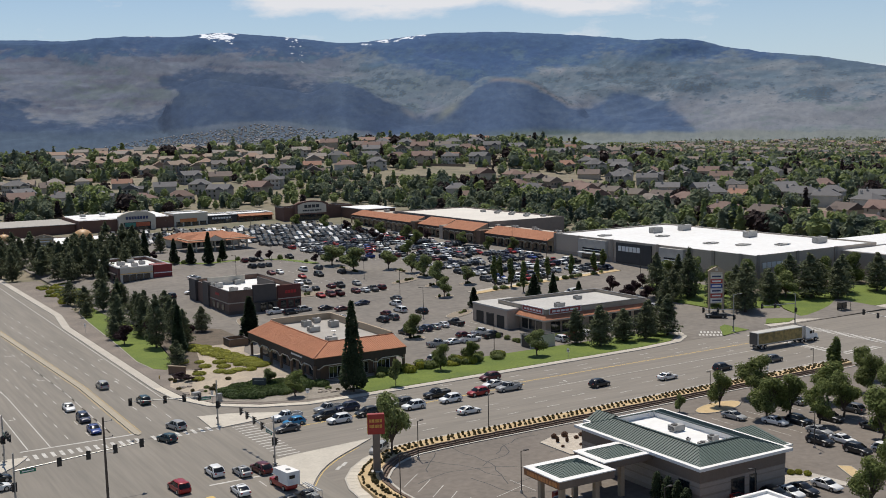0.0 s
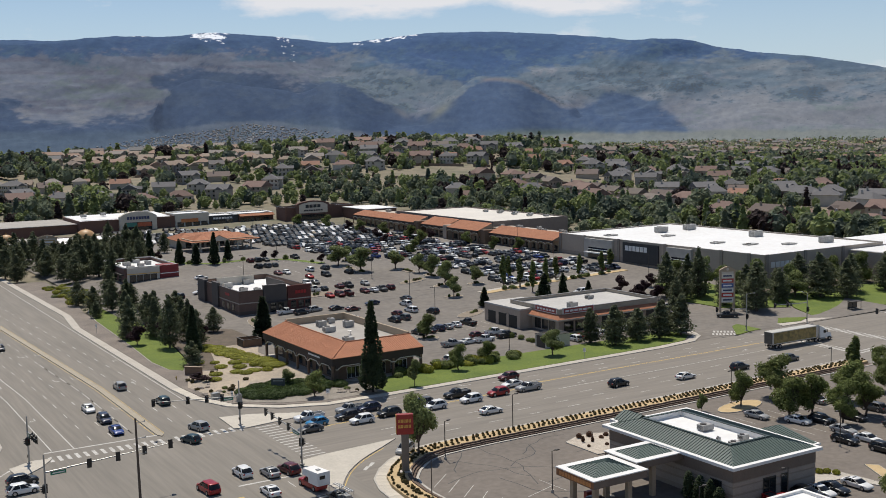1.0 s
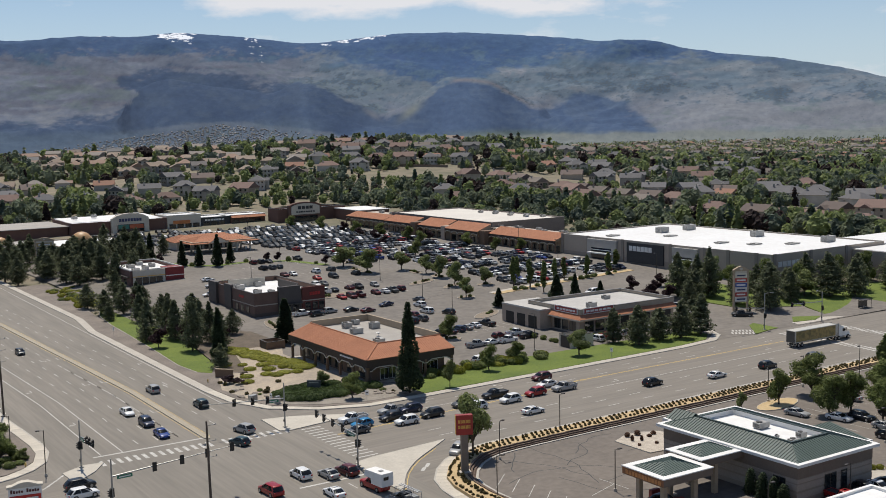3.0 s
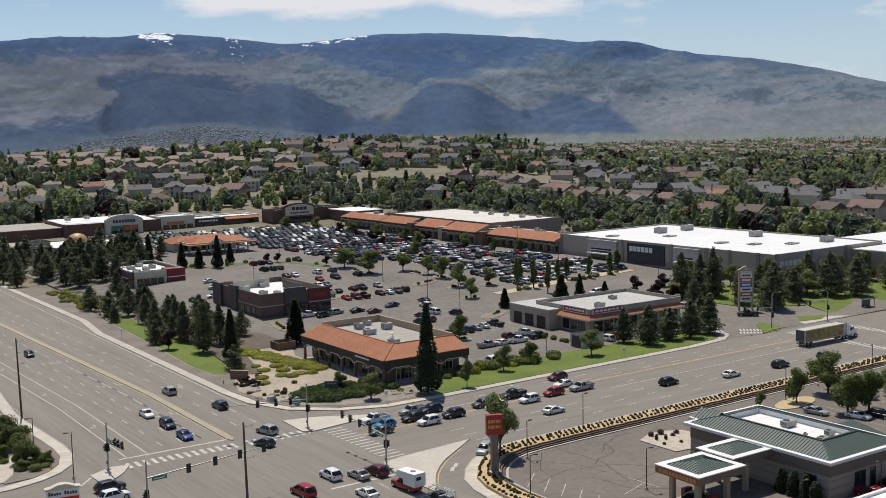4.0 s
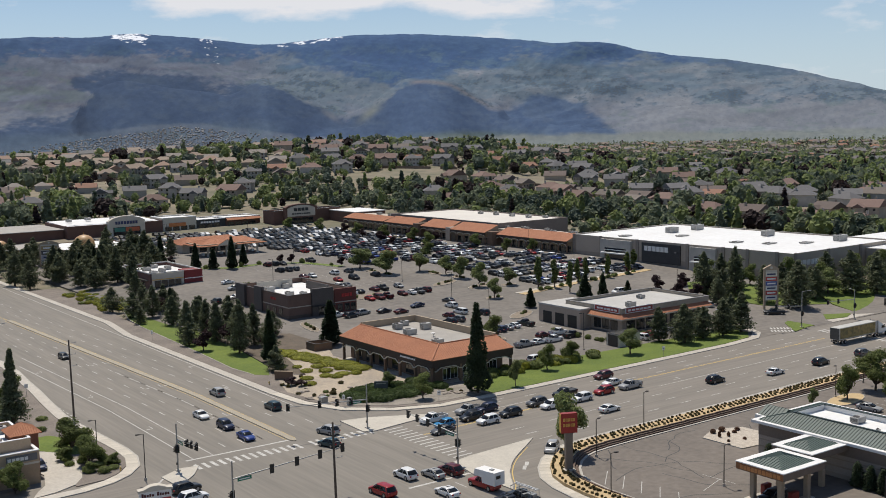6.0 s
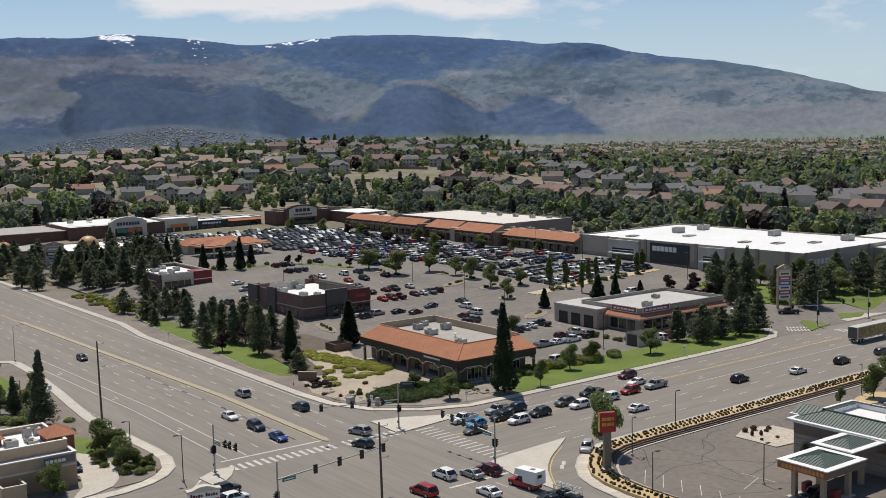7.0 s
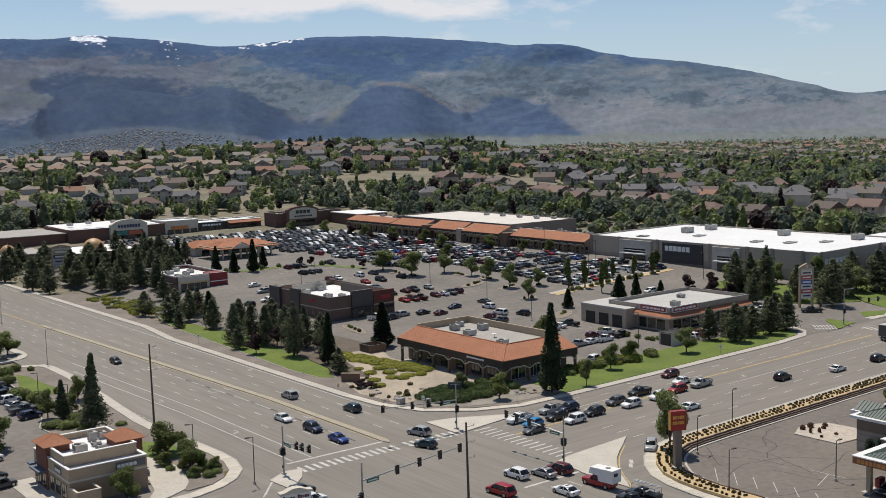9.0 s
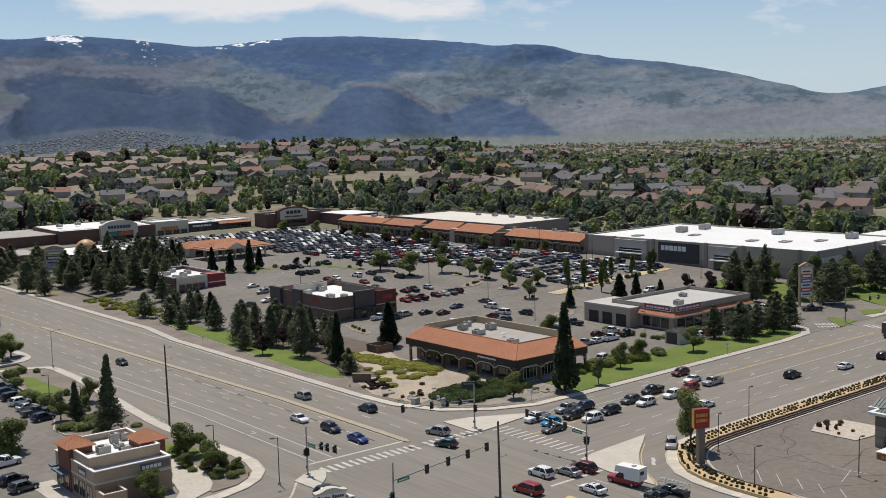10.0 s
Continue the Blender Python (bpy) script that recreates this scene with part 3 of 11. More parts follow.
def ew_line(g, off, x0, x1, w=0.17, dash=0, gap=0, z=0.005, bend=0.0):
    x = x0
    while x < x1:
        e = min(x1, x + (dash or 6))
        f = lambda q: ew_n(q) - off + bend * (q - x0)
        g.add([(x, f(x) - w / 2, z), (e, f(e) - w / 2, z), (e, f(e) + w / 2, z), (x, f(x) + w / 2, z)], [(0, 1, 2, 3)])
        x = e + gap


ew_line(g, 3.6, 74, 196, dash=3, gap=6.2)
ew_line(g, 7.1, 72, 100)
ew_line(g, 7.1, 100, 196, dash=3, gap=6.2)
ew_line(g, 16.0, 128, 197)
for off in (20.6, 24.4, 28.2):
    ew_line(g, off, 84, 197, dash=3, gap=6.2)
for k in range(14):
    y = 165.4 + k * 1.62
    g.add([(66.0, y, 0.005), (70.0, y + 0.1, 0.005), (70.0, y + 0.5, 0.005), (66.0, y + 0.4, 0.005)], [(0, 1, 2, 3)])
for k in range(22):
    # ladder crossings of the second junction
    y = 166.4 + k * 1.28
    g.add([(202.6, y, 0.005), (205.8, y - 0.1, 0.005), (205.8, y + 0.52, 0.005), (202.6, y + 0.62, 0.005)], [(0, 1, 2, 3)])
    g.add([(221.2, y, 0.005), (224.4, y - 0.1, 0.005), (224.4, y + 0.52, 0.005), (221.2, y + 0.62, 0.005)], [(0, 1, 2, 3)])
for k in range(8):
    x = 208.6 + k * 1.5
    g.add([(x, 198.2 - 0.05 * k, 0.005), (x + 0.7, 198.2 - 0.05 * k, 0.005), (x + 0.9, 200.6 - 0.05 * k, 0.005), (x + 0.2, 200.6 - 0.05 * k, 0.005)], [(0, 1, 2, 3)])
for k in range(8):
    q = Vector((192.9 + 0.66 * k, 200.4 - 0.56 * k, 0.1))
    if k < 7:
        for s in (0.0, 3.6):
            o = q + Vector((0.75, 0.66, 0)) * s
            g.add([tuple(o), tuple(o + Vector((0.36, -0.31, 0))), tuple(o + Vector((2.0, 1.5, 0))), tuple(o + Vector((1.64, 1.81, 0)))], [(0, 1, 2, 3)])
    g.add([(204.5 + 1.6 * k, 164.8, 0.005), (205.2 + 1.6 * k, 164.8, 0.005), (205.2 + 1.6 * k, 167.6, 0.005), (204.5 + 1.6 * k, 167.6, 0.005)], [(0, 1, 2, 3)])
solid("road_markings_cross", g, WHITE, "worn white lane lines and crosswalk bars on the cross street", "road markings")
g = Geo()
for d in (-0.16, 0.16):
    ew_line(g, 12.6 + d, 70, 128, 0.15, bend=0.03)
    ew_line(g, 8.9 + d, 128, 196, 0.15, bend=-0.01)
    stripes(g, 0, 360, 600, 0.12, fx=lambda y, o=d: mid_x(y) + o)
solid("road_markings_yellow", g, YELLOW, "faded double yellow centre lines", "road markings")


# ---------------------------------------------------------------- kerbs, pavements, beds
def arc(cx, cy, r, a0, a1, n=10):
    return [(cx + r * cos(radians(a0 + (a1 - a0) * i / n)), cy + r * sin(radians(a0 + (a1 - a0) * i / n))) for i in range(n + 1)]


def inset(poly, d):
    """The polygon drawn in by d (counter-clockwise corners)."""
    out, n = [], len(poly)
    for i in range(n):
        p, q, s = Vector(poly[i - 1]), Vector(poly[i]), Vector(poly[(i + 1) % n])
        e1, e2 = (q - p).normalized(), (s - q).normalized()
        n1, n2 = Vector((-e1.y, e1.x)), Vector((-e2.y, e2.x))
        m = n1 + n2
        m = m / max(0.35, m.length_squared) * 2 if m.length > 1e-6 else n1
        out.append(tuple(q + m * d * 0.5 * 1.0))
    return out


def kerbed(name, poly, fill, label, h=0.15, w=0.2, category="kerb"):
    """A raised area: a kerb ring of concrete and the fill a little lower inside it."""
    ins = inset(poly, w)
    n = len(poly)
    g = Geo()
    g.v = [(x, y, -0.3) for x, y in poly] + [(x, y, h) for x, y in poly] + [(x, y, h) for x, y in ins] + [(x, y, -0.3) for x, y in ins]
    for i in range(n):
        j = (i + 1) % n
        g.f += [(i, j, n + j, n + i), (n + i, n + j, 2 * n + j, 2 * n + i), (2 * n + i, 2 * n + j, 3 * n + j, 3 * n + i)]
    ob = solid(name + "_kerb", g, KERB, "concrete kerb edging", "kerb")
    f = Geo().prism(ins, -0.3, h - 0.012)
    solid(name, f, fill, label, category)
    return ob


# corner by the tiled-roof office: pavement strip, bed, lawn
NE_CORNER = [(64.0, 520), (64.0, 332), (62.8, 316), (62.6, 222)] + arc(84.0, 219.5, 21.4, 188, 262, 8) + [(81.5, 197.6)]
ne_out = [(63.4, 520), (65.2, 335), (62.6, 312), (62.6, 225), (63.4, 214), (67.3, 204), (75.0, 197.2), (84.0, 193.6), (98, 193.5), (130, 194.4), (172, 195.8), (184, 197.4), (190, 201.5), (194, 209), (194, 232)]


def offset_line(line, d):
    """A polyline moved d to its left."""
    out = []
    for i, p in enumerate(line):
        a, b = Vector(line[max(0, i - 1)]), Vector(line[min(len(line) - 1, i + 1)])
        e = (b - a).normalized()
        out.append((p[0] - e.y * d, p[1] + e.x * d))
    return out


def band(line, d0, d1, z0, z1):
    """A solid strip along a polyline, from d0 to d1 to its left."""
    a, b = offset_line(line, d0), offset_line(line, d1)
    g = Geo()
    n = len(line)
    for (x, y) in a:
        g.v += [(x, y, z0), (x, y, z1)]
    for (x, y) in b:
        g.v += [(x, y, z0), (x, y, z1)]
    for i in range(n - 1):
        p, q = 2 * i, 2 * n + 2 * i
        g.f += [(p, p + 2, p + 3, p + 1), (p + 1, p + 3, q + 3, q + 1), (q + 1, q + 3, q + 2, q)]
    g.f += [(0, 1, 2 * n + 1, 2 * n), (2 * n - 2, 4 * n - 2, 4 * n - 1, 2 * n - 1)]
    return g


def refine(line, step=4.0):
    out = [line[0]]
    for a, b in zip(line, line[1:]):
        n = max(1, int(math.dist(a, b) / step))
        out += [(a[0] + (b[0] - a[0]) * k / n, a[1] + (b[1] - a[1]) * k / n) for k in range(1, n + 1)]
    return out


ne_line = refine(ne_out)
solid("kerb_ne", band(ne_line, 0, 0.22, -0.3, 0.15), KERB, "concrete kerb along the corner", "kerb")
solid("pavement_ne", band(ne_line, 0.22, 2.1, -0.3, 0.14), CONC, "pale concrete pavement along the avenue and cross street", "pavement")


# ---------------------------------------------------------------- beds and lawns of the corner
def slope_bed(name, poly, fill, label, zf):
    """A bed whose corners lie at the height of the ground there."""
    n = len(poly)
    g = Geo().add([(x, y, -0.4) for x, y in poly] + [(x, y, zf(x, y)) for x, y in poly], [tuple(range(n - 1, -1, -1)), tuple(range(n, 2 * n))] + [(i, (i + 1) % n, n + (i + 1) % n, n + i) for i in range(n)])
    return solid(name, g, fill, label, "landscaping")


def bed(name, poly, fill, label, z=0.13, category="landscaping"):
    return solid(name, Geo().prism(poly, -0.3, z), fill, label, category)


bed("gravel_bed_avenue", [(64.5, 420), (67.0, 336), (64.8, 312), (64.8, 226), (65.6, 215), (69.0, 206), (76.0, 199.6), (84.4, 195.8), (98, 195.7), (98, 207), (88, 222), (74, 240), (71, 262), (70.5, 300), (72, 340), (76, 372), (80, 400), (84, 420)], GRAVEL, "grey gravel verge beside the avenue pavement", 0.125)
bed("lawn_avenue", [(68.2, 244), (70.5, 241), (74.5, 250), (77.5, 270), (80, 300), (82, 334), (81.5, 350), (77, 352), (72.8, 336), (71.1, 320), (69.0, 278), (67.4, 254)], GRASS, "mown green lawn strip beside the avenue", 0.15)
bed("bed_trees", [(71.0, 240.6), (80, 236), (98, 268), (98, 300), (90, 420), (84.2, 420), (77.4, 352.6), (81.8, 350.4), (82.3, 334), (80.3, 300), (77.8, 270), (74.8, 250)], mat("bark_mulch", (0.150, 0.118, 0.088), (0.085, 0.068, 0.050), 0.95, scale=0.4, scale2=5, bump=0.5, bump_scale=18), "brown bark mulch under the pine trees", 0.14)
edging = refine([(68.0, 243.8), (67.2, 254), (68.8, 278), (70.9, 320), (72.6, 336.2), (76.9, 352.4)], 3)
solid("lawn_edging", band(edging, -0.16, 0.0, -0.2, 0.19), KERB, "thin pale concrete edging between lawn and gravel", "kerb")
bed("sand_bed", [(66.0, 224), (68, 211), (80, 214), (92, 216), (92, 250), (97, 262), (84, 262), (77, 236), (71, 239)], SAND, "pale sandy bed and footpath on the corner slope", 0.16)
bed("hedge_bed", [(70, 206.5), (77, 200.5), (86, 197), (98, 197), (98, 207), (91.5, 207.6), (91, 216), (80, 213)], ROCKS, "bed of pale rocks and shrubs on the corner", 0.17)
bed("lawn_cross_street", [(98.2, 195.9), (130, 196.7), (172, 198.1), (183, 199.8), (188, 204), (190, 211), (176, 211), (150, 211), (130, 211), (114, 211), (98.2, 206)], GRASS, "bright green lawn strip beside the cross street", 0.15)
slope_bed("lawn_store", [(234, 204.4), (262, 203.9), (293.5, 203.9), (293.5, 226), (262.4, 231), (248, 226.2), (238, 214)], GRASS, "green lawn below the department store trees", lambda x, y: 0.2 + 0.055 * (y - 204))
# soil colour darkened to stand for the shade under these trees
slope_bed("store_bank", [(248.2, 226.6), (262.4, 231.4), (293.5, 226.4), (293.5, 239.8), (253, 239.8), (247, 232)], mat("shaded_soil", (0.165, 0.135, 0.10), (0.10, 0.085, 0.062), 0.95, scale=0.4, scale2=4, bump=0.4), "brown soil bed under the trees by the store wall", lambda x, y: 0.3 + 0.055 * (y - 204))
slope_bed("bed_store", [(222.5, 226), (238.2, 215.4), (247.6, 226.8), (246, 262), (234, 266), (226, 258), (221, 240)], GRASS, "green lawn under the store's trees", lambda x, y: max(0.2, lot_z(x, y) + 0.22))
bed("lawn_corner", [(218, 202.0), (225, 200.4), (231.5, 203.4), (226, 209)], GRASS, "small green lawn triangle at the drive", 0.16)
bed("pavement_store", [(216, 198.4), (300, 200.6), (300, 203.8), (232, 203.2), (225, 200.2), (217, 201.6)], CONC, "pale concrete pavement below the store lawn", 0.14)
bed("island_drive", [(197.6, 196.8), (205.3, 198.6), (208.4, 198.7), (208.8, 207.6), (205.5, 206)], GRASS, "small grass island at the driveway", 0.16)

# raised islands
kerbed("island_ne", [(62.6, 188.2), (64.6, 187.4), (79.5, 189.6), (77.5, 191.4), (68.5, 196.2), (63.0, 197.4)], CONC_ISL, "pale concrete traffic island at the slip lane", 0.15)
kerbed("island_se", [(63.2, 146.6), (64.6, 148.2), (66.4, 151.0), (68.3, 153.6), (70.4, 155.9), (73.0, 158.3), (75.8, 160.4), (79.0, 162.6), (83.4, 165.8), (75.0, 165.0), (68.4, 164.4), (64.4, 163.4), (63.0, 156.0)], CONC_ISL, "broad pale concrete traffic island at the slip lane", 0.15)
kerbed("island_w", [(24.4, 180.0), (28.8, 184.5), (31.2, 188.4), (28.0, 188.9), (24.0, 186.4)], CONC_ISL, "small worn concrete traffic island", 0.15)
g = Geo()
ys = [191.2] + [192.2 + 6 * i for i in range(29)]
for a, b in zip(ys, ys[1:]):
    wa, wb = (0.2 if a < 192 else 0.64), 0.64
    g.add([(mid_x(a) - wa, a, -0.1), (mid_x(a) + wa, a, -0.1), (mid_x(b) + wb, b, -0.1), (mid_x(b) - wb, b, -0.1),
           (mid_x(a) - wa + 0.04, a, 0.15), (mid_x(a) + wa - 0.04, a, 0.15), (mid_x(b) + wb - 0.04, b, 0.15), (mid_x(b) - wb + 0.04, b, 0.15)],
          [(4, 5, 6, 7), (0, 1, 5, 4), (3, 0, 4, 7), (1, 2, 6, 5)])
solid("median_long", g, mat("median_concrete", (0.39, 0.34, 0.26), (0.30, 0.265, 0.21), 0.9, scale=0.3, scale2=3), "narrow tan concrete median with worn yellow edges", "median")
g = Geo()
for s in (-1, 1):
    stripes(g, 0, 193, 360, 0.10, fx=lambda y, o=s: mid_x(y) + 0.92 * o)
solid("median_edge_lines", g, YELLOW, "faded yellow lines beside the median", "road markings")
g = Geo().box(49.2, 60, -0.1, 50.4, 152, 0.15, 0.05)
solid("median_south", g, MATS["median_concrete"], "tan concrete median with a yellow nose", "median")
g = Geo().box(49.25, 147.0, 0.15, 50.35, 151.9, 0.154)
solid("median_nose", g, YELLOW, "yellow painted median nose", "road markings")

# corner by the bank: pavement round the slip lane, planted strip, terrace wall
se_line = refine([(700, 177.5), (240, 164.0), (230, 162.2), (196, 162.2), (140, 161.0), (97, 160.2), (89.3, 159.9), (84.5, 159.4), (80.3, 158.0), (76.6, 155.8), (72.9, 152.4), (69.8, 148.2), (68.2, 143.5), (67.5, 138), (67.4, 60)][3:], 4.0)
solid("kerb_se", band(se_line, 0, 0.22, -0.3, 0.15), KERB, "concrete kerb round the bank corner", "kerb")
solid("pavement_se", band(se_line, 0.22, 2.0, -0.3, 0.14), CONC, "pale concrete pavement round the bank corner", "pavement")
solid("planted_strip", band(se_line, 2.0, 5.2, -0.3, 0.62), MULCH, "tan gravel strip dotted with small shrubs", "landscaping")
solid("bank_kerb", band(se_line, 6.5, 6.9, -0.3, 0.16), KERB, "white-edged kerb of the bank lot", "kerb")

# west side of the avenue
w_line = refine([(12.0, 60), (14, 150)], 6)
nw_line = refine([(-60, 186.6), (6, 186.6), (12.5, 187.0), (17.3, 188.6), (20.7, 190.9), (23.6, 194.5), (25.3, 200), (25.6, 206), (25.2, 214), (24.2, 229), (24.2, 236), (25.2, 249), (26.3, 261), (26.9, 271), (28.0, 284), (28.0, 299), (26.8, 302.6), (23, 305.0), (15, 307.4)], 3.0)
solid("kerb_nw", band(nw_line, 0, 0.22, -0.3, 0.15), KERB, "concrete kerb across the avenue", "kerb")
solid("pavement_nw", band(nw_line, 0.22, 2.2, -0.3, 0.14), CONC, "pale concrete pavement across the avenue", "pavement")
bed("gravel_bed_west", [(12, 190.5), (16.5, 191.0), (19.4, 192.9), (21.6, 195.8), (23.1, 200.5), (23.3, 206), (22.9, 214), (21.9, 229), (21.9, 236.4), (22.9, 249.3), (24.0, 261.3), (24.6, 271.3), (25.7, 284), (25.7, 298.6), (22.4, 302.6), (15.0, 304.8), (14.7, 300), (13.7, 282), (11.9, 265), (9.4, 251), (6.7, 244), (7.1, 239), (9.1, 236), (9.0, 214), (12, 212)], GRAVEL, "grey-brown gravel bank beside the avenue", 0.13)
g = Geo()
solid("kerb_west_lot", band(refine([(14.7, 300), (13.7, 282), (11.9, 265), (9.4, 251), (6.7, 244), (7.1, 239), (9.1, 236)], 3), -0.02, 0.2, -0.3, 0.16), KERB, "pale kerb round the west lot's bed", "kerb")
bed("lawn_west", [(12.2, 215), (17.0, 208), (20.0, 207), (21.0, 216), (17.0, 223), (12.0, 223)], GRASS, "small green lawn beside the drive-through", 0.17)
bed("lawn_west_far", [(18, 295.2), (14.3, 281), (13.2, 270), (15.4, 268), (19.3, 271), (20.4, 276), (19.8, 284), (19.5, 292)], GRASS, "small curved green lawn at the far lot", 0.17)
bed("drive_through_lane", [(5, 188.9), (8.7, 189.7), (12.1, 191.5), (14.1, 194.5), (15.6, 199.5), (16.3, 205.5), (14.5, 212.6), (8.6, 216), (8.4, 208), (9.6, 199.5), (8.2, 194), (6.4, 191.5)], CONC, "curved pale concrete drive-through lane", 0.15)
nw2_line = refine([(30.5, 420), (28.5, 345), (27.5, 332), (28.2, 323), (27.8, 318.5), (26.4, 315.0), (24, 313), (10, 311)], 5)
solid("kerb_nw_far", band(nw2_line, -0.22, 0, -0.3, 0.15), KERB, "concrete kerb beyond the side drive", "kerb")
solid("pavement_nw_far", band(nw2_line, -2.2, -0.22, -0.3, 0.14), CONC, "concrete pavement beyond the side drive", "pavement")

# pavement scored into slabs where the corner is near
SLAB = mat("slab_concrete", (0.56, 0.51, 0.43), (0.44, 0.40, 0.335), 0.85, scale=0.35, scale2=3.0, bump=0.15, vary=0.09)


def slabs(line, d0, d1, parent, z, step=1.55):
    pts = refine(line, step)
    a, b = offset_line(pts, d0), offset_line(pts, d1)
    for i in range(len(pts) - 1):
        q = [Vector((*p, 0)) for p in (a[i], a[i + 1], b[i + 1], b[i])]
        c = sum(q, Vector()) / 4
        q = [c + (p - c) * 0.975 for p in q]
        g = Geo().prism([(p.x - c.x, p.y - c.y) for p in q], 0.0, 0.012)
        part("slab", g, SLAB, parent, at=(c.x, c.y, z))


slabs([(67.45, 130), (67.5, 138), (68.2, 143.5), (69.8, 148.2), (72.9, 152.4), (76.6, 155.8), (80.3, 158.0), (84.5, 159.4), (89.3, 159.9)][::-1], 0.24, 1.95, bpy.data.objects["pavement_se"], 0.141)
slabs([(62.6, 225), (63.4, 214), (67.3, 204), (75.0, 197.2), (84.0, 193.6), (98, 193.5)], 0.24, 2.05, bpy.data.objects["pavement_ne"], 0.141)
slabs([(12.5, 187.0), (17.3, 188.6), (20.7, 190.9), (23.6, 194.5), (25.3, 200), (25.6, 206), (25.2, 214), (24.2, 229)], 0.24, 2.15, bpy.data.objects["pavement_nw"], 0.141)


def terrace_wall():
    """Courses of split block stepping up to the bank lot's edge."""
    w = tagged(new("terrace_wall"), "low terraced wall of brown split blocks beside the bank lot", "retaining wall")
    base = band(se_line, 5.2, 6.45, -0.3, 0.10)
    part("wall_core", base, BLOCKWALL, w)
    line = [p for p in se_line if p[0] < 190 and p[1] > 128]
    for k, (d0, z) in enumerate(((5.22, 0.72), (5.62, 0.50), (6.02, 0.28))):
        pts = refine([offset_line(line, d0)[i] for i in range(0, len(line))], 1.2)
        pts2 = offset_line(pts, 0.3)
        g = Geo()
        for i in range(len(pts) - 1):
            a, b = pts[i], pts[i + 1]
            c, d = pts2[i + 1], pts2[i]
            m = ((a[0] + c[0]) / 2, (a[1] + c[1]) / 2)
            q = [(m[0] + (p[0] - m[0]) * 0.96, m[1] + (p[1] - m[1]) * 0.96) for p in (a, b, c, d)]
            g.prism(q, 0.05, z + 0.025 * ((i * 7) % 3))
        tagged(part("block_course", g, BLOCKWALL, w), kind="stuff")
    return w


terrace_wall()


# ---------------------------------------------------------------- building helpers
def moved(g, o):
    g.v = [(x - o[0], y - o[1], z - o[2]) for x, y, z in g.v]
    return g


def bp(parent, name, g, material, label="", smooth=False):
    """A part given in world metres."""
    o = parent.matrix_basis.translation
    if parent.parent:
        o = o + parent.parent.matrix_basis.translation
    return part(name, moved(g, o), material, parent, label, smooth=smooth)


def fbox(g, face, c, a0, a1, z0, z1, d0, d1, bev=0.0):
    """A box on a wall: face W looks to -x at x=c, face S looks to -y at y=c; from d0 to d1 outward."""
    if face == "W":
        return g.box(c - d1, a0, z0, c - d0, a1, z1, bev)
    return g.box(a0, c - d1, z0, a1, c - d0, z1, bev)


def window(parent, face, c, a0, a1, z0, z1, frame_m=None, pane_m=None, bars=1):
    """A framed window on a wall: frame, pane and mullions."""
    w = 0.09
    P = (lambda a, z, d: (c - d, a, z)) if face == "W" else (lambda a, z, d: (a, c - d, z))
    out, inn = [(a0, z0), (a1, z0), (a1, z1), (a0, z1)], [(a0 + w, z0 + w), (a1 - w, z0 + w), (a1 - w, z1 - w), (a0 + w, z1 - w)]
    g = Geo()
    g.v = [P(a, z, d) for ring, d in ((out, 0.0), (out, 0.06), (inn, 0.06), (inn, 0.0)) for a, z in ring]
    for i in range(4):
        j = (i + 1) % 4
        g.f += [(i, j, 4 + j, 4 + i), (4 + i, 4 + j, 8 + j, 8 + i), (8 + i, 8 + j, 12 + j, 12 + i)]
    fr = bp(parent, "window", g, frame_m or DARKSTEEL)
    bp(fr, "pane", fbox(Geo(), face, c, a0 + w, a1 - w, z0 + w, z1 - w, -0.02, 0.025), pane_m or GLASS)
    for k in range(1, bars + 1):
        m = a0 + (a1 - a0) * k / (bars + 1)
        bp(fr, "mullion", fbox(Geo(), face, c, m - 0.035, m + 0.035, z0 + w, z1 - w, 0.026, 0.055), frame_m or DARKSTEEL)
    return fr


def wall_ring(g, x0, y0, x1, y1, z0, z1, t=0.3):
    g.box(x0, y0, z0, x1, y0 + t, z1), g.box(x0, y1 - t, z0, x1, y1, z1)
    g.box(x0, y0 + t, z0, x0 + t, y1 - t, z1), g.box(x1 - t, y0 + t, z0, x1, y1 - t, z1)
    return g


def hvac(parent, x, y, z, sx=2.0, sy=1.6, h=1.2):
    g = Geo().box(x - sx / 2, y - sy / 2, z + 0.15, x + sx / 2, y + sy / 2, z + h, 0.05)
    for k in (-1, 1):
        g.box(x - sx / 2 + 0.1, y + k * sy * 0.35 - 0.06, z, x + sx / 2 - 0.1, y + k * sy * 0.35 + 0.06, z + 0.16)
    u = bp(parent, "roof_unit", g, HVAC, "grey rooftop air-conditioning unit")
    bp(u, "fan_grille", Geo().tube((x - sx * 0.2, y, z + h), (x - sx * 0.2, y, z + h + 0.12), min(sx, sy) * 0.33, n=12), DARKSTEEL)
    fb = Geo()
    for k in range(5):
        zz = z + 0.3 + (h - 0.45) * k / 5
        fb.box(x - sx / 2 - 0.02, y - sy * 0.4, zz, x - sx / 2, y + sy * 0.4, zz + 0.05)
    bp(u, "louvre", fb, DARKSTEEL)
    return u


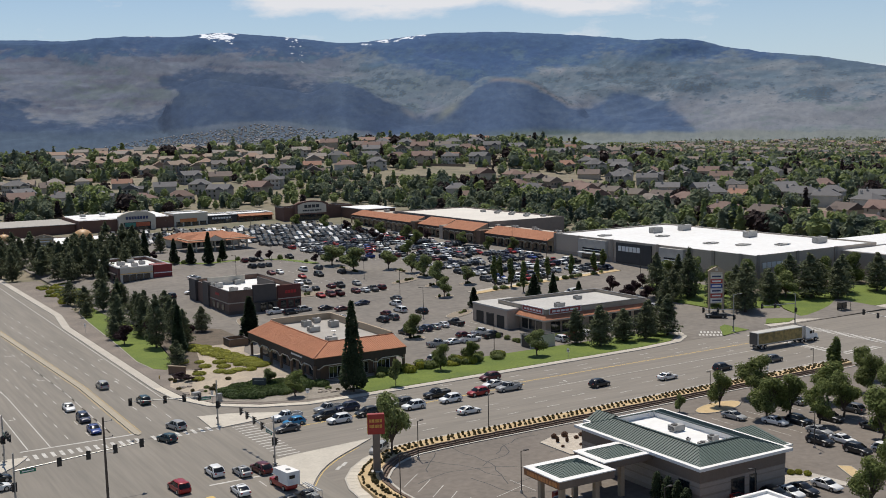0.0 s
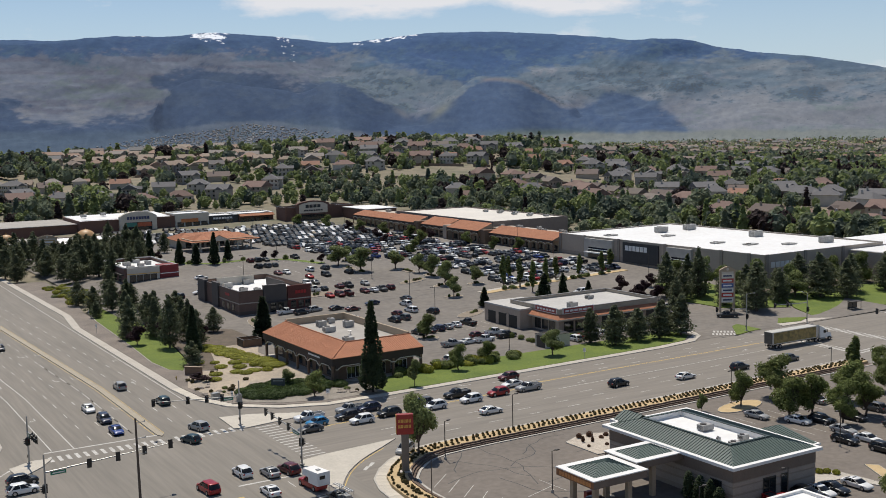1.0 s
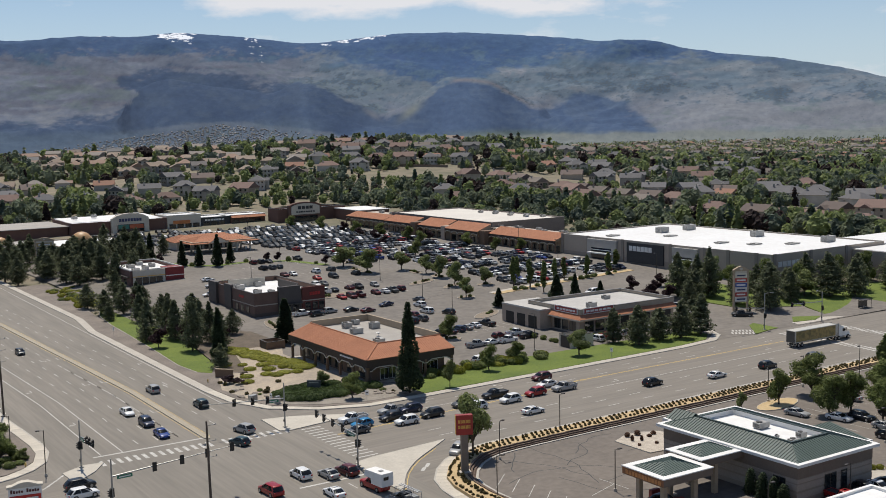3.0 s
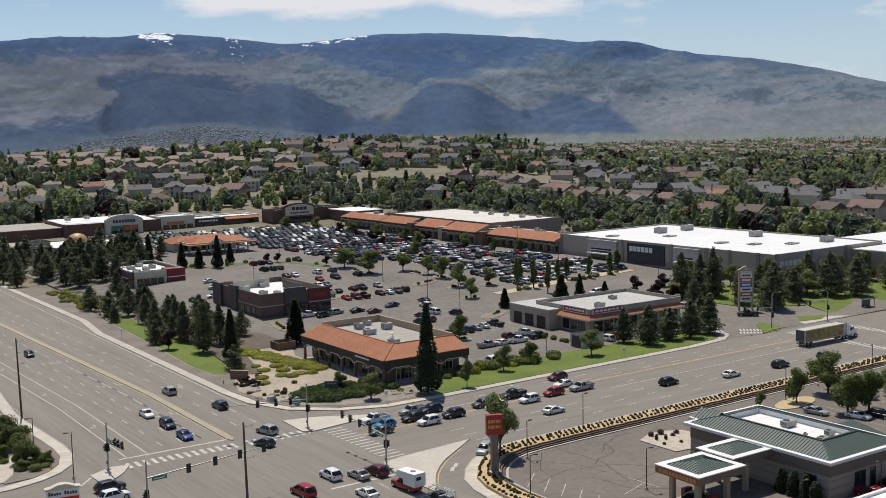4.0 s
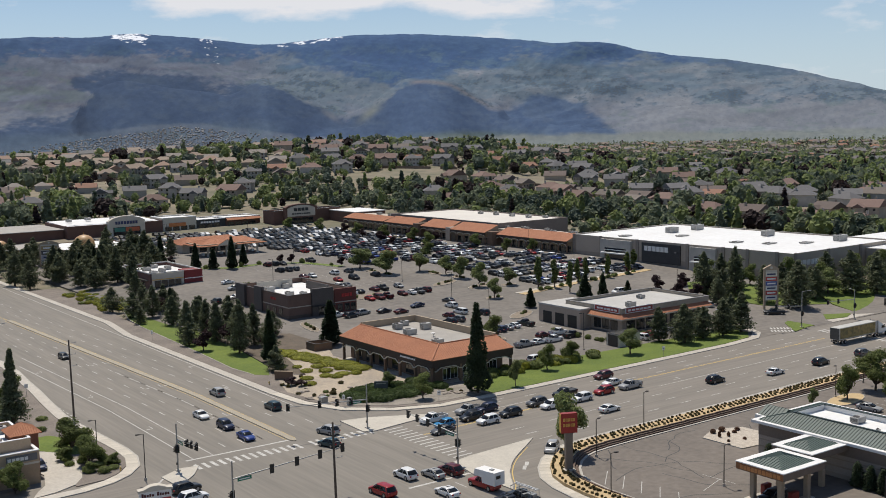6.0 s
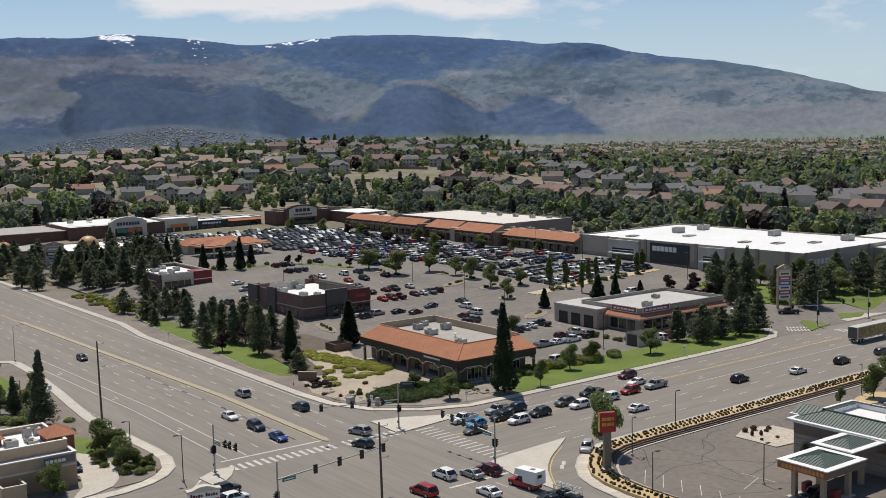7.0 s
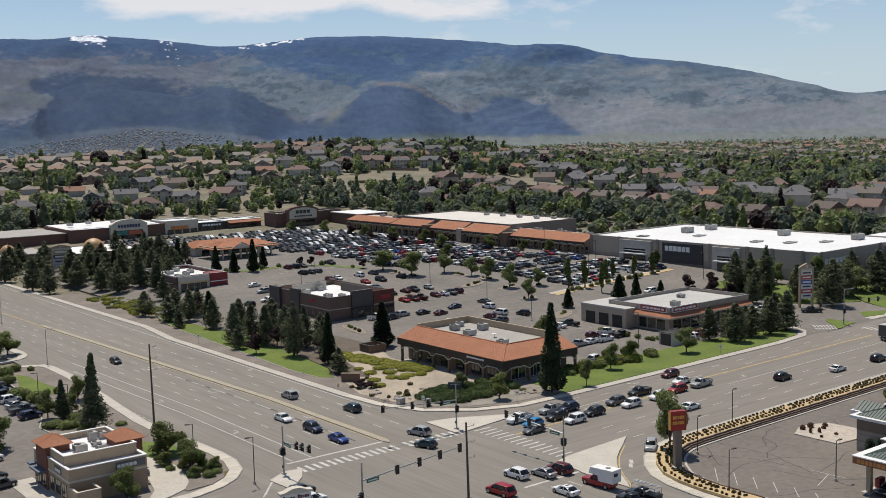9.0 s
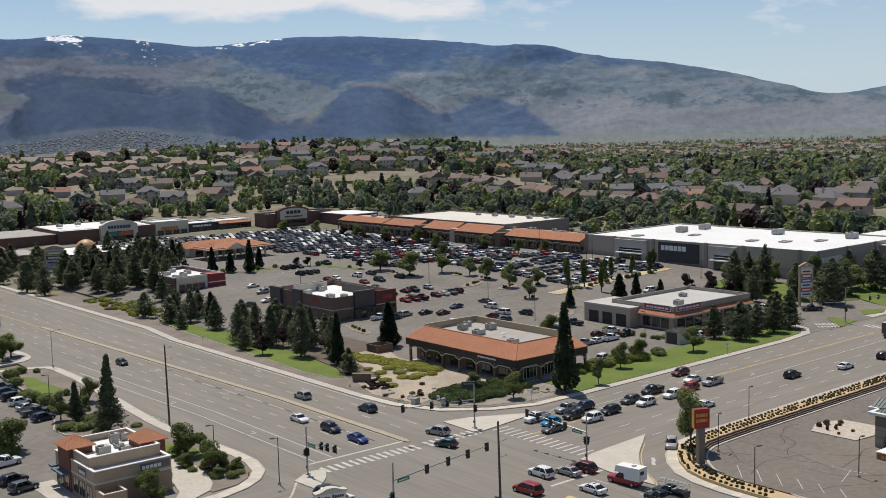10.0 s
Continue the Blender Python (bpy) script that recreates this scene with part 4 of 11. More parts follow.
def slope(e0, e1, r0, r1, pitch=0.45, rib=0.05, ribw=0.07, thick=0.12):
    """A roof plane from the eave e0-e1 to the ridge r0-r1, one closed sheet with raised ribs running up it."""
    e0, e1, r0, r1 = (Vector(p) for p in (e0, e1, r0, r1))
    g = Geo()
    nrm = (e1 - e0).cross(r0 - e0).normalized()
    if nrm.z < 0:
        nrm = -nrm
    L = (e1 - e0).length
    ed = (e1 - e0) / L
    up = r0 - e0 - ed * (r0 - e0).dot(ed)
    s0, s1 = (r0 - e0).dot(ed), (r1 - e0).dot(ed)
    cols = [(0.0, 0.0), (L, 0.0)] + [(s, 0.0) for s in (s0, s1) if 0.02 < s < L - 0.02]
    n = max(2, int(L / pitch))
    for i in range(1, n):
        s = L * i / n
        cols += [(s - ribw / 2, 0.0), (s, rib), (s + ribw / 2, 0.0)]
    cols.sort()
    for s, h in cols:
        k = 1.0
        if s < s0:
            k = s / s0
        elif s > s1:
            k = (L - s) / max(1e-6, L - s1)
        k = max(0.0, k)
        a = e0 + ed * s
        b = a + up * k
        hh = h * min(1.0, k * 6)
        g.v += [tuple(a + nrm * h), tuple(b + nrm * hh), tuple(b - nrm * thick), tuple(a - nrm * thick)]
    for i in range(len(cols) - 1):
        p, q = 4 * i, 4 * i + 4
        g.f += [(p, q, q + 1, p + 1), (p + 1, q + 1, q + 2, p + 2), (p + 2, q + 2, q + 3, p + 3), (p + 3, q + 3, q, p)]
    m = 4 * (len(cols) - 1)
    g.f += [(0, 1, 2, 3), (m + 3, m + 2, m + 1, m)]
    return g


def bars(g, face, c, a0, a1, z0, z1, d=0.12, rows=1, n=5, seed=1):
    """Plain raised bars where lettering stands."""
    rnd = random.Random(seed)
    h = (z1 - z0) / (rows * 1.35)
    for r in range(rows):
        z = z0 + (z1 - z0) * r / rows
        a = a0
        w = (a1 - a0) / n
        for k in range(n):
            fbox(g, face, c, a0 + w * k, a0 + w * (k + 0.80), z, z + h, 0.0, d)
    return g


# ---------------------------------------------------------------- the office with the tiled roof
def office():
    b = thing("office_building", (102, 227, 0.05), 0, "single-storey brown office with orange clay tile roof and arcade", "office building")
    g = wall_ring(Geo(), 94.6, 211.2, 113.0, 246.0, 0.0, 5.2)
    bp(b, "wall", g, STUCCO_BROWN)
    W, S = 92.0, 208.6
    bp(b, "roof_slope", slope((W, 247, 5.5), (W, S, 5.5), (98, 247, 7.5), (98, 214.4, 7.5), 0.38, 0.06, 0.16), TILE, "orange barrel tile slope")
    bp(b, "roof_slope", slope((W, S, 5.5), (114.2, S, 5.5), (98, 214.4, 7.5), (114.2, 214.4, 7.5), 0.38, 0.06, 0.16), TILE, "orange barrel tile slope")
    g = Geo().tube((W, S, 5.56), (98, 214.4, 7.56), 0.16, n=6).tube((98, 214.4, 7.56), (98, 247, 7.56), 0.14, n=6).tube((98, 214.4, 7.56), (114.2, 214.4, 7.56), 0.14, n=6)
    bp(b, "ridge_tiles", g, TILE)
    # brown fascia, made deeper and darker to take in the eave's shadow
    g = Geo().box(W + 0.15, S + 0.15, 3.85, W + 0.45, 247, 5.45).box(W + 0.45, S + 0.15, 3.85, 114.1, S + 0.45, 5.45)
    bp(b, "fascia", g, mat("dark_fascia", (0.055, 0.040, 0.032), rough=0.8, scale=1), "dark brown fascia under the eave")
    bp(b, "soffit", Geo().box(W + 0.45, S + 0.45, 5.2, 94.6, 247, 5.3).box(94.6, S + 0.45, 5.2, 114, 211.2, 5.3), STUCCO_BROWN)
    bp(b, "parapet", Geo().box(98.1, 246.4, 5.2, 113.9, 246.9, 8.0).box(113.4, 214.5, 5.2, 113.9, 246.4, 8.0), STUCCO_TAN, "tan parapet wall")
    bp(b, "roof_deck", Geo().box(98.15, 214.6, 6.2, 113.4, 246.4, 6.4), ROOF_G, "pale grey flat roof")
    bp(b, "inner_parapet", Geo().box(98.0, 214.45, 6.4, 98.2, 246.4, 7.4).box(98.2, 214.45, 6.4, 113.4, 214.65, 7.4), STUCCO_CREAM)
    for x, y, sx, sy, h in ((101, 219, 2.2, 1.8, 1.2), (103, 233, 2.6, 2.0, 1.3), (104.5, 240.5, 2.0, 1.8, 1.4), (109.5, 236, 2.2, 1.8, 1.5), (108.5, 243.5, 1.6, 1.4, 1.2)):
        hvac(b, x, y, 6.4, sx, sy, h)
    bp(b, "satellite_dish", Geo().loft([[(105.5 + 0.25 * cos(a), 227 + 0.25 * sin(a), 6.9) for a in (0, 1.05, 2.1, 3.14, 4.2, 5.25)], [(105.2 + 0.6 * cos(a), 226.8 + 0.6 * sin(a), 7.3) for a in (0, 1.05, 2.1, 3.14, 4.2, 5.25)]]).tube((105.5, 227, 6.4), (105.5, 227, 6.95), 0.06), WHITEPAINT)
    # arcade: posts and a white stepped trim
    trim = mat("arcade_trim", (0.60, 0.56, 0.48), rough=0.8, scale=1)
    n = 6
    for k in range(n + 1):
        y = S + 0.9 + (246 - S - 1.4) * k / n
        bp(b, "post", Geo().box(W + 0.2, y - 0.25, 0, W + 0.7, y + 0.25, 4.3), STUCCO_BROWN)
    for k in range(1, 4):
        x = W + 0.9 + (113.6 - W - 0.9) * k / 3
        bp(b, "post", Geo().box(x - 0.25, S + 0.2, 0, x + 0.25, S + 0.7, 4.3), STUCCO_BROWN)

    def scallop(face, c, a0, a1):
        pts = []
        L = a1 - a0
        for u, z in ((0, 2.95), (0.07, 2.95), (0.10, 3.2), (0.15, 3.3), (0.20, 3.55), (0.26, 3.62), (0.74, 3.62), (0.80, 3.55), (0.85, 3.3), (0.90, 3.2), (0.93, 2.95), (1, 2.95)):
            pts.append((a0 + L * u, z))
        g = Geo()
        for (p, z0), (q, z1) in zip(pts, pts[1:]):
            if face == "W":
                g.loft([[(c - 0.06, p, z0), (c + 0.2, p, z0), (c + 0.2, p, z0 + 0.17), (c - 0.06, p, z0 + 0.17)], [(c - 0.06, q, z1), (c + 0.2, q, z1), (c + 0.2, q, z1 + 0.17), (c - 0.06, q, z1 + 0.17)]])
            else:
                g.loft([[(p, c - 0.06, z0), (p, c + 0.2, z0), (p, c + 0.2, z0 + 0.17), (p, c - 0.06, z0 + 0.17)], [(q, c - 0.06, z1), (q, c + 0.2, z1), (q, c + 0.2, z1 + 0.17), (q, c - 0.06, z1 + 0.17)]])
        # spandrel above the arch
        for (p, z0), (q, z1) in zip(pts, pts[1:]):
            z = (z0 + z1) / 2 + 0.17
            if z < 3.83:
                fbox(g2, face, c + 0.1, p, q, z, 3.85, -0.08, 0.02)
        return g
    g2 = Geo()
    for k in range(n):
        y0 = S + 0.9 + (246 - S - 1.4) * k / n
        bp(b, "arch_trim", scallop("W", W + 0.15, y0, y0 + (246 - S - 1.4) / n), trim, "cream arch trim")
    for k in range(3):
        x0 = W + 0.9 + (113.6 - W - 0.9) * k / 3
        bp(b, "arch_trim", scallop("S", S + 0.15, x0, x0 + (113.6 - W - 0.9) / 3), trim, "cream arch trim")
    tagged(bp(b, "spandrel", g2, MATS["dark_fascia"]), kind="stuff")
    for k in range(n):
        y0 = 212.5 + 33 * k / n
        window(b, "W", 94.6, y0 + 0.8, y0 + 4.4, 0.5, 2.7, bars=2)
    for k in range(3):
        x0 = 96 + 16 * k / 3
        window(b, "S", 211.2, x0 + 0.6, x0 + 4.6, 0.3, 2.8, frame_m=WHITEPAINT, bars=3)
    g = bars(Geo(), "W", W + 0.15, 215, 221, 4.55, 5.05, 0.05, 1, 9)
    bp(b, "sign_lettering", g, WHITEPAINT, "small white lettering bars")
    bp(b, "floor_slab", Geo().box(92.3, 208.8, -0.1, 113, 246, 0.12), CONC)
    return b


office()


# ---------------------------------------------------------------- the bank
def bank():
    b = thing("bank_building", (113, 121, 0.03), 0, "grey block bank with green metal hip roof and white eaves", "bank")
    X0, Y0, X1, Y1 = 103.9, 107.6, 121.4, 135.5
    g = Geo().box(X0 + 0.9, Y0 + 0.9, 0, X1, Y0 + 1.2, 5.4).box(X0 + 0.9, Y0 + 1.2, 0, X0 + 1.2, Y1 - 0.9, 5.4).box(X0 + 1.2, Y1 - 1.2, 0, X1, Y1 - 0.9, 5.4).box(X1 - 0.3, Y0 + 1.2, 0, X1, Y1 - 1.2, 5.4)
    block = mat("bank_block", (0.315, 0.262, 0.215), (0.265, 0.22, 0.18), 0.92, scale=0.3, scale2=4, bump=0.2, bump_scale=14)
    bp(b, "wall", g, block)
    split = mat("split_face_band", (0.395, 0.335, 0.28), (0.33, 0.28, 0.235), 0.95, scale=0.8, scale2=6, bump=0.4, bump_scale=12)
    dark = mat("bank_upper_band", (0.20, 0.158, 0.128), (0.17, 0.134, 0.108), 0.9, scale=0.5, scale2=4)
    for z0, z1 in ((0.75, 1.65), (1.95, 2.85), (3.05, 3.55)):
        bp(b, "block_band", fbox(fbox(Geo(), "W", X0 + 0.9, Y0 + 0.85, Y1 - 0.9, z0, z1, 0.0, 0.05), "S", Y0 + 0.9, X0 + 0.9, X1, z0, z1, 0.0, 0.05), split, "paler split-face block band")
    bp(b, "upper_band", fbox(fbox(Geo(), "W", X0 + 0.9, Y0 + 0.8, Y1 - 0.9, 3.7, 5.4, 0.0, 0.10), "S", Y0 + 0.9, X0 + 0.9, X1, 3.7, 5.62, 0.0, 0.10), dark, "brown upper wall band")
    bp(b, "eave", wall_ring(Geo(), X0, Y0, X1 + 0.6, Y1, 5.62, 6.05, 1.3), WHITEPAINT, "broad white eave")
    I0, J0, I1, J1 = 108.0, 112.2, 115.9, 130.4
    E = 0.75
    R = 7.5
    for a, c, d, e in (((X0 + E, Y1 - E), (X0 + E, Y0 + E), (I0, J1), (I0, J0)), ((X0 + E, Y0 + E), (X1, Y0 + E), (I0, J0), (I1, J0)),
                       ((X1, Y0 + E), (X1, Y1 - E), (I1, J0), (I1, J1)), ((X1, Y1 - E), (X0 + E, Y1 - E), (I1, J1), (I0, J1))):
        bp(b, "roof_slope", slope((*a, 6.06), (*c, 6.06), (*d, R), (*e, R), 0.55, 0.09, 0.09), GREENROOF, "green standing-seam metal slope")
    bp(b, "roof_parapet", wall_ring(Geo(), I0, J0, I1, J1, 6.0, R + 0.05, 0.18), WHITEPAINT)
    bp(b, "parapet_cap", wall_ring(Geo(), I0 - 0.1, J0 - 0.1, I1 + 0.1, J1 + 0.1, R + 0.05, R + 0.16, 0.4), mat("dark_green_cap", (0.035, 0.055, 0.048), rough=0.5, scale=1))
    bp(b, "roof_deck", Geo().box(I0 + 0.18, J0 + 0.18, 6.55, I1 - 0.18, J1 - 0.18, 6.7), ROOF_W, "bright white flat roof")
    hvac(b, 112.9, 122.0, 6.7, 2.1, 1.5, 1.0), hvac(b, 113.6, 115.0, 6.7, 1.3, 1.1, 0.9), hvac(b, 111.0, 114.2, 6.7, 1.5, 1.2, 0.5), hvac(b, 110.6, 117.0, 6.7, 0.5, 0.5, 0.5)
    # north dormer and east wing
    bp(b, "dormer", Geo().box(107.0, 133.2, 5.4, 112.5, 137.2, 6.05), WHITEPAINT)
    bp(b, "roof_slope", slope((107.4, 136.9, 6.06), (107.4, 132.5, 6.06), (109.7, 136.9, 7.3), (109.7, 131.4, 7.3), 0.55, 0.09, 0.09), GREENROOF, "green metal dormer slope")
    bp(b, "roof_slope", slope((112.1, 132.5, 6.06), (112.1, 136.9, 6.06), (109.7, 131.4, 7.3), (109.7, 136.9, 7.3), 0.55, 0.09, 0.09), GREENROOF, "green metal dormer slope")
    bp(b, "wing", Geo().box(121.4, 114.6, 0, 128.2, 122.6, 3.6), block)
    bp(b, "wing_gable", Geo().add([(128.0, 114.4, 3.6), (128.0, 122.8, 3.6), (128.0, 121.4, 5.1), (128.2, 114.4, 3.6), (128.2, 122.8, 3.6), (128.2, 121.4, 5.1)], [(0, 2, 1), (3, 4, 5), (0, 3, 5, 2), (2, 5, 4, 1), (0, 1, 4, 3)]), block)
    bp(b, "wing_eave", wall_ring(Geo(), 121.4, 113.8, 129.0, 123.4, 3.6, 3.95, 0.9), WHITEPAINT)
    bp(b, "roof_slope", slope((121.6, 114.2, 3.97), (128.6, 114.2, 3.97), (121.6, 121.4, 5.25), (128.6, 121.4, 5.25), 0.55, 0.09, 0.09), GREENROOF, "green metal wing slope")
    bp(b, "roof_slope", slope((128.6, 123.2, 3.97), (121.6, 123.2, 3.97), (128.6, 121.4, 5.25), (121.6, 121.4, 5.25), 0.55, 0.09, 0.09), GREENROOF, "green metal wing slope")
    for y in (110.5, 127.5):
        window(b, "W", X0 + 0.9 - 0.05, y, y + 2.2, 1.0, 3.4)
    window(b, "S", Y0 + 0.9 - 0.05, 110.6, 113.2, 0.2, 3.3, bars=1)
    window(b, "S", Y0 + 0.9 - 0.05, 114.2, 115.6, 0.2, 3.3, bars=0)

    # drive-up canopies
    def canopy(x0, y0, x1, y1, z0, z1, sign):
        c = bp(b, "canopy", Geo().box(x0, y0, z0, x1, y1, z1 - 0.14), mat("canopy_fascia", (0.195, 0.150, 0.115), (0.165, 0.125, 0.096), 0.85, scale=0.5), "drive-up canopy with tan fascia")
        bp(c, "rim", wall_ring(Geo(), x0 - 0.12, y0 - 0.12, x1 + 0.12, y1 + 0.12, z1 - 0.14, z1, 1.1), WHITEPAINT, "white canopy rim")
        x2, y2, x3, y3 = x0 + 1.0, y0 + 1.0, x1 - 1.0, y1 - 1.0
        m = min(x3 - x2, y3 - y2) / 2
        p = ((x2 + m), (y2 + m)), ((x3 - m), (y3 - m))
        top = z1 + 0.75
        for a, d, r0, r1 in (((x2, y3), (x2, y2), (p[0][0], p[1][1]), p[0]), ((x2, y2), (x3, y2), p[0], (p[1][0], p[0][1])), ((x3, y2), (x3, y3), (p[1][0], p[0][1]), p[1]), ((x3, y3), (x2, y3), p[1], (p[0][0], p[1][1]))):
            bp(c, "canopy_slope", slope((*a, z1 - 0.05), (*d, z1 - 0.05), (*r0, top), (*r1, top + 0.001), 0.5, 0.08, 0.08), GREENROOF, "green metal canopy slope")
        if sign:
            bp(c, "sign_band", fbox(Geo(), "W", x0, y0, y1, z0 + 0.08, z1 - 0.2, 0, 0.03), mat("orange_brown_band", (0.30, 0.13, 0.055), rough=0.7, scale=1), "orange-brown sign band")
            bp(c, "sign_lettering", bars(Geo(), "W", x0 - 0.03, y0 + 0.5, y1 - 0.6, z0 + 0.2, z1 - 0.22, 0.05, 1, 11), mat("orange_lettering", (0.62, 0.27, 0.09), rough=0.6, scale=1), "orange lettering bars")
        return c
    canopy(86.1, 115.6, 95.6, 123.8, 4.3, 5.5, True)
    canopy(95.8, 118.0, 104.7, 125.0, 4.7, 5.8, False)
    for x, y in ((87.7, 117.2), (87.7, 122.0), (93.6, 117.2), (93.6, 122.0), (99.6, 119.0), (99.6, 124.2)):
        bp(b, "column", Geo().box(x - 0.35, y - 0.35, 0, x + 0.35, y + 0.35, 4.4, 0.03), STUCCO_TAN)
    for y in (117.2, 122.0):
        bp(b, "teller_unit", Geo().box(89.8, y - 0.35, 0, 91.4, y + 0.35, 1.6, 0.08), mat("teller_red", (0.30, 0.04, 0.03), rough=0.5, scale=1), "red drive-up teller unit")
    bp(b, "lane_island", Geo().box(86.6, 116.5, 0, 94.6, 117.9, 0.15, 0.03).box(86.6, 121.3, 0, 94.6, 122.7, 0.15, 0.03), CONC)
    return b


bank()


def roadside_shop():
    """The low flat-roofed neighbour of the bank."""
    x0, y0, x1, y1 = 90.0, 76.0, 105.8, 97.5
    b = thing("roadside_shop", (98, 87, 0.03), 0, "low shop with white flat roof and red band", "shop")
    bp(b, "wall", wall_ring(Geo(), x0 + 0.3, y0 + 0.3, x1 - 0.3, y1 - 0.3, 0, 4.9, 0.3), STUCCO_TAN)
    bp(b, "fascia", wall_ring(Geo(), x0 + 0.1, y0 + 0.1, x1 - 0.1, y1 - 0.1, 4.9, 5.35, 0.5), mat("red_fascia", (0.34, 0.05, 0.04), rough=0.6, scale=1), "red fascia band")
    bp(b, "parapet", wall_ring(Geo(), x0, y0, x1, y1, 5.35, 5.8, 0.5), WHITEPAINT)
    bp(b, "roof_deck", Geo().box(x0 + 0.5, y0 + 0.5, 5.2, x1 - 0.5, y1 - 0.5, 5.45), ROOF_W, "white flat roof")
    for y in (79.0, 84.5, 90.0):
        window(b, "W", x0 + 0.3, y, y + 2.4, 0.8, 3.2)


roadside_shop()


# ---------------------------------------------------------------- dark brick restaurant
def restaurant():
    z = 0.5
    b = thing("restaurant", (117, 316, z), 0, "dark brick restaurant with stepped parapets and cream band", "restaurant")
    X0, Y0, X1, Y1 = 106.6, 300.4, 128.6, 333.0
    bp(b, "wall", wall_ring(Geo(), X0, Y0, X1, Y1, -0.4, 6.9 + z, 0.35), DARKBRICK)
    bp(b, "parapet_cap", wall_ring(Geo(), X0 - 0.08, Y0 - 0.08, X1 + 0.08, Y1 + 0.08, 6.9 + z, 7.05 + z, 0.5), mat("restaurant_panel", (0.082, 0.070, 0.066), (0.064, 0.055, 0.052), 0.7, scale=0.5, scale2=4))
    bp(b, "roof_deck", Geo().box(X0 + 0.35, Y0 + 0.35, 5.6, X1 - 0.35, Y1 - 0.35, 6.0), ROOF_W, "white flat roof")
    for face, c, a0, a1, h, d in (("W", X0, 327.5, 333.6, 7.6, 0.8), ("W", X0, 316.5, 321.5, 7.9, 0.5), ("S", Y0, 114.0, 121.0, 8.2, 0.6), ("S", Y0, 121.6, 129.0, 7.4, 0.25)):
        bp(b, "tower", fbox(Geo(), face, c, a0, a1, -0.4, h + z, -0.4, d), mat("restaurant_panel", (0.082, 0.070, 0.066), (0.064, 0.055, 0.052), 0.7, scale=0.5, scale2=4) if h != 7.4 else mat("red_brick_panel", (0.135, 0.042, 0.034), rough=0.9, scale=0.6, scale2=5), "dark projecting parapet bay")
    band_m = mat("cream_band", (0.42, 0.37, 0.31), rough=0.85, scale=0.6)
    bp(b, "band", fbox(fbox(Geo(), "W", X0, Y0 - 0.1, 316.4, 3.3 + z, 3.6 + z, 0, 0.1), "S", Y0, X0, 113.9, 3.3 + z, 3.6 + z, 0, 0.1), band_m, "cream stone band")
    bp(b, "band", fbox(Geo(), "S", Y0 - 0.25, 121.6, 129.0, 3.3 + z, 3.6 + z, 0, 0.1), band_m, "cream stone band")
    bp(b, "base", fbox(fbox(Geo(), "W", X0, Y0 - 0.1, 327.4, -0.3, 1.1 + z, 0, 0.08), "S", Y0, X0, 113.9, -0.3, 1.1 + z, 0, 0.08), mat("stone_base", (0.11, 0.085, 0.07), rough=0.9, scale=2, scale2=8, bump=0.3))
    for a in (116.0, 118.4):
        window(b, "S", Y0 - 0.6, a, a + 1.8, 0.2 + z, 2.9 + z)
    for a in (122.5, 124.9, 127.0):
        window(b, "S", Y0 - 0.25, a, a + 1.7, 0.7 + z, 2.9 + z)
    for a in (304, 308, 312):
        window(b, "W", X0 - 0.08, a, a + 2.2, 1.0 + z, 2.9 + z)
    red = mat("red_lettering", (0.42, 0.02, 0.02), rough=0.5, scale=1)
    bp(b, "sign_lettering", bars(Geo(), "S", Y0 - 0.25, 124.0, 127.6, 4.9 + z, 6.2 + z, 0.1, 1, 4), red, "red lettering bars")
    bp(b, "sign_lettering", bars(Geo(), "W", X0, 308, 311.5, 4.9 + z, 5.9 + z, 0.1, 1, 4), red, "red lettering bars")
    bp(b, "awning", Geo().loft([[(113.8, Y0 - 1.8, 3.0 + z), (121.2, Y0 - 1.8, 3.0 + z), (121.2, Y0 - 0.6, 3.0 + z), (113.8, Y0 - 0.6, 3.0 + z)], [(113.8, Y0 - 1.8, 3.15 + z), (121.2, Y0 - 1.8, 3.15 + z), (121.2, Y0 - 0.6, 3.4 + z), (113.8, Y0 - 0.6, 3.4 + z)]]), DARKSTEEL)
    for x, y, sx, sy, h in ((111, 308, 2.2, 1.8, 1.5), (114.5, 306, 1.8, 1.5, 1.3), (110.5, 320, 2.6, 2.0, 1.6), (118, 324, 2.0, 1.8, 1.4)):
        hvac(b, x, y, 6.0, sx, sy, h)
    bp(b, "screen_wall", Geo().box(109, 325, 6.0, 121, 325.3, 8.6), STUCCO_CREAM, "cream rooftop screen wall")
    bp(b, "screen_wall", Geo().box(123, 306, 6.0, 123.3, 320, 8.4), mat("restaurant_panel", (0.082, 0.070, 0.066), (0.064, 0.055, 0.052), 0.7, scale=0.5, scale2=4), "dark rooftop screen wall")
    return b


restaurant()


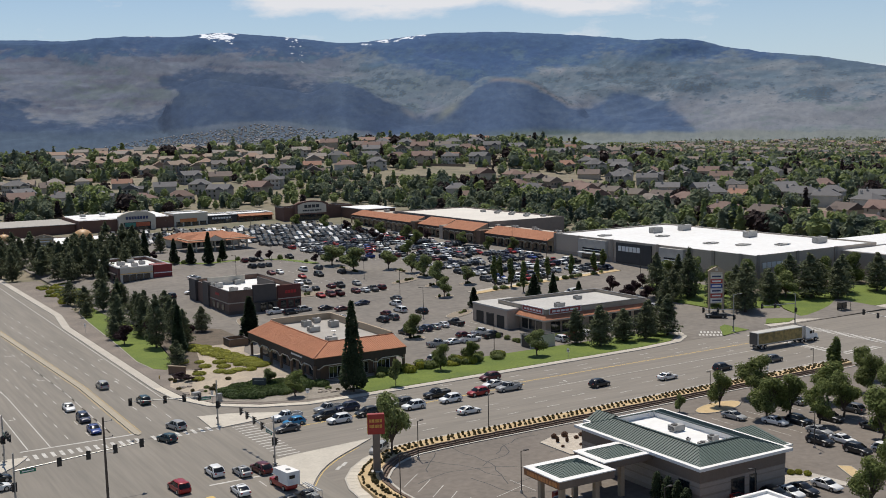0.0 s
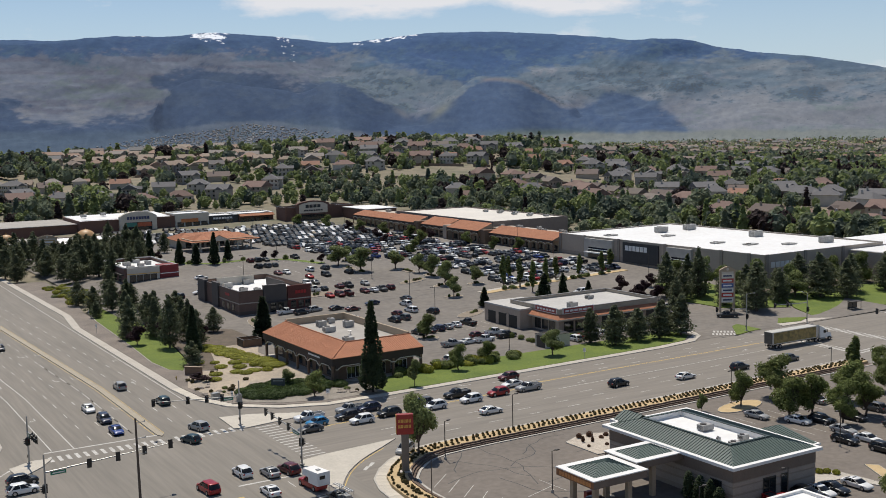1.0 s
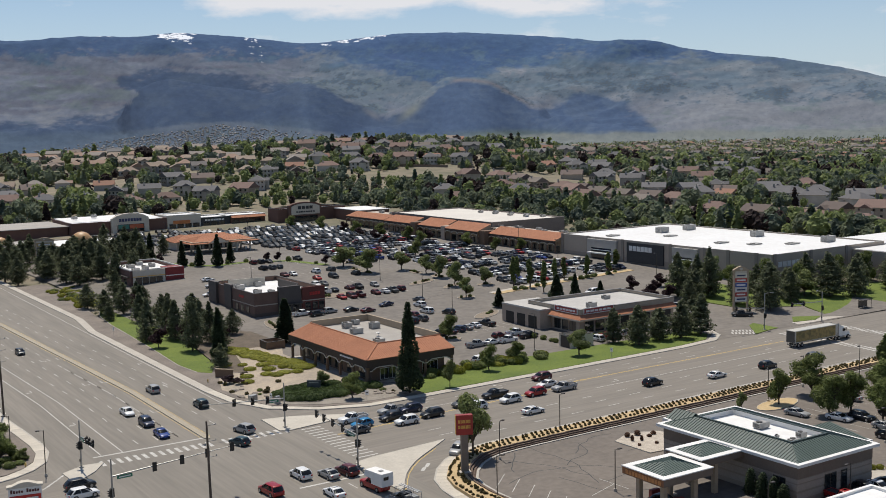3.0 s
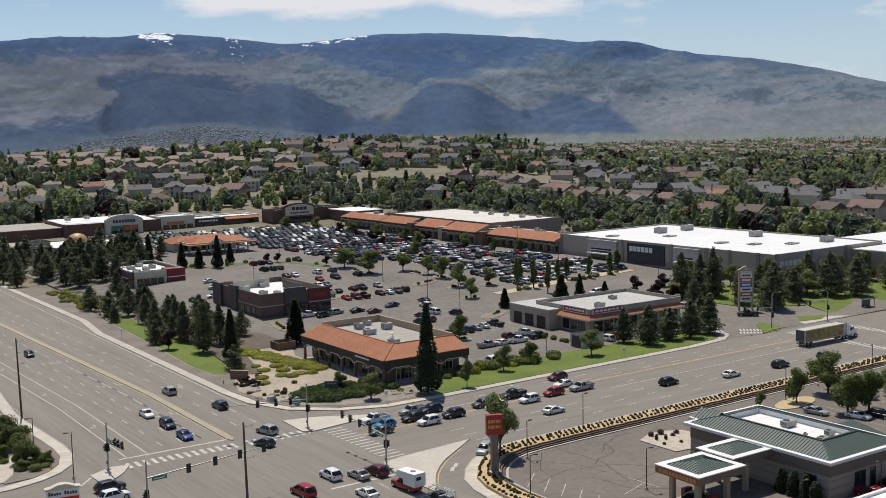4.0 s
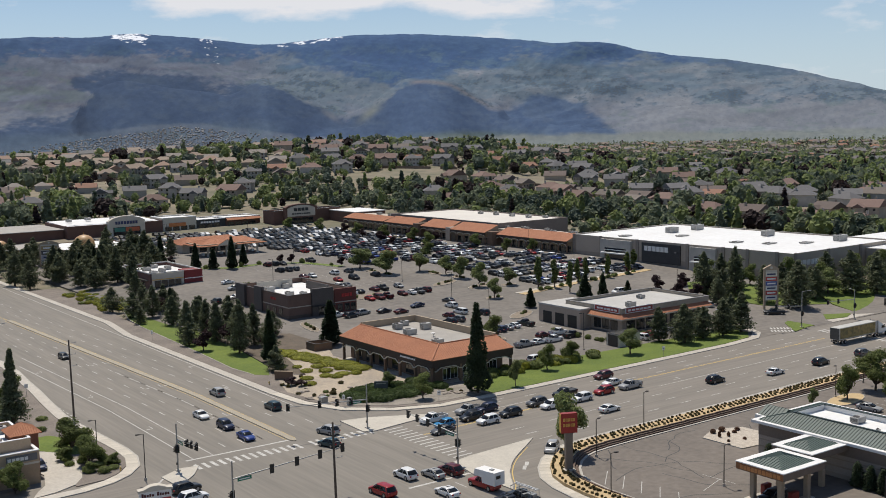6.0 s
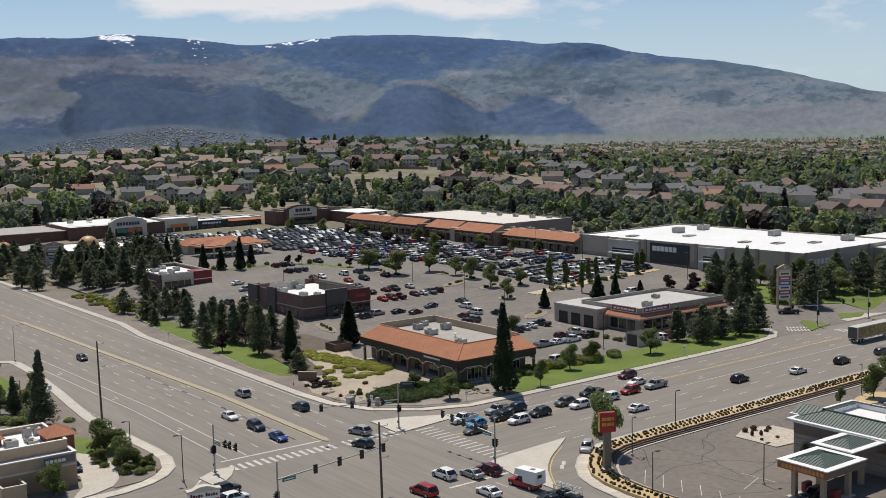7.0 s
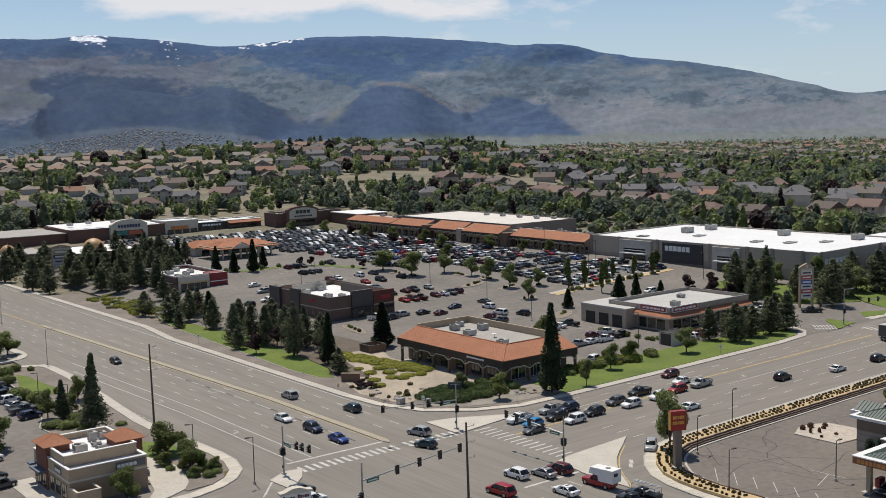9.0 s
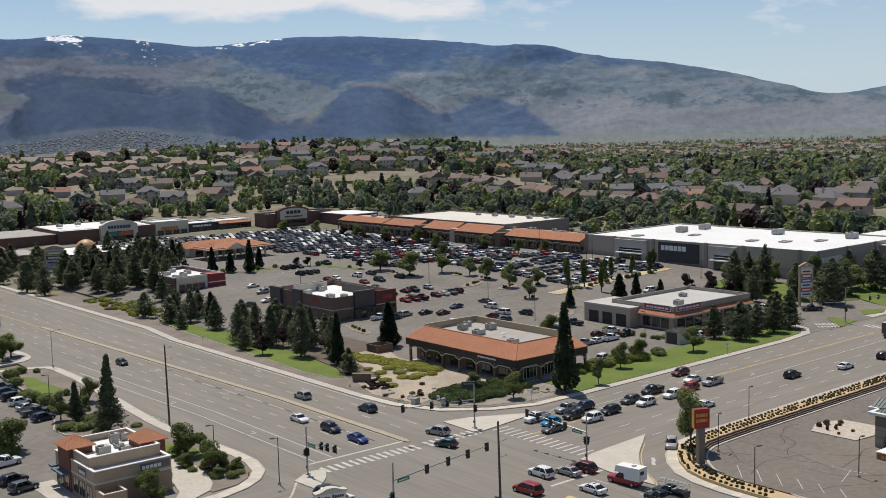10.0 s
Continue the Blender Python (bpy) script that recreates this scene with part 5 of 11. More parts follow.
# ---------------------------------------------------------------- low shop with red sign panels
def parts_shop():
    b = thing("tile_awning_shop", (180, 236, 0.05), 0, "cream shop with tile awning, red sign panels and white roof", "shop")
    X0, Y0, X1, Y1 = 163.4, 224.6, 196.5, 246.0
    bp(b, "wall", wall_ring(Geo(), X0, Y0, X1, Y1, -0.2, 5.3, 0.35), mat("shop_tan_wall", (0.44, 0.355, 0.285), (0.385, 0.31, 0.245), 0.9, scale=0.4, scale2=3))
    top = mat("shop_parapet", (0.40, 0.345, 0.28), rough=0.85, scale=0.6)
    bp(b, "parapet", wall_ring(Geo(), X0 - 0.1, Y0 - 0.1, X1 + 0.1, Y1 + 0.1, 5.3, 6.3, 0.45), top)
    bp(b, "parapet_cap", wall_ring(Geo(), X0 - 0.2, Y0 - 0.2, X1 + 0.2, Y1 + 0.2, 6.3, 6.45, 0.65), mat("grey_cap", (0.20, 0.19, 0.18), rough=0.6, scale=1))
    bp(b, "roof_deck", Geo().box(X0 + 0.35, Y0 + 0.35, 5.4, X1 - 0.35, Y1 - 0.35, 5.55), mat("shop_roof_grey", (0.49, 0.475, 0.45), (0.40, 0.385, 0.36), 0.8, scale=0.15, scale2=1.5), "pale flat roof")
    bp(b, "awning_slope", slope((X0 - 1.6, 236, 4.0), (X0 - 1.6, Y0 - 1.6, 4.0), (X0 - 0.1, 236, 5.0), (X0 - 0.1, Y0 - 0.1, 5.0), 0.4, 0.06, 0.16), TILE, "terracotta tile awning")
    bp(b, "awning_slope", slope((X0 - 1.6, Y0 - 1.6, 4.0), (X1, Y0 - 1.6, 4.0), (X0 - 0.1, Y0 - 0.1, 5.0), (X1, Y0 - 0.1, 5.0), 0.4, 0.06, 0.16), TILE, "terracotta tile awning")
    bp(b, "fascia", Geo().box(X0 - 1.62, Y0 - 1.62, 3.65, X0 - 1.42, 236, 3.98).box(X0 - 1.42, Y0 - 1.62, 3.65, X1, Y0 - 1.42, 3.98), STUCCO_CREAM)
    red = mat("red_panel", (0.33, 0.05, 0.045), rough=0.5, scale=1)
    for face, c, a0, a1 in (("W", X0 - 0.1, 225.3, 234.6), ("S", Y0 - 0.1, 164.4, 174.6)):
        p = bp(b, "sign_panel", fbox(Geo(), face, c, a0, a1, 5.1, 6.7, 0.0, 0.2), WHITEPAINT, "white-edged red sign panel")
        bp(p, "panel_face", fbox(Geo(), face, c - 0.2, a0 + 0.25, a1 - 0.25, 5.3, 6.5, 0, 0.03), red)
        bp(p, "sign_lettering", bars(Geo(), face, c - 0.23, a0 + 0.8, a1 - 0.8, 5.6, 6.3, 0.03, 1, 6), WHITEPAINT)
    for k in range(3):
        window(b, "W", X0, 226.2 + 3.1 * k, 228.8 + 3.1 * k, 0.5, 3.1, bars=1)
    for k in range(3):
        window(b, "S", Y0, 165 + 3.6 * k, 168 + 3.6 * k, 0.3, 3.1, bars=1)
    # flat near-black panels paint the shade inside the open bays
    for k in range(5):
        x = 177.4 + 3.8 * k
        bp(b, "service_bay", fbox(Geo(), "S", Y0, x, x + 2.8, 0, 3.4, 0.0, 0.03), mat("bay_shade", (0.018, 0.017, 0.016), rough=0.6, scale=1), "near-black panel standing for the shade inside an open service bay")
    bp(b, "annex_wall", Geo().box(159.5, 236.2, -0.2, X0 - 0.1, 253.0, 5.0).box(X0 - 0.1, 246.2, -0.2, 172, 253.0, 5.0), MATS["shop_tan_wall"])
    bp(b, "annex_roof", Geo().box(159.4, 236.1, 5.0, X0 - 0.25, 253.1, 5.4).box(X0 - 0.25, 246.3, 5.0, 172.1, 253.1, 5.4), MATS["shop_roof_grey"])
    for k in range(3):
        bp(b, "service_bay", fbox(Geo(), "W", 159.5, 237.6 + 5.0 * k, 241.2 + 5.0 * k, 0, 3.4, 0, 0.03), MATS["bay_shade"], "near-black panel standing for the shade inside an open service bay")
    hvac(b, 171.5, 229.5, 5.55, 2.4, 1.8, 1.4), hvac(b, 184, 238, 5.55, 2.0, 1.6, 1.0)
    return b


parts_shop()


# ---------------------------------------------------------------- burger restaurant with the bright facade
def diner():
    z = 1.3
    b = thing("fast_food_restaurant", (103, 392, z), 0, "cream and red fast-food restaurant with cluttered flat roof", "restaurant")
    X0, Y0, X1, Y1 = 95.2, 378.0, 113.5, 408.0
    bp(b, "wall", wall_ring(Geo(), X0, Y0, X1, Y1, 0.2, 6.0 + z, 0.35), mat("brown_red_wall", (0.15, 0.085, 0.072), (0.125, 0.07, 0.06), 0.9, scale=0.5))
    bp(b, "roof_deck", Geo().box(X0 + 0.35, Y0 + 0.35, 6.0, X1 - 0.35, Y1 - 0.35, 6.3), ROOF_W, "white flat roof")
    bp(b, "parapet_cap", wall_ring(Geo(), X0 - 0.15, Y0 - 0.15, X1 + 0.15, Y1 + 0.15, 6.0 + z, 6.35 + z, 0.6), mat("grey_cap2", (0.34, 0.34, 0.34), rough=0.6, scale=1))
    bp(b, "facade", fbox(Geo(), "S", Y0, 96.0, 107.2, 0.2, 6.1 + z, 0, 0.5), STUCCO_CREAM, "cream front facade")
    bp(b, "facade_band", fbox(Geo(), "S", Y0 - 0.5, 96.0, 107.2, 3.9 + z, 4.15 + z, 0, 0.06), GOLD)
    for k in range(4):
        window(b, "S", Y0 - 0.5, 96.8 + 2.4 * k, 99.0 + 2.4 * k, 0.5 + z, 3.7 + z)
    red = mat("deep_red_wall", (0.23, 0.03, 0.03), rough=0.7, scale=1)
    bp(b, "red_tower", Geo().box(107.4, Y0 - 0.6, 0.2, 113.9, Y0 + 5, 6.3 + z), red, "dark red corner tower")
    bp(b, "tower_band", fbox(Geo(), "S", Y0 - 0.6, 107.4, 113.9, 3.4 + z, 3.7 + z, 0, 0.05), WHITEPAINT)
    bp(b, "awning", fbox(Geo(), "W", X0, 379, 407, 3.6 + z, 3.95 + z, 0, 0.9), DARKSTEEL)
    for k in range(4):
        window(b, "W", X0, 382 + 6 * k, 385 + 6 * k, 1.0 + z, 3.0 + z)
    for x, y, sx, sy in ((99, 384, 2.4, 2), (104, 389, 2.0, 2.2), (101, 396, 2.6, 2), (108, 394, 2, 2), (106, 402, 2.4, 1.8)):
        hvac(b, x, y, 6.3, sx, sy, 1.3)
    return b


diner()


# ---------------------------------------------------------------- petrol station
def petrol_station():
    z = 3.6
    b = thing("petrol_station", (152, 450, z), 0, "petrol station with terracotta canopy on pillars beside a small shop", "petrol station")
    bp(b, "canopy", Geo().box(139, 437, 4.6 + z, 167, 452, 5.6 + z), STUCCO_TAN)
    for e0, e1, r0, r1 in (((138, 453), (138, 436), (146, 444.6), (146, 444.4)), ((138, 436), (168, 436), (146, 444.4), (161, 444.4)), ((168, 436), (168, 453), (161, 444.4), (161, 444.6)), ((168, 453), (138, 453), (161, 444.6), (146, 444.6))):
        bp(b, "canopy_slope", slope((*e0, 5.0 + z), (*e1, 5.0 + z), (*r0, 7.5 + z), (*r1, 7.501 + z), 0.45, 0.06, 0.16), TILE, "terracotta tile slope")
    bp(b, "dormer", Geo().add([(145.5, 435.4, 5.0 + z), (154.5, 435.4, 5.0 + z), (150, 435.4, 7.2 + z), (145.5, 436.2, 5.0 + z), (154.5, 436.2, 5.0 + z), (150, 436.2, 7.2 + z)], [(0, 1, 2), (5, 4, 3), (1, 4, 5, 2), (3, 0, 2, 5), (0, 3, 4, 1)]), STUCCO_CREAM, "cream gable over the pumps")
    bp(b, "canopy_slope", slope((145.2, 436.4, 5.0 + z), (145.2, 435.2, 5.0 + z), (150, 442.5, 7.4 + z), (150, 435.2, 7.4 + z), 0.45, 0.06, 0.16), TILE, "terracotta gable slope")
    bp(b, "canopy_slope", slope((154.8, 435.2, 5.0 + z), (154.8, 436.4, 5.0 + z), (150, 435.2, 7.4 + z), (150, 442.5, 7.4 + z), 0.45, 0.06, 0.16), TILE, "terracotta gable slope")
    for x in (143, 151, 159, 165):
        for y in (439, 449):
            bp(b, "pillar", Geo().box(x - 0.3, y - 0.3, -0.3 + z, x + 0.3, y + 0.3, 4.7 + z), STUCCO_CREAM)
        bp(b, "pump", Geo().box(x - 0.5, 443.4, -0.2 + z, x + 0.5, 444.6, 1.7 + z, 0.1), WHITEPAINT)
    bp(b, "shop_wall", Geo().box(140, 458, -0.3 + z, 168, 472, 4.2 + z), STUCCO_CREAM)
    bp(b, "shop_roof", slope((138.5, 473, 4.2 + z), (138.5, 456.5, 4.2 + z), (145, 466, 6.6 + z), (145, 463, 6.6 + z), 0.45, 0.06, 0.16), TILE, "terracotta tile slope")
    bp(b, "shop_roof", slope((138.5, 456.5, 4.2 + z), (169.5, 456.5, 4.2 + z), (145, 463, 6.6 + z), (163, 463, 6.6 + z), 0.45, 0.06, 0.16), TILE, "terracotta tile slope")
    for k in range(5):
        window(b, "S", 458, 143 + 4.6 * k, 146.4 + 4.6 * k, 0.4 + z, 3 + z)
    return b


petrol_station()


# ---------------------------------------------------------------- department store
def store():
    b = thing("department_store", (254, 290, 3.2), 1.5, "large grey block department store with bright white flat roof", "department store")
    X0, Y0, X1, Y1, T = 253.6, 240.4, 312.0, 341.0, 11.7
    for q in ((X0, Y0, X1, Y0 + 0.4), (X0, Y1 - 0.4, X1, Y1), (X0, Y0 + 0.4, X0 + 0.4, Y1 - 0.4), (X1 - 0.4, Y0 + 0.4, X1, Y1 - 0.4)):
        bp(b, "wall", Geo().box(q[0], q[1], 0.5, q[2], q[3], T), STUCCO_GREY)
    bp(b, "roof_deck", Geo().box(X0 + 0.4, Y0 + 0.4, T - 0.6, X1 - 0.4, Y1 - 0.4, T - 0.35), ROOF_W, "bright white membrane roof")
    bp(b, "parapet_cap", wall_ring(Geo(), X0 - 0.06, Y0 - 0.06, X1 + 0.06, Y1 + 0.06, T, T + 0.1, 0.55), mat("store_cap", (0.36, 0.34, 0.31), rough=0.6, scale=1))
    pil = mat("store_pilaster", (0.285, 0.245, 0.210), (0.25, 0.215, 0.185), 0.9, scale=0.5)
    pale = mat("store_entrance_surround", (0.42, 0.40, 0.37), (0.37, 0.35, 0.32), 0.85, scale=0.5)
    for y in (246.5, 258, 268, 283.5, 307, 325.5, 340):
        bp(b, "pilaster", fbox(Geo(), "W", X0, y - 0.6, y + 0.6, 1.0, T + 0.25, 0, 0.35), pil)
    for x in (254.6, 272.5, 291):
        bp(b, "pilaster", fbox(Geo(), "S", Y0, x - 0.6, x + 0.6, 0.6, T + 0.25, 0, 0.35), pil)
    bp(b, "base_band", fbox(fbox(Geo(), "W", X0, Y0, Y1, 0.8, 5.6, 0, 0.08), "S", Y0, X0, X1, 0.4, 4.6, 0, 0.08), mat("store_base", (0.325, 0.272, 0.228), (0.285, 0.24, 0.20), 0.9, scale=0.4))
    for a0, a1 in ((309.5, 325.0), (270.5, 282.0)):
        e = bp(b, "entrance", fbox(Geo(), "W", X0, a0, a1, 1.5, T - 0.6, 0, 1.1), pale, "paler entrance surround")
        bp(e, "doorway", fbox(Geo(), "W", X0 - 1.1, a0 + 2.4, a1 - 2.4, 2.4, 8.0, 0, 0.04), GLASS, "dark glazed entrance")
        bp(e, "canopy", fbox(Geo(), "W", X0 - 1.1, a0 + 1.6, a1 - 1.6, 6.0, 6.4, 0, 1.6), WHITEPAINT)
        bp(e, "frame", fbox(Geo(), "W", X0 - 1.14, a0 + 2.4, a1 - 2.4, 7.2, 7.4, 0, 0.1), WHITEPAINT)
    p = bp(b, "sign_panel", fbox(Geo(), "W", X0, 286.5, 304.5, 4.0, T - 0.6, 0, 0.5), CHARCOAL, "charcoal sign panel")
    bp(p, "sign_lettering", bars(Geo(), "W", X0 - 0.5, 292, 303.5, 8.2, 10.6, 0.15, 1, 6), WHITEPAINT, "white lettering bars")
    bp(b, "sign_lettering", bars(Geo(), "S", Y0, 256.5, 269.5, 7.6, 9.9, 0.15, 1, 6), WHITEPAINT, "white lettering bars")
    for x, y, k in ((285, 318, 1), (300, 318, 1), (298, 283, 1), (300, 254, 1), (277, 306, 0), (272, 277, 0), (276, 266, 0), (286, 258, 0), (263, 322, 0)):
        hvac(b, x, y, T - 0.35, 4.6 if k else 5.0, 2.8, 2.2 if k else 0.5)
    bp(b, "annex", Geo().box(294, 206, 0.4, 350, 240.3, T - 1.4), STUCCO_GREY)
    bp(b, "annex_roof", Geo().box(294.4, 206.4, T - 1.4, 350, 240.3, T - 1.2), ROOF_W)
    bp(b, "east_block", Geo().box(312.2, 240.5, 0.4, 350, 262, T - 1.0), STUCCO_GREY)
    bp(b, "east_roof", Geo().box(312.2, 240.6, T - 1.0, 350, 262, T - 0.8), ROOF_W)
    return b


store()


# ---------------------------------------------------------------- shop row with clay tile roofs
def shop_row():
    b = thing("shop_row", (256, 430, 4.2), 0, "long row of shops with orange tile roofs over an arcade", "shops")
    z = 4.2
    trim = MATS["arcade_trim"]

    def section(y0, y1, x, eave, ridge, depth=6.5):
        bp(b, "wall", Geo().box(x + 3.0, y0, z - 0.6, x + 3.4, y1, eave), STUCCO_TAN)
        bp(b, "roof_slope", slope((x, y1, eave), (x, y0, eave), (x + depth, y1, ridge), (x + depth, y0, ridge), 0.5, 0.06, 0.2), TILE, "orange clay tile slope")
        bp(b, "gable", Geo().add([(x + 0.3, y0, eave - 0.2), (x + depth, y0, eave - 0.2), (x + depth, y0, ridge), (x + 0.3, y0 + 0.3, eave - 0.2), (x + depth, y0 + 0.3, eave - 0.2), (x + depth, y0 + 0.3, ridge)], [(0, 1, 2), (5, 4, 3), (0, 3, 4, 1), (1, 4, 5, 2)]), STUCCO_TAN)
        bp(b, "fascia", Geo().box(x + 0.05, y0, eave - 1.0, x + 0.3, y1, eave - 0.1), MATS["dark_fascia"])
        n = max(2, round((y1 - y0) / 5.0))
        for k in range(n + 1):
            y = y0 + (y1 - y0) * k / n
            bp(b, "post", Geo().box(x + 0.1, y - 0.22, z - 0.6, x + 0.55, y + 0.22, eave - 1.0), STUCCO_BROWN)
        g = Geo()
        for k in range(n):
            a0, L = y0 + (y1 - y0) * k / n, (y1 - y0) / n
            pts = [(a0 + L * u, eave - 1.9 + h) for u, h in ((0.04, 0), (0.14, 0.55), (0.5, 0.85), (0.86, 0.55), (0.96, 0))]
            for (p, s), (q, t) in zip(pts, pts[1:]):
                g.loft([[(x, p, s), (x + 0.25, p, s), (x + 0.25, p, s + 0.2), (x, p, s + 0.2)], [(x, q, t), (x + 0.25, q, t), (x + 0.25, q, t + 0.2), (x, q, t + 0.2)]])
        bp(b, "arch_trim", g, trim, "cream arcade arches")
        g = Geo()
        for k in range(n):
            a0, L = y0 + (y1 - y0) * k / n, (y1 - y0) / n
            g.box(x + 2.92, a0 + 0.5, z + 0.3, x + 2.99, a0 + L - 0.5, z + 2.6)
        bp(b, "shop_window", g, GLASS, "dark shop windows")

    section(341, 385, 249.0, 9.0, 11.6)
    section(389, 414, 246.0, 9.6, 12.4, 7.5)
    section(418, 440, 248.0, 9.4, 12.2, 7.5)
    section(444, 470, 247.5, 9.6, 12.0, 7.0)
    section(474, 512, 249.5, 9.4, 11.4)
    bp(b, "portal", Geo().box(246.6, 414.2, z - 0.5, 254, 418, 10.2), STUCCO_GREY, "grey portal bay")
    bp(b, "portal", Geo().box(246.8, 440.2, z - 0.5, 254, 444, 10.4), STUCCO_BROWN, "brown portal bay")
    bp(b, "portal", Geo().box(247.0, 385.2, z - 0.5, 254, 388.8, 10.0), STUCCO_BROWN, "brown portal bay")
    bp(b, "rear_block", Geo().box(255.6, 341, z - 1, 266, 393, 10.2).box(257.2, 478.4, z - 1, 268, 512, 10.4), STUCCO_TAN)
    bp(b, "rear_roof", Geo().box(255.6, 341, 10.2, 266, 393, 10.35).box(257.2, 478.4, 10.4, 268, 512, 10.55), mat("tan_gravel_roof", (0.50, 0.43, 0.35), (0.40, 0.34, 0.28), 0.9, scale=0.2, scale2=2))
    for k in range(10):
        hvac(b, 258.6 + (k % 3) * 2.4, 344 + k * 5.0, 10.35, 1.7, 1.5, 1.0 + 0.3 * (k % 2))
    hvac(b, 262, 486, 10.55, 2.4, 2.0, 1.2), hvac(b, 264, 500, 10.55, 2.4, 2.0, 1.2)
    return b


shop_row()


def anchor():
    b = thing("supermarket_block", (283, 436, 4.2), 0, "broad shop block with pale grey flat roof behind the shop row", "shop block")
    bp(b, "wall", wall_ring(Geo(), 256.9, 393.4, 297, 478, 3, 12.6, 0.4), mat("grey_brown_wall", (0.24, 0.20, 0.175), (0.20, 0.165, 0.145), 0.9, scale=0.4, scale2=4))
    bp(b, "roof_deck", Geo().box(257.3, 393.8, 11.7, 296.6, 477.6, 12.1), mat("pale_roof", (0.66, 0.62, 0.56), (0.56, 0.53, 0.48), 0.85, scale=0.08, scale2=1), "pale tan flat roof")
    for k in range(8):
        hvac(b, 288 + (k % 2) * 5, 446 - k * 6, 12.1, 2.2, 1.8, 1.0)
    return b


anchor()


# ---------------------------------------------------------------- shops at the far end of the lot
def clothing_store():
    z = 4.0
    b = thing("clothing_store", (241, 560, z), 0, "red-brown shop with cream arched sign gable", "shop")
    bp(b, "wall", wall_ring(Geo(), 224, 540, 264, 552, z - 1, 12.5, 0.4), BRICKRED)
    bp(b, "roof_deck", Geo().box(224.4, 540.4, 11.7, 263.6, 551.6, 11.9), ROOF_W)
    bp(b, "parapet_cap", wall_ring(Geo(), 223.9, 539.9, 264.1, 552.1, 12.5, 12.7, 0.6), CHARCOAL)
    pts = [(229.5, z - 0.5), (248.5, z - 0.5), (248.5, 14.2), (246, 15.2), (242, 15.8), (239, 15.95), (236, 15.8), (232, 15.2), (229.5, 14.2)]
    g = Geo()
    n = len(pts)
    g.add([(x, 537.5, h) for x, h in pts] + [(x, 540, h) for x, h in pts], [tuple(range(n)), tuple(range(2 * n - 1, n - 1, -1))] + [(i, n + i, n + (i + 1) % n, (i + 1) % n) for i in range(n)])
    bp(b, "gable", g, BRICKRED, "arched entrance gable")
    pts2 = [(230.8, 9.4), (247.2, 9.4), (247.2, 13.6), (245, 14.5), (241.5, 15.1), (239, 15.2), (236.5, 15.1), (233, 14.5), (230.8, 13.6)]
    g = Geo().add([(x, 537.2, h) for x, h in pts2] + [(x, 537.5, h) for x, h in pts2], [tuple(range(n))] + [(i, n + i, n + (i + 1) % n, (i + 1) % n) for i in range(n)])
    p = bp(b, "sign_panel", g, STUCCO_CREAM, "cream arched sign panel")
    bp(p, "sign_lettering", bars(Geo(), "S", 537.2, 234.5, 243.5, 12.2, 14.4, 0.1, 1, 4), CHARCOAL)
    bp(p, "sign_lettering", bars(Geo(), "S", 537.2, 233.5, 244.5, 10.4, 11.4, 0.1, 1, 8), CHARCOAL)
    bp(b, "doorway", fbox(Geo(), "S", 537.5, 232, 246, z, 8.6, 0, 0.05), GLASS)
    bp(b, "rear_roof", Geo().box(257, 512.5, 11.3, 276, 539.6, 11.6), ROOF_W)
    bp(b, "rear_wall", Geo().box(257.3, 512.8, 3.2, 275.7, 539.6, 11.3), BRICKRED)
    return b


clothing_store()


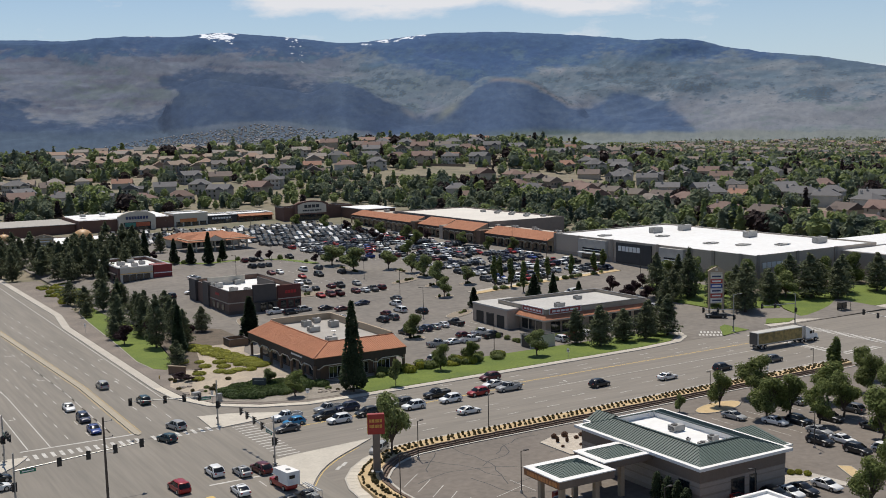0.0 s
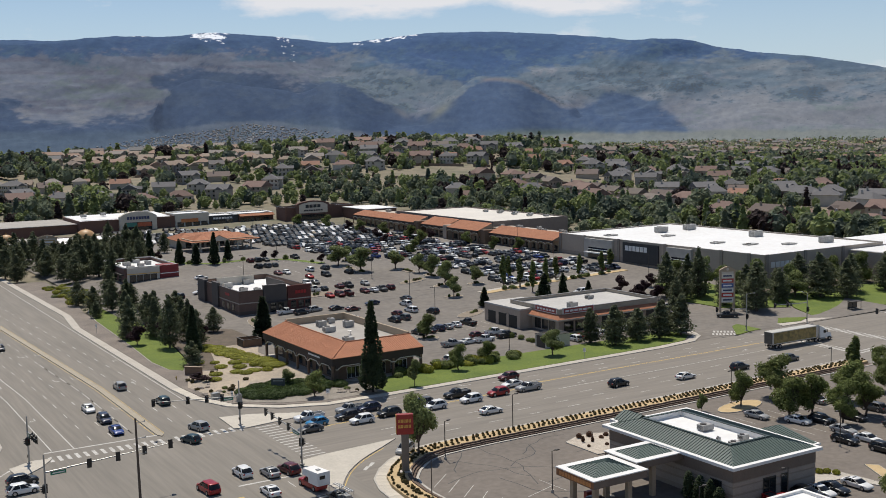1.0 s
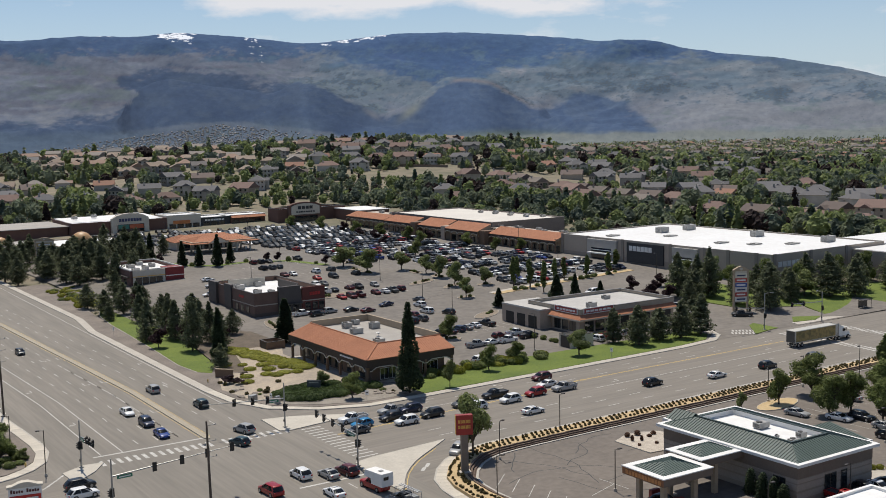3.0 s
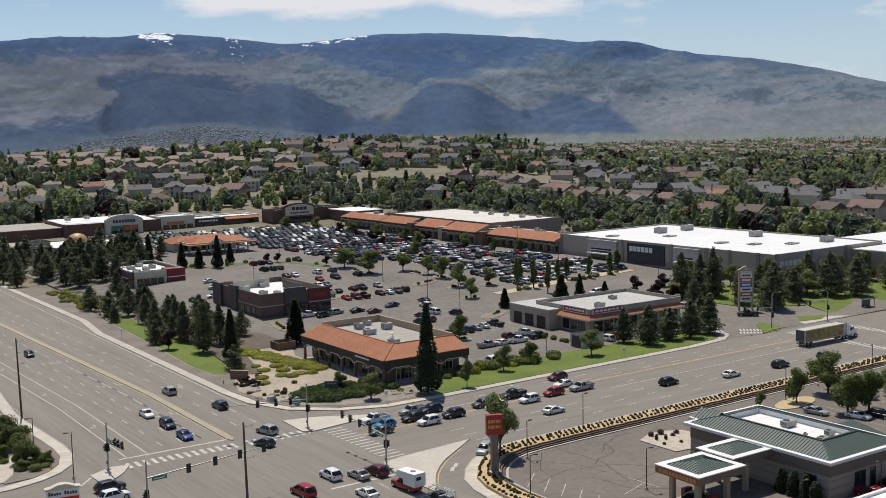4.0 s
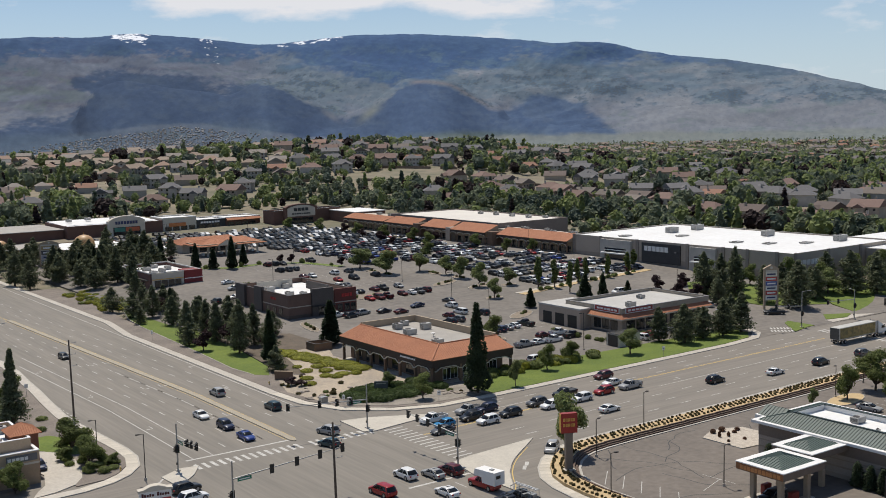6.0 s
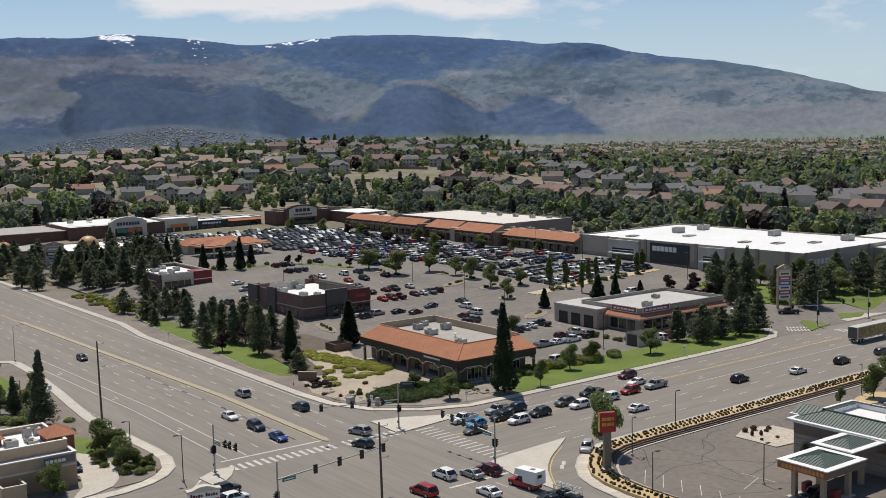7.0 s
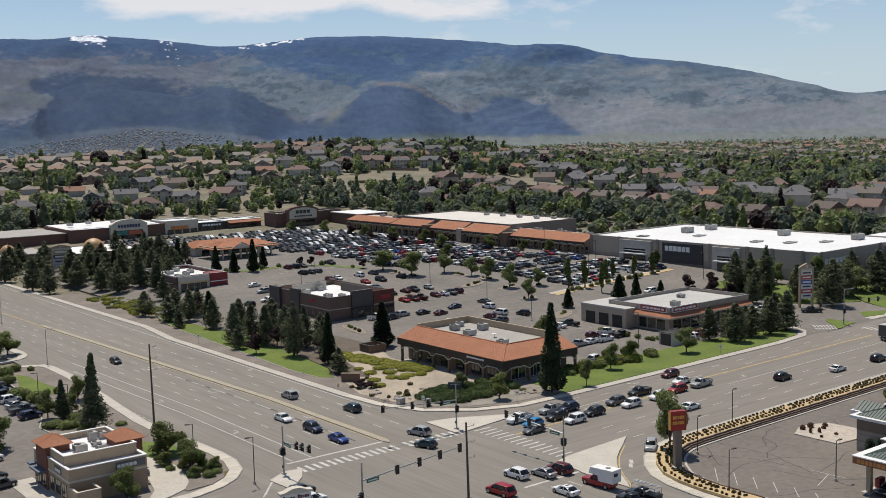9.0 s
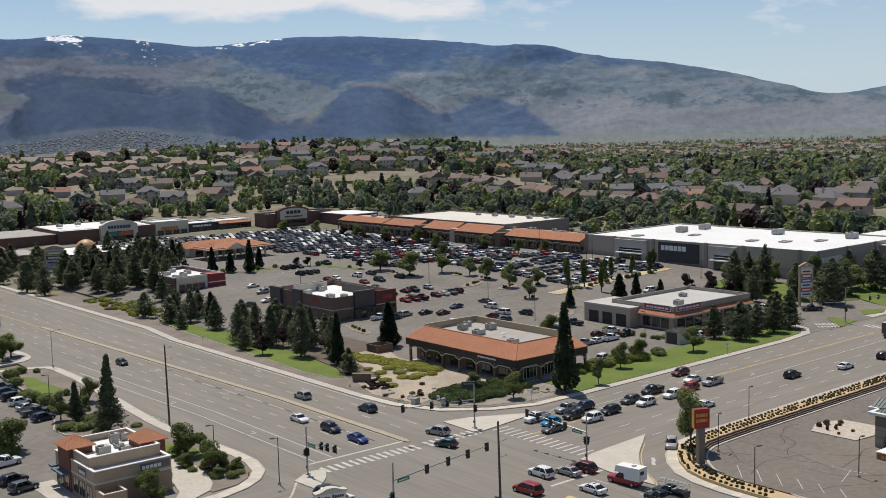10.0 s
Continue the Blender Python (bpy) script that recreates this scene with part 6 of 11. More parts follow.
def pet_shop():
    z = 4.4
    b = thing("pet_store", (142, 575, z), 0, "red-brown shop with white arched entrance and white roof", "shop")
    bp(b, "wall", wall_ring(Geo(), 122, 555, 169.5, 592, z - 1, 10.8, 0.4), BRICKRED)
    bp(b, "roof_deck", Geo().box(122.4, 555.4, 10.2, 169.1, 591.6, 10.5), ROOF_W, "white flat roof")
    bp(b, "roof_vault", Geo().loft([[(122.5, 562, 10.5), (169, 562, 10.5), (169, 590, 11.0), (122.5, 590, 11.0)], [(122.5, 562, 10.7), (169, 562, 10.7), (169, 590, 11.3), (122.5, 590, 11.3)]]), ROOF_W)
    pts = [(141, z - 0.5), (159.5, z - 0.5), (159.5, 12.0), (157, 13.4), (153.5, 14.2), (150, 14.5), (146.5, 14.2), (143.5, 13.4), (141, 12.0)]
    n = len(pts)
    g = Geo().add([(x, 552.5, h) for x, h in pts] + [(x, 555.2, h) for x, h in pts], [tuple(range(n)), tuple(range(2 * n - 1, n - 1, -1))] + [(i, n + i, n + (i + 1) % n, (i + 1) % n) for i in range(n)])
    bp(b, "gable", g, STUCCO_CREAM, "cream arched entrance")
    bp(b, "doorway", fbox(Geo(), "S", 552.5, 143.4, 157, z - 0.3, 9.0, 0, 0.08), GLASS)
    bp(b, "green_panel", fbox(Geo(), "S", 552.4, 144, 149.4, 6.8, 8.8, 0, 0.1), mat("teal_panel", (0.05, 0.21, 0.17), rough=0.5, scale=1))
    bp(b, "red_panel", fbox(Geo(), "S", 552.4, 149.6, 156.6, 6.8, 8.8, 0, 0.1), mat("orange_red_panel", (0.50, 0.12, 0.05), rough=0.5, scale=1))
    bp(b, "sign_lettering", bars(Geo(), "S", 552.5, 144.5, 156, 10.4, 12.4, 0.12, 1, 8), mat("blue_lettering", (0.04, 0.05, 0.13), rough=0.5, scale=1))
    for k in range(4):
        hvac(b, 128 + 11 * k, 572 + 5 * (k % 2), 11.6, 2.6, 2.2, 1.4)
    bp(b, "low_wing", Geo().box(85, 560, z - 1, 121.6, 600, 9.0), BRICKRED)
    bp(b, "low_wing_roof", Geo().box(84.6, 559.6, 9.0, 121.9, 600, 9.3), ROOF_G)
    return b


pet_shop()


def small_shops():
    z = 4.2
    for name, label, x0, x1, h, m in (("white_shop", "white shop front with orange sign", 169.8, 187.6, 11.6, STUCCO_CREAM), ("dark_shop", "dark shop front with pale roof edge", 187.9, 203.6, 9.6, CHARCOAL), ("brown_shop", "brown shop front with orange tile awning", 203.9, 223.5, 9.8, BRICKRED)):
        b = thing(name, ((x0 + x1) / 2, 570, z), 0, label + " at the lot's end", "shop")
        bp(b, "wall", wall_ring(Geo(), x0, 555, x1, 572, z - 1, h, 0.4), m)
        bp(b, "roof_deck", Geo().box(x0 + 0.4, 555.4, h - 0.6, x1 - 0.4, 571.6, h - 0.3), ROOF_W)
        bp(b, "parapet_cap", wall_ring(Geo(), x0 - 0.1, 554.9, x1 + 0.1, 572.1, h, h + 0.25, 0.8), ROOF_W)
        k = 0
        while x0 + 1 + 4.2 * k + 3.4 < x1:
            window(b, "S", 555, x0 + 1 + 4.2 * k, x0 + 4.4 + 4.2 * k, z, z + 3.2)
            k += 1
        if name == "white_shop":
            bp(b, "sign_panel", fbox(Geo(), "S", 554.9, x0 + 3, x0 + 12, 7.2, 9.0, 0, 0.2), mat("orange_panel", (0.58, 0.20, 0.06), rough=0.5, scale=1))
        elif name == "brown_shop":
            bp(b, "awning_slope", slope((x0, 552.8, 8.6), (x1, 552.8, 8.6), (x0, 555, 9.8), (x1, 555, 9.8), 0.5, 0.06, 0.2), TILE)
        else:
            bp(b, "sign_lettering", bars(Geo(), "S", 555, x0 + 2, x1 - 3, 7.8, 9.0, 0.12, 1, 7), WHITEPAINT)


small_shops()


def dome_restaurant():
    z = 3.0
    b = thing("domed_restaurant", (112, 492, z), 0, "low brown restaurant with a tan dome and white roof", "restaurant")
    bp(b, "wall", wall_ring(Geo(), 98, 482, 128, 515, z - 2, 7.2, 0.35), STUCCO_BROWN)
    bp(b, "roof_deck", Geo().box(98.4, 482.4, 6.6, 127.6, 514.6, 6.9), ROOF_W)

    def dome(x, y, zz, r):
        g = Geo()
        rings = []
        for k in range(8):
            t = pi / 2 * k / 7.3
            rings.append([(x + r * cos(t) * cos(2 * pi * i / 20), y + r * cos(t) * sin(2 * pi * i / 20), zz + r * 0.92 * sin(t)) for i in range(20)])
        g.loft(rings)
        d = bp(b, "dome", g, mat("tan_dome", (0.50, 0.30, 0.13), (0.43, 0.25, 0.11), 0.5, scale=0.5), "smooth tan dome", smooth=True)
        bp(d, "drum", Geo().tube((x, y, zz - 1.6), (x, y, zz), r * 1.04, n=20), STUCCO_TAN)
        bp(d, "finial", Geo().tube((x, y, zz + r * 0.9), (x, y, zz + r * 0.9 + 1.0), 0.15, 0.05), GOLD)
    dome(109.5, 491, 8.2, 4.4)
    dome(80.5, 512, 7.6, 3.0)
    bp(b, "side_wing", Geo().box(70, 506, z - 2, 96, 530, 6.0), STUCCO_BROWN)
    bp(b, "side_roof", Geo().box(69.6, 505.6, 6.0, 96.4, 530, 6.4), ROOF_G)
    return b


dome_restaurant()


# ---------------------------------------------------------------- drive-through bank branch across the avenue
def branch():
    b = thing("bank_branch", (2, 199, 0.03), 0, "tan bank branch with two red tile towers and white roof", "bank")
    X0, Y0, X1, Y1 = -4.0, 196.4, 8.2, 212.4
    lo = mat("branch_lower_wall", (0.345, 0.252, 0.168), (0.30, 0.218, 0.145), 0.9, scale=0.5, scale2=4)
    hi = mat("branch_upper_wall", (0.425, 0.325, 0.226), (0.37, 0.283, 0.195), 0.9, scale=0.5, scale2=4)
    bp(b, "wall", wall_ring(Geo(), X0, Y0, X1, Y1, -0.1, 3.4, 0.35), lo)
    bp(b, "upper_wall", wall_ring(Geo(), X0, Y0, X1, Y1, 3.4, 5.3, 0.35), hi)
    bp(b, "lower_roof", Geo().box(X0 + 0.35, Y0 + 0.35, 4.6, X1 - 0.35, Y0 + 2.9, 4.9), ROOF_W, "white lower roof")
    bp(b, "cap", wall_ring(Geo(), X0 - 0.08, Y0 - 0.08, X1 + 0.08, Y1 + 0.08, 5.3, 5.42, 0.5), WHITEPAINT)
    bp(b, "attic_wall", wall_ring(Geo(), X0 + 0.4, Y0 + 2.9, X1 - 0.4, Y1 - 0.4, 4.8, 6.7, 0.3), hi)
    bp(b, "attic_cap", wall_ring(Geo(), X0 + 0.34, Y0 + 2.84, X1 - 0.34, Y1 - 0.34, 6.7, 6.8, 0.42), WHITEPAINT)
    bp(b, "roof_deck", Geo().box(X0 + 0.7, Y0 + 3.2, 5.4, X1 - 0.7, Y1 - 0.7, 5.7), ROOF_W, "white flat roof")
    bp(b, "string_band", fbox(fbox(Geo(), "W", X0, Y0 - 0.06, Y1, 3.3, 3.6, 0, 0.06), "S", Y0, X0, X1, 3.3, 3.6, 0, 0.06), STUCCO_CREAM)
    tower = mat("red_brown_tower", (0.21, 0.085, 0.055), (0.18, 0.072, 0.047), 0.9, scale=0.6)
    for x0, y0, x1, y1 in ((X0 - 0.75, 205.2, X0 + 4.0, 211.0), (5.0, 200.6, 10.0, 206.4)):
        t = bp(b, "tower", Geo().box(x0 + 0.5, y0 + 0.5, -0.1, x1 - 0.5, y1 - 0.5, 7.0), tower, "red-brown corner tower")
        cx, cy = (x0 + x1) / 2, (y0 + y1) / 2
        m = min(x1 - x0, y1 - y0) / 2
        a, c = (cx, y0 + m), (cx, y1 - m)
        for e0, e1, r0, r1 in (((x0, y1), (x0, y0), c, a), ((x0, y0), (x1, y0), a, (a[0] + 0.001, a[1])), ((x1, y0), (x1, y1), a, c), ((x1, y1), (x0, y1), c, (c[0] - 0.001, c[1]))):
            bp(t, "tower_roof", slope((*e0, 6.95), (*e1, 6.95), (*r0, 8.3), (*r1, 8.3), 0.34, 0.05, 0.14), TILE, "red clay tile hip")
    for x, y, sx, sy, h in ((0.4, 203.6, 1.9, 1.6, 1.3), (3.4, 202.6, 1.5, 1.3, 0.9), (4.2, 208.6, 1.3, 1.1, 1.5), (5.9, 208.8, 1.2, 1.1, 1.2), (3.6, 205.4, 1.4, 1.1, 0.7)):
        hvac(b, x, y, 5.7, sx, sy, h)
    for y in (197.6, 200.4, 203.0):
        window(b, "W", X0, y, y + 2.1, 0.5, 2.8, bars=1)
    window(b, "W", X0, 211.0, 212.2, 0.4, 2.8, bars=1)
    for y in (206.2, 208.6):
        window(b, "W", X0 - 0.25, y, y + 1.8, 0.3, 2.7, bars=1)
    bp(b, "awning", fbox(Geo(), "W", X0 - 0.25, 205.8, 210.4, 2.9, 3.15, 0, 1.3), mat("blue_grey_awning", (0.10, 0.13, 0.17), rough=0.6, scale=1))
    bp(b, "awning", fbox(Geo(), "W", X0, 211.0, 212.4, 3.0, 3.3, 0, 1.2), mat("blue_grey_awning", (0.10, 0.13, 0.17), rough=0.6, scale=1))
    sg = mat("grey_sign", (0.12, 0.12, 0.13), rough=0.5, scale=1)
    p = bp(b, "sign_panel", fbox(Geo(), "S", Y0, 3.2, 7.9, 3.9, 5.0, 0, 0.12), sg, "dark sign panel")
    bp(p, "sign_lettering", bars(Geo(), "S", Y0 - 0.12, 3.4, 6.6, 4.15, 4.85, 0.05, 1, 5), WHITEPAINT)
    p = bp(b, "sign_panel", fbox(Geo(), "W", X0, 199.6, 202.6, 3.9, 4.9, 0, 0.1), sg, "dark sign panel")
    bp(p, "sign_lettering", bars(Geo(), "W", X0 - 0.1, 199.9, 202.3, 4.1, 4.7, 0.04, 1, 5), WHITEPAINT)
    bp(b, "yard_wall", Geo().box(-4.0, 193.2, 0, -3.75, 196.3, 2.6).box(-3.75, 193.2, 0, -0.4, 193.45, 2.6).box(-0.65, 193.45, 0, -0.4, 196.3, 2.6), hi, "tan service yard wall")
    bp(b, "yard_wall_cap", Geo().box(-4.05, 193.15, 2.6, -0.35, 193.5, 2.72).box(-4.05, 193.5, 2.6, -3.7, 196.3, 2.72).box(-0.7, 193.5, 2.6, -0.35, 196.3, 2.72), STUCCO_CREAM)
    bp(b, "forecourt", Geo().box(-8.0, 192, -0.1, X0, 214, 0.1), CONC)
    return b


branch()


# ---------------------------------------------------------------- trees and shrubs
def leaf_cloud(g, rnd, centre, radii, n, size, up=0.35, shell=0.55):
    """Small bent leaf sprays spread through an ellipsoid, denser towards its skin."""
    cx, cy, cz = centre
    for _ in range(n):
        v = Vector((rnd.gauss(0, 1), rnd.gauss(0, 1), rnd.gauss(0, 1))).normalized()
        k = shell + (1 - shell) * rnd.random() ** 0.6
        p = Vector((cx + v.x * radii[0] * k, cy + v.y * radii[1] * k, cz + v.z * radii[2] * k))
        nrm = (v + Vector((rnd.uniform(-0.7, 0.7), rnd.uniform(-0.7, 0.7), rnd.uniform(-0.5, 0.7) + up))).normalized()
        t = nrm.orthogonal().normalized()
        t = Matrix.Rotation(rnd.uniform(0, 6.28), 3, nrm) @ t
        s = nrm.cross(t)
        a = size * rnd.uniform(0.6, 1.35)
        b = a * rnd.uniform(0.45, 0.8)
        lift = nrm * a * 0.25
        g.add([tuple(p - t * a), tuple(p + s * b + lift), tuple(p + t * a), tuple(p - s * b + lift)], [(0, 1, 2), (0, 2, 3)])


def limb(g, a, b, r0, r1):
    g.tube(a, b, r0, r1, 6)


def broad_tree(seed, h, r, lift=0.2, n=5600, size=0.17, tall=1.0, blobs=34):
    """A forked trunk, limbs to uneven clumps of small leaves, gaps between the clumps."""
    rnd = random.Random(seed)
    t, c = Geo(), Geo()
    fork = h * lift
    limb(t, (0, 0, -0.2), (0.05 * h * rnd.uniform(-1, 1), 0, fork), 0.026 * h, 0.018 * h)
    mid = h * (lift + 1) / 2
    half = h * (1 - lift) / 2
    spots = [(0.0, 0.0, mid + half * 0.5, 0.46), (0.0, 0.0, mid - half * 0.15, 0.6)]
    for k in range(blobs - 2):
        a = k * 2.4 + rnd.uniform(-0.5, 0.5)
        v = -0.82 + 1.62 * ((k * 0.618) % 1.0)
        ring_ = (1 - abs(v) ** (2.2 if v > 0 else 3.4)) ** 0.5 * (1.0 if v < 0.2 else 1 - 0.35 * v)
        q = rnd.uniform(0.42, 0.78) * ring_
        spots.append((r * q * cos(a), r * q * sin(a), mid + half * v * 0.92, rnd.uniform(0.22, 0.36)))
    share = sum(p[3] ** 2 for p in spots)
    for x, y, z, s in spots:
        limb(t, (0, 0, fork * rnd.uniform(0.75, 1.2)), (x, y, z), 0.010 * h, 0.003 * h)
        leaf_cloud(c, rnd, (x, y, z), (r * s, r * s, half * s * 0.95 * tall), int(n * s * s / share), size, shell=0.5)
        c.loft([[(x + r * s * 0.4 * q * cos(i * pi / 3 + 0.5 * j), y + r * s * 0.4 * q * sin(i * pi / 3 + 0.5 * j), z + half * s * 0.42 * tall * v) for i in range(6)] for j, (q, v) in enumerate(((0.35, -1), (0.9, -0.5), (1, 0.1), (0.75, 0.65), (0.25, 1)))])
    return t.mesh("trunk", BARK), c


def cone_tree(seed, h, r, n=1700, size=0.42, skirt=0.05, power=0.9):
    """A dense columnar conifer: sprays on a tapering, uneven skin."""
    rnd = random.Random(seed)
    t, c = Geo(), Geo()
    limb(t, (0, 0, -0.2), (0, 0, h * 0.93), 0.022 * h, 0.004 * h)
    ph = [rnd.uniform(0, 6.28) for _ in range(4)]
    core = []
    for k in range(9):
        u = k / 8.6
        core.append([(r * 0.66 * ((1 - u) ** power) * min(1, 0.7 + 2 * u) * (1 + 0.13 * sin(2.1 * i + 3 * k)) * cos(i * pi / 4 + 0.3 * k), r * 0.66 * ((1 - u) ** power) * min(1, 0.7 + 2 * u) * (1 + 0.13 * sin(2.1 * i + 3 * k)) * sin(i * pi / 4 + 0.3 * k), h * (skirt + 0.04 + (0.95 - skirt) * u)) for i in range(8)])
    c.loft(core)
    for k in range(n):
        u = rnd.random() ** 1.35
        z = h * (skirt + (1 - skirt) * u)
        a = rnd.uniform(0, 6.28)
        rr = r * ((1 - u) ** power * 0.93 + 0.07) * (1 + 0.12 * sin(3 * a + ph[0] + z) + 0.10 * sin(z * 2.3 / max(1, h / 9) + ph[1]))
        rr *= min(1.0, 0.72 + u * 4) * (0.72 + 0.32 * rnd.random() ** 0.5)
        p = Vector((rr * cos(a), rr * sin(a), z))
        out = Vector((cos(a), sin(a), 0.15 - 0.5 * rnd.random())).normalized()
        nrm = (Vector((cos(a), sin(a), 0.55)) + Vector((rnd.uniform(-0.6, 0.6), rnd.uniform(-0.6, 0.6), rnd.uniform(-0.4, 0.4)))).normalized()
        s = out.cross(nrm).normalized()
        L = size * rnd.uniform(0.8, 1.8)
        w = size * rnd.uniform(0.4, 0.75)
        c.add([tuple(p - out * L * 0.4), tuple(p + s * w), tuple(p + out * L), tuple(p - s * w)], [(0, 1, 2), (0, 2, 3)])
    return t.mesh("trunk", BARK), c


def pine_tree(seed, h, r, n=3600, size=0.27, round_=0.5, whorls=10):
    """A pine with open whorls of branches, gaps between them and a rounded or pointed head."""
    rnd = random.Random(seed)
    t, c = Geo(), Geo()
    lean = rnd.uniform(-0.3, 0.3), rnd.uniform(-0.3, 0.3)
    limb(t, (0, 0, -0.2), (lean[0], lean[1], h * 0.93), 0.024 * h, 0.004 * h)
    per = n // (whorls * 6)
    for k in range(whorls):
        u = k / (whorls - 1)
        z = h * (0.10 + 0.86 * u)
        full = (0.78 + 0.75 * u) * (1 - u ** 2.2) if u < 0.98 else 0.10
        reach = r * (round_ * full + (1 - round_) * (1 - 0.86 * u)) * rnd.uniform(0.78, 1.15)
        if whorls > 14:
            reach = r * ((1 - u) ** 1.35 + 0.06) * rnd.uniform(0.8, 1.1)
        for j in range(6):
            a = j * 1.047 + k * 0.6 + rnd.uniform(-0.45, 0.45)
            q = reach * rnd.uniform(0.45, 1.05)
            tip = (lean[0] * u + q * cos(a), lean[1] * u + q * sin(a), z + h * rnd.uniform(-0.01, 0.06))
            limb(t, (lean[0] * u, lean[1] * u, z - h * 0.03), tip, 0.006 * h, 0.002 * h)
            leaf_cloud(c, rnd, (tip[0] * 0.68, tip[1] * 0.68, tip[2]), (q * 0.44 + 0.22, q * 0.44 + 0.22, h * rnd.uniform(0.06, 0.10) * (10 / whorls)), per, size, shell=0.3)
    return t.mesh("trunk", BARK), c


def mound(seed, h, r, n=90, size=0.15):
    """A low rounded shrub: a leafy dome on short stems."""
    rnd = random.Random(seed)
    t, c = Geo(), Geo()
    for k in range(3):
        limb(t, (0, 0, -0.05), (0.3 * r * cos(k * 2.1), 0.3 * r * sin(k * 2.1), h * 0.5), 0.02, 0.008)
    c.loft([[(r * q * (0.9 + 0.12 * sin(3 * i + seed)) * cos(i * pi / 4), r * q * (0.9 + 0.12 * sin(3 * i + seed)) * sin(i * pi / 4), h * v) for i in range(8)] for q, v in ((0.62, 0.02), (0.86, 0.22), (0.84, 0.5), (0.58, 0.78), (0.2, 0.92))])
    leaf_cloud(c, rnd, (0, 0, h * 0.42), (r, r, h * 0.58), n, size, shell=0.85)
    return t.mesh("stem", BARK), c


def tree_kind(name, label, category, builder, leaf, variants):
    """Standing models of one kind; each later tree is a copy of one."""
    out = []
    for i, args in enumerate(variants):
        trunk, crown = builder(*args)
        out.append((trunk, crown.mesh("crown", leaf), args[1], args[2]))
    return name, label, category, out


CONIFER = tree_kind("columnar_conifer", "tall dense dark green columnar conifer", "tree", cone_tree, LEAF_DARK, [(11, 12, 2.3, 3800, 0.30), (12, 12, 2.0, 3600, 0.30), (13, 12, 2.6, 3800, 0.30)])
PINE = tree_kind("pine_tree", "dark green pine with open branches", "tree", pine_tree, LEAF_PINE, [(21, 10, 3.0, 3200, 0.23, 0.2, 12), (22, 10, 3.4, 3300, 0.23, 0.75, 11), (23, 10, 2.7, 3000, 0.23, 0.45, 12), (24, 10, 3.2, 3200, 0.23, 0.8, 10), (25, 10, 3.1, 3200, 0.23, 0.55, 12)])
SPRUCE = tree_kind("blue_green_spruce", "tall conical spruce with layered open branches", "tree", pine_tree, LEAF_PINE, [(26, 12, 2.3, 6400, 0.2, 0.0, 17), (27, 12, 2.0, 6000, 0.2, 0.05, 16)])
BROAD = tree_kind("shade_tree", "leafy mid-green shade tree", "tree", broad_tree, LEAF_GREEN, [(31, 8, 3.2, 0.16), (32, 8, 2.9, 0.17), (33, 8, 3.5, 0.15), (34, 8, 3.0, 0.17)])
FULL = tree_kind("bushy_tree", "full green tree with a crown down to the ground", "tree", broad_tree, LEAF_GREEN, [(35, 6, 3.0, 0.04), (36, 6, 2.8, 0.06)])
FRESH = tree_kind("young_shade_tree", "light green young shade tree", "tree", broad_tree, LEAF_LIGHT, [(41, 7, 2.8, 0.2), (42, 7, 2.5, 0.24), (43, 7, 3.0, 0.18)])
PLUM = tree_kind("plum_tree", "dark purple-leaved plum tree", "tree", broad_tree, LEAF_PURPLE, [(51, 5, 2.3, 0.25, 2000, 0.2), (52, 5, 2.1, 0.22, 2000, 0.2)])
SLIM = tree_kind("slender_tree", "slim upright green tree", "tree", broad_tree, LEAF_GREEN, [(61, 8, 1.1, 0.16, 1000, 0.3, 1.2, 9), (62, 8, 1.0, 0.16, 1000, 0.3, 1.2, 9)])
UPRIGHT = tree_kind("upright_shrub", "dark upright shrub", "shrub", cone_tree, LEAF_DARK, [(65, 3.6, 1.0, 900, 0.16, 0.02, 0.5), (66, 3.6, 0.9, 900, 0.16, 0.02, 0.6)])
BUSH = tree_kind("shrub", "rounded green garden shrub in gravel", "shrub", mound, LEAF_GREEN, [(71, 1.2, 1.0, 420, 0.13), (72, 1.2, 1.1, 420, 0.13)])
JUNIPER = tree_kind("juniper_shrub", "spreading yellow-green juniper shrub", "shrub", mound, LEAF_YELLOW, [(81, 0.8, 1.5, 700, 0.13), (82, 0.8, 1.6, 700, 0.13), (83, 0.8, 1.4, 700, 0.13)])
TUFT = tree_kind("small_shrub", "small dark rounded shrub in tan gravel", "shrub", mound, SHRUB, [(91, 0.6, 0.42), (92, 0.6, 0.46)])
RUSSET = tree_kind("russet_shrub", "low russet-brown shrub in pale rock", "shrub", mound, leafmat("russet_leaves", (0.20, 0.105, 0.066), (0.115, 0.062, 0.040), 0.25), [(97, 1.0, 0.8, 320, 0.12), (98, 1.0, 0.7, 320, 0.12)])
HEDGE = tree_kind("ground_cover_shrub", "low dark green ground-cover shrub", "shrub", mound, leafmat("hedge_leaves", (0.098, 0.138, 0.044), (0.054, 0.082, 0.026), 0.2), [(95, 0.8, 1.9, 500, 0.2), (96, 0.8, 1.7, 500, 0.2)])
plant_rnd = random.Random(5)


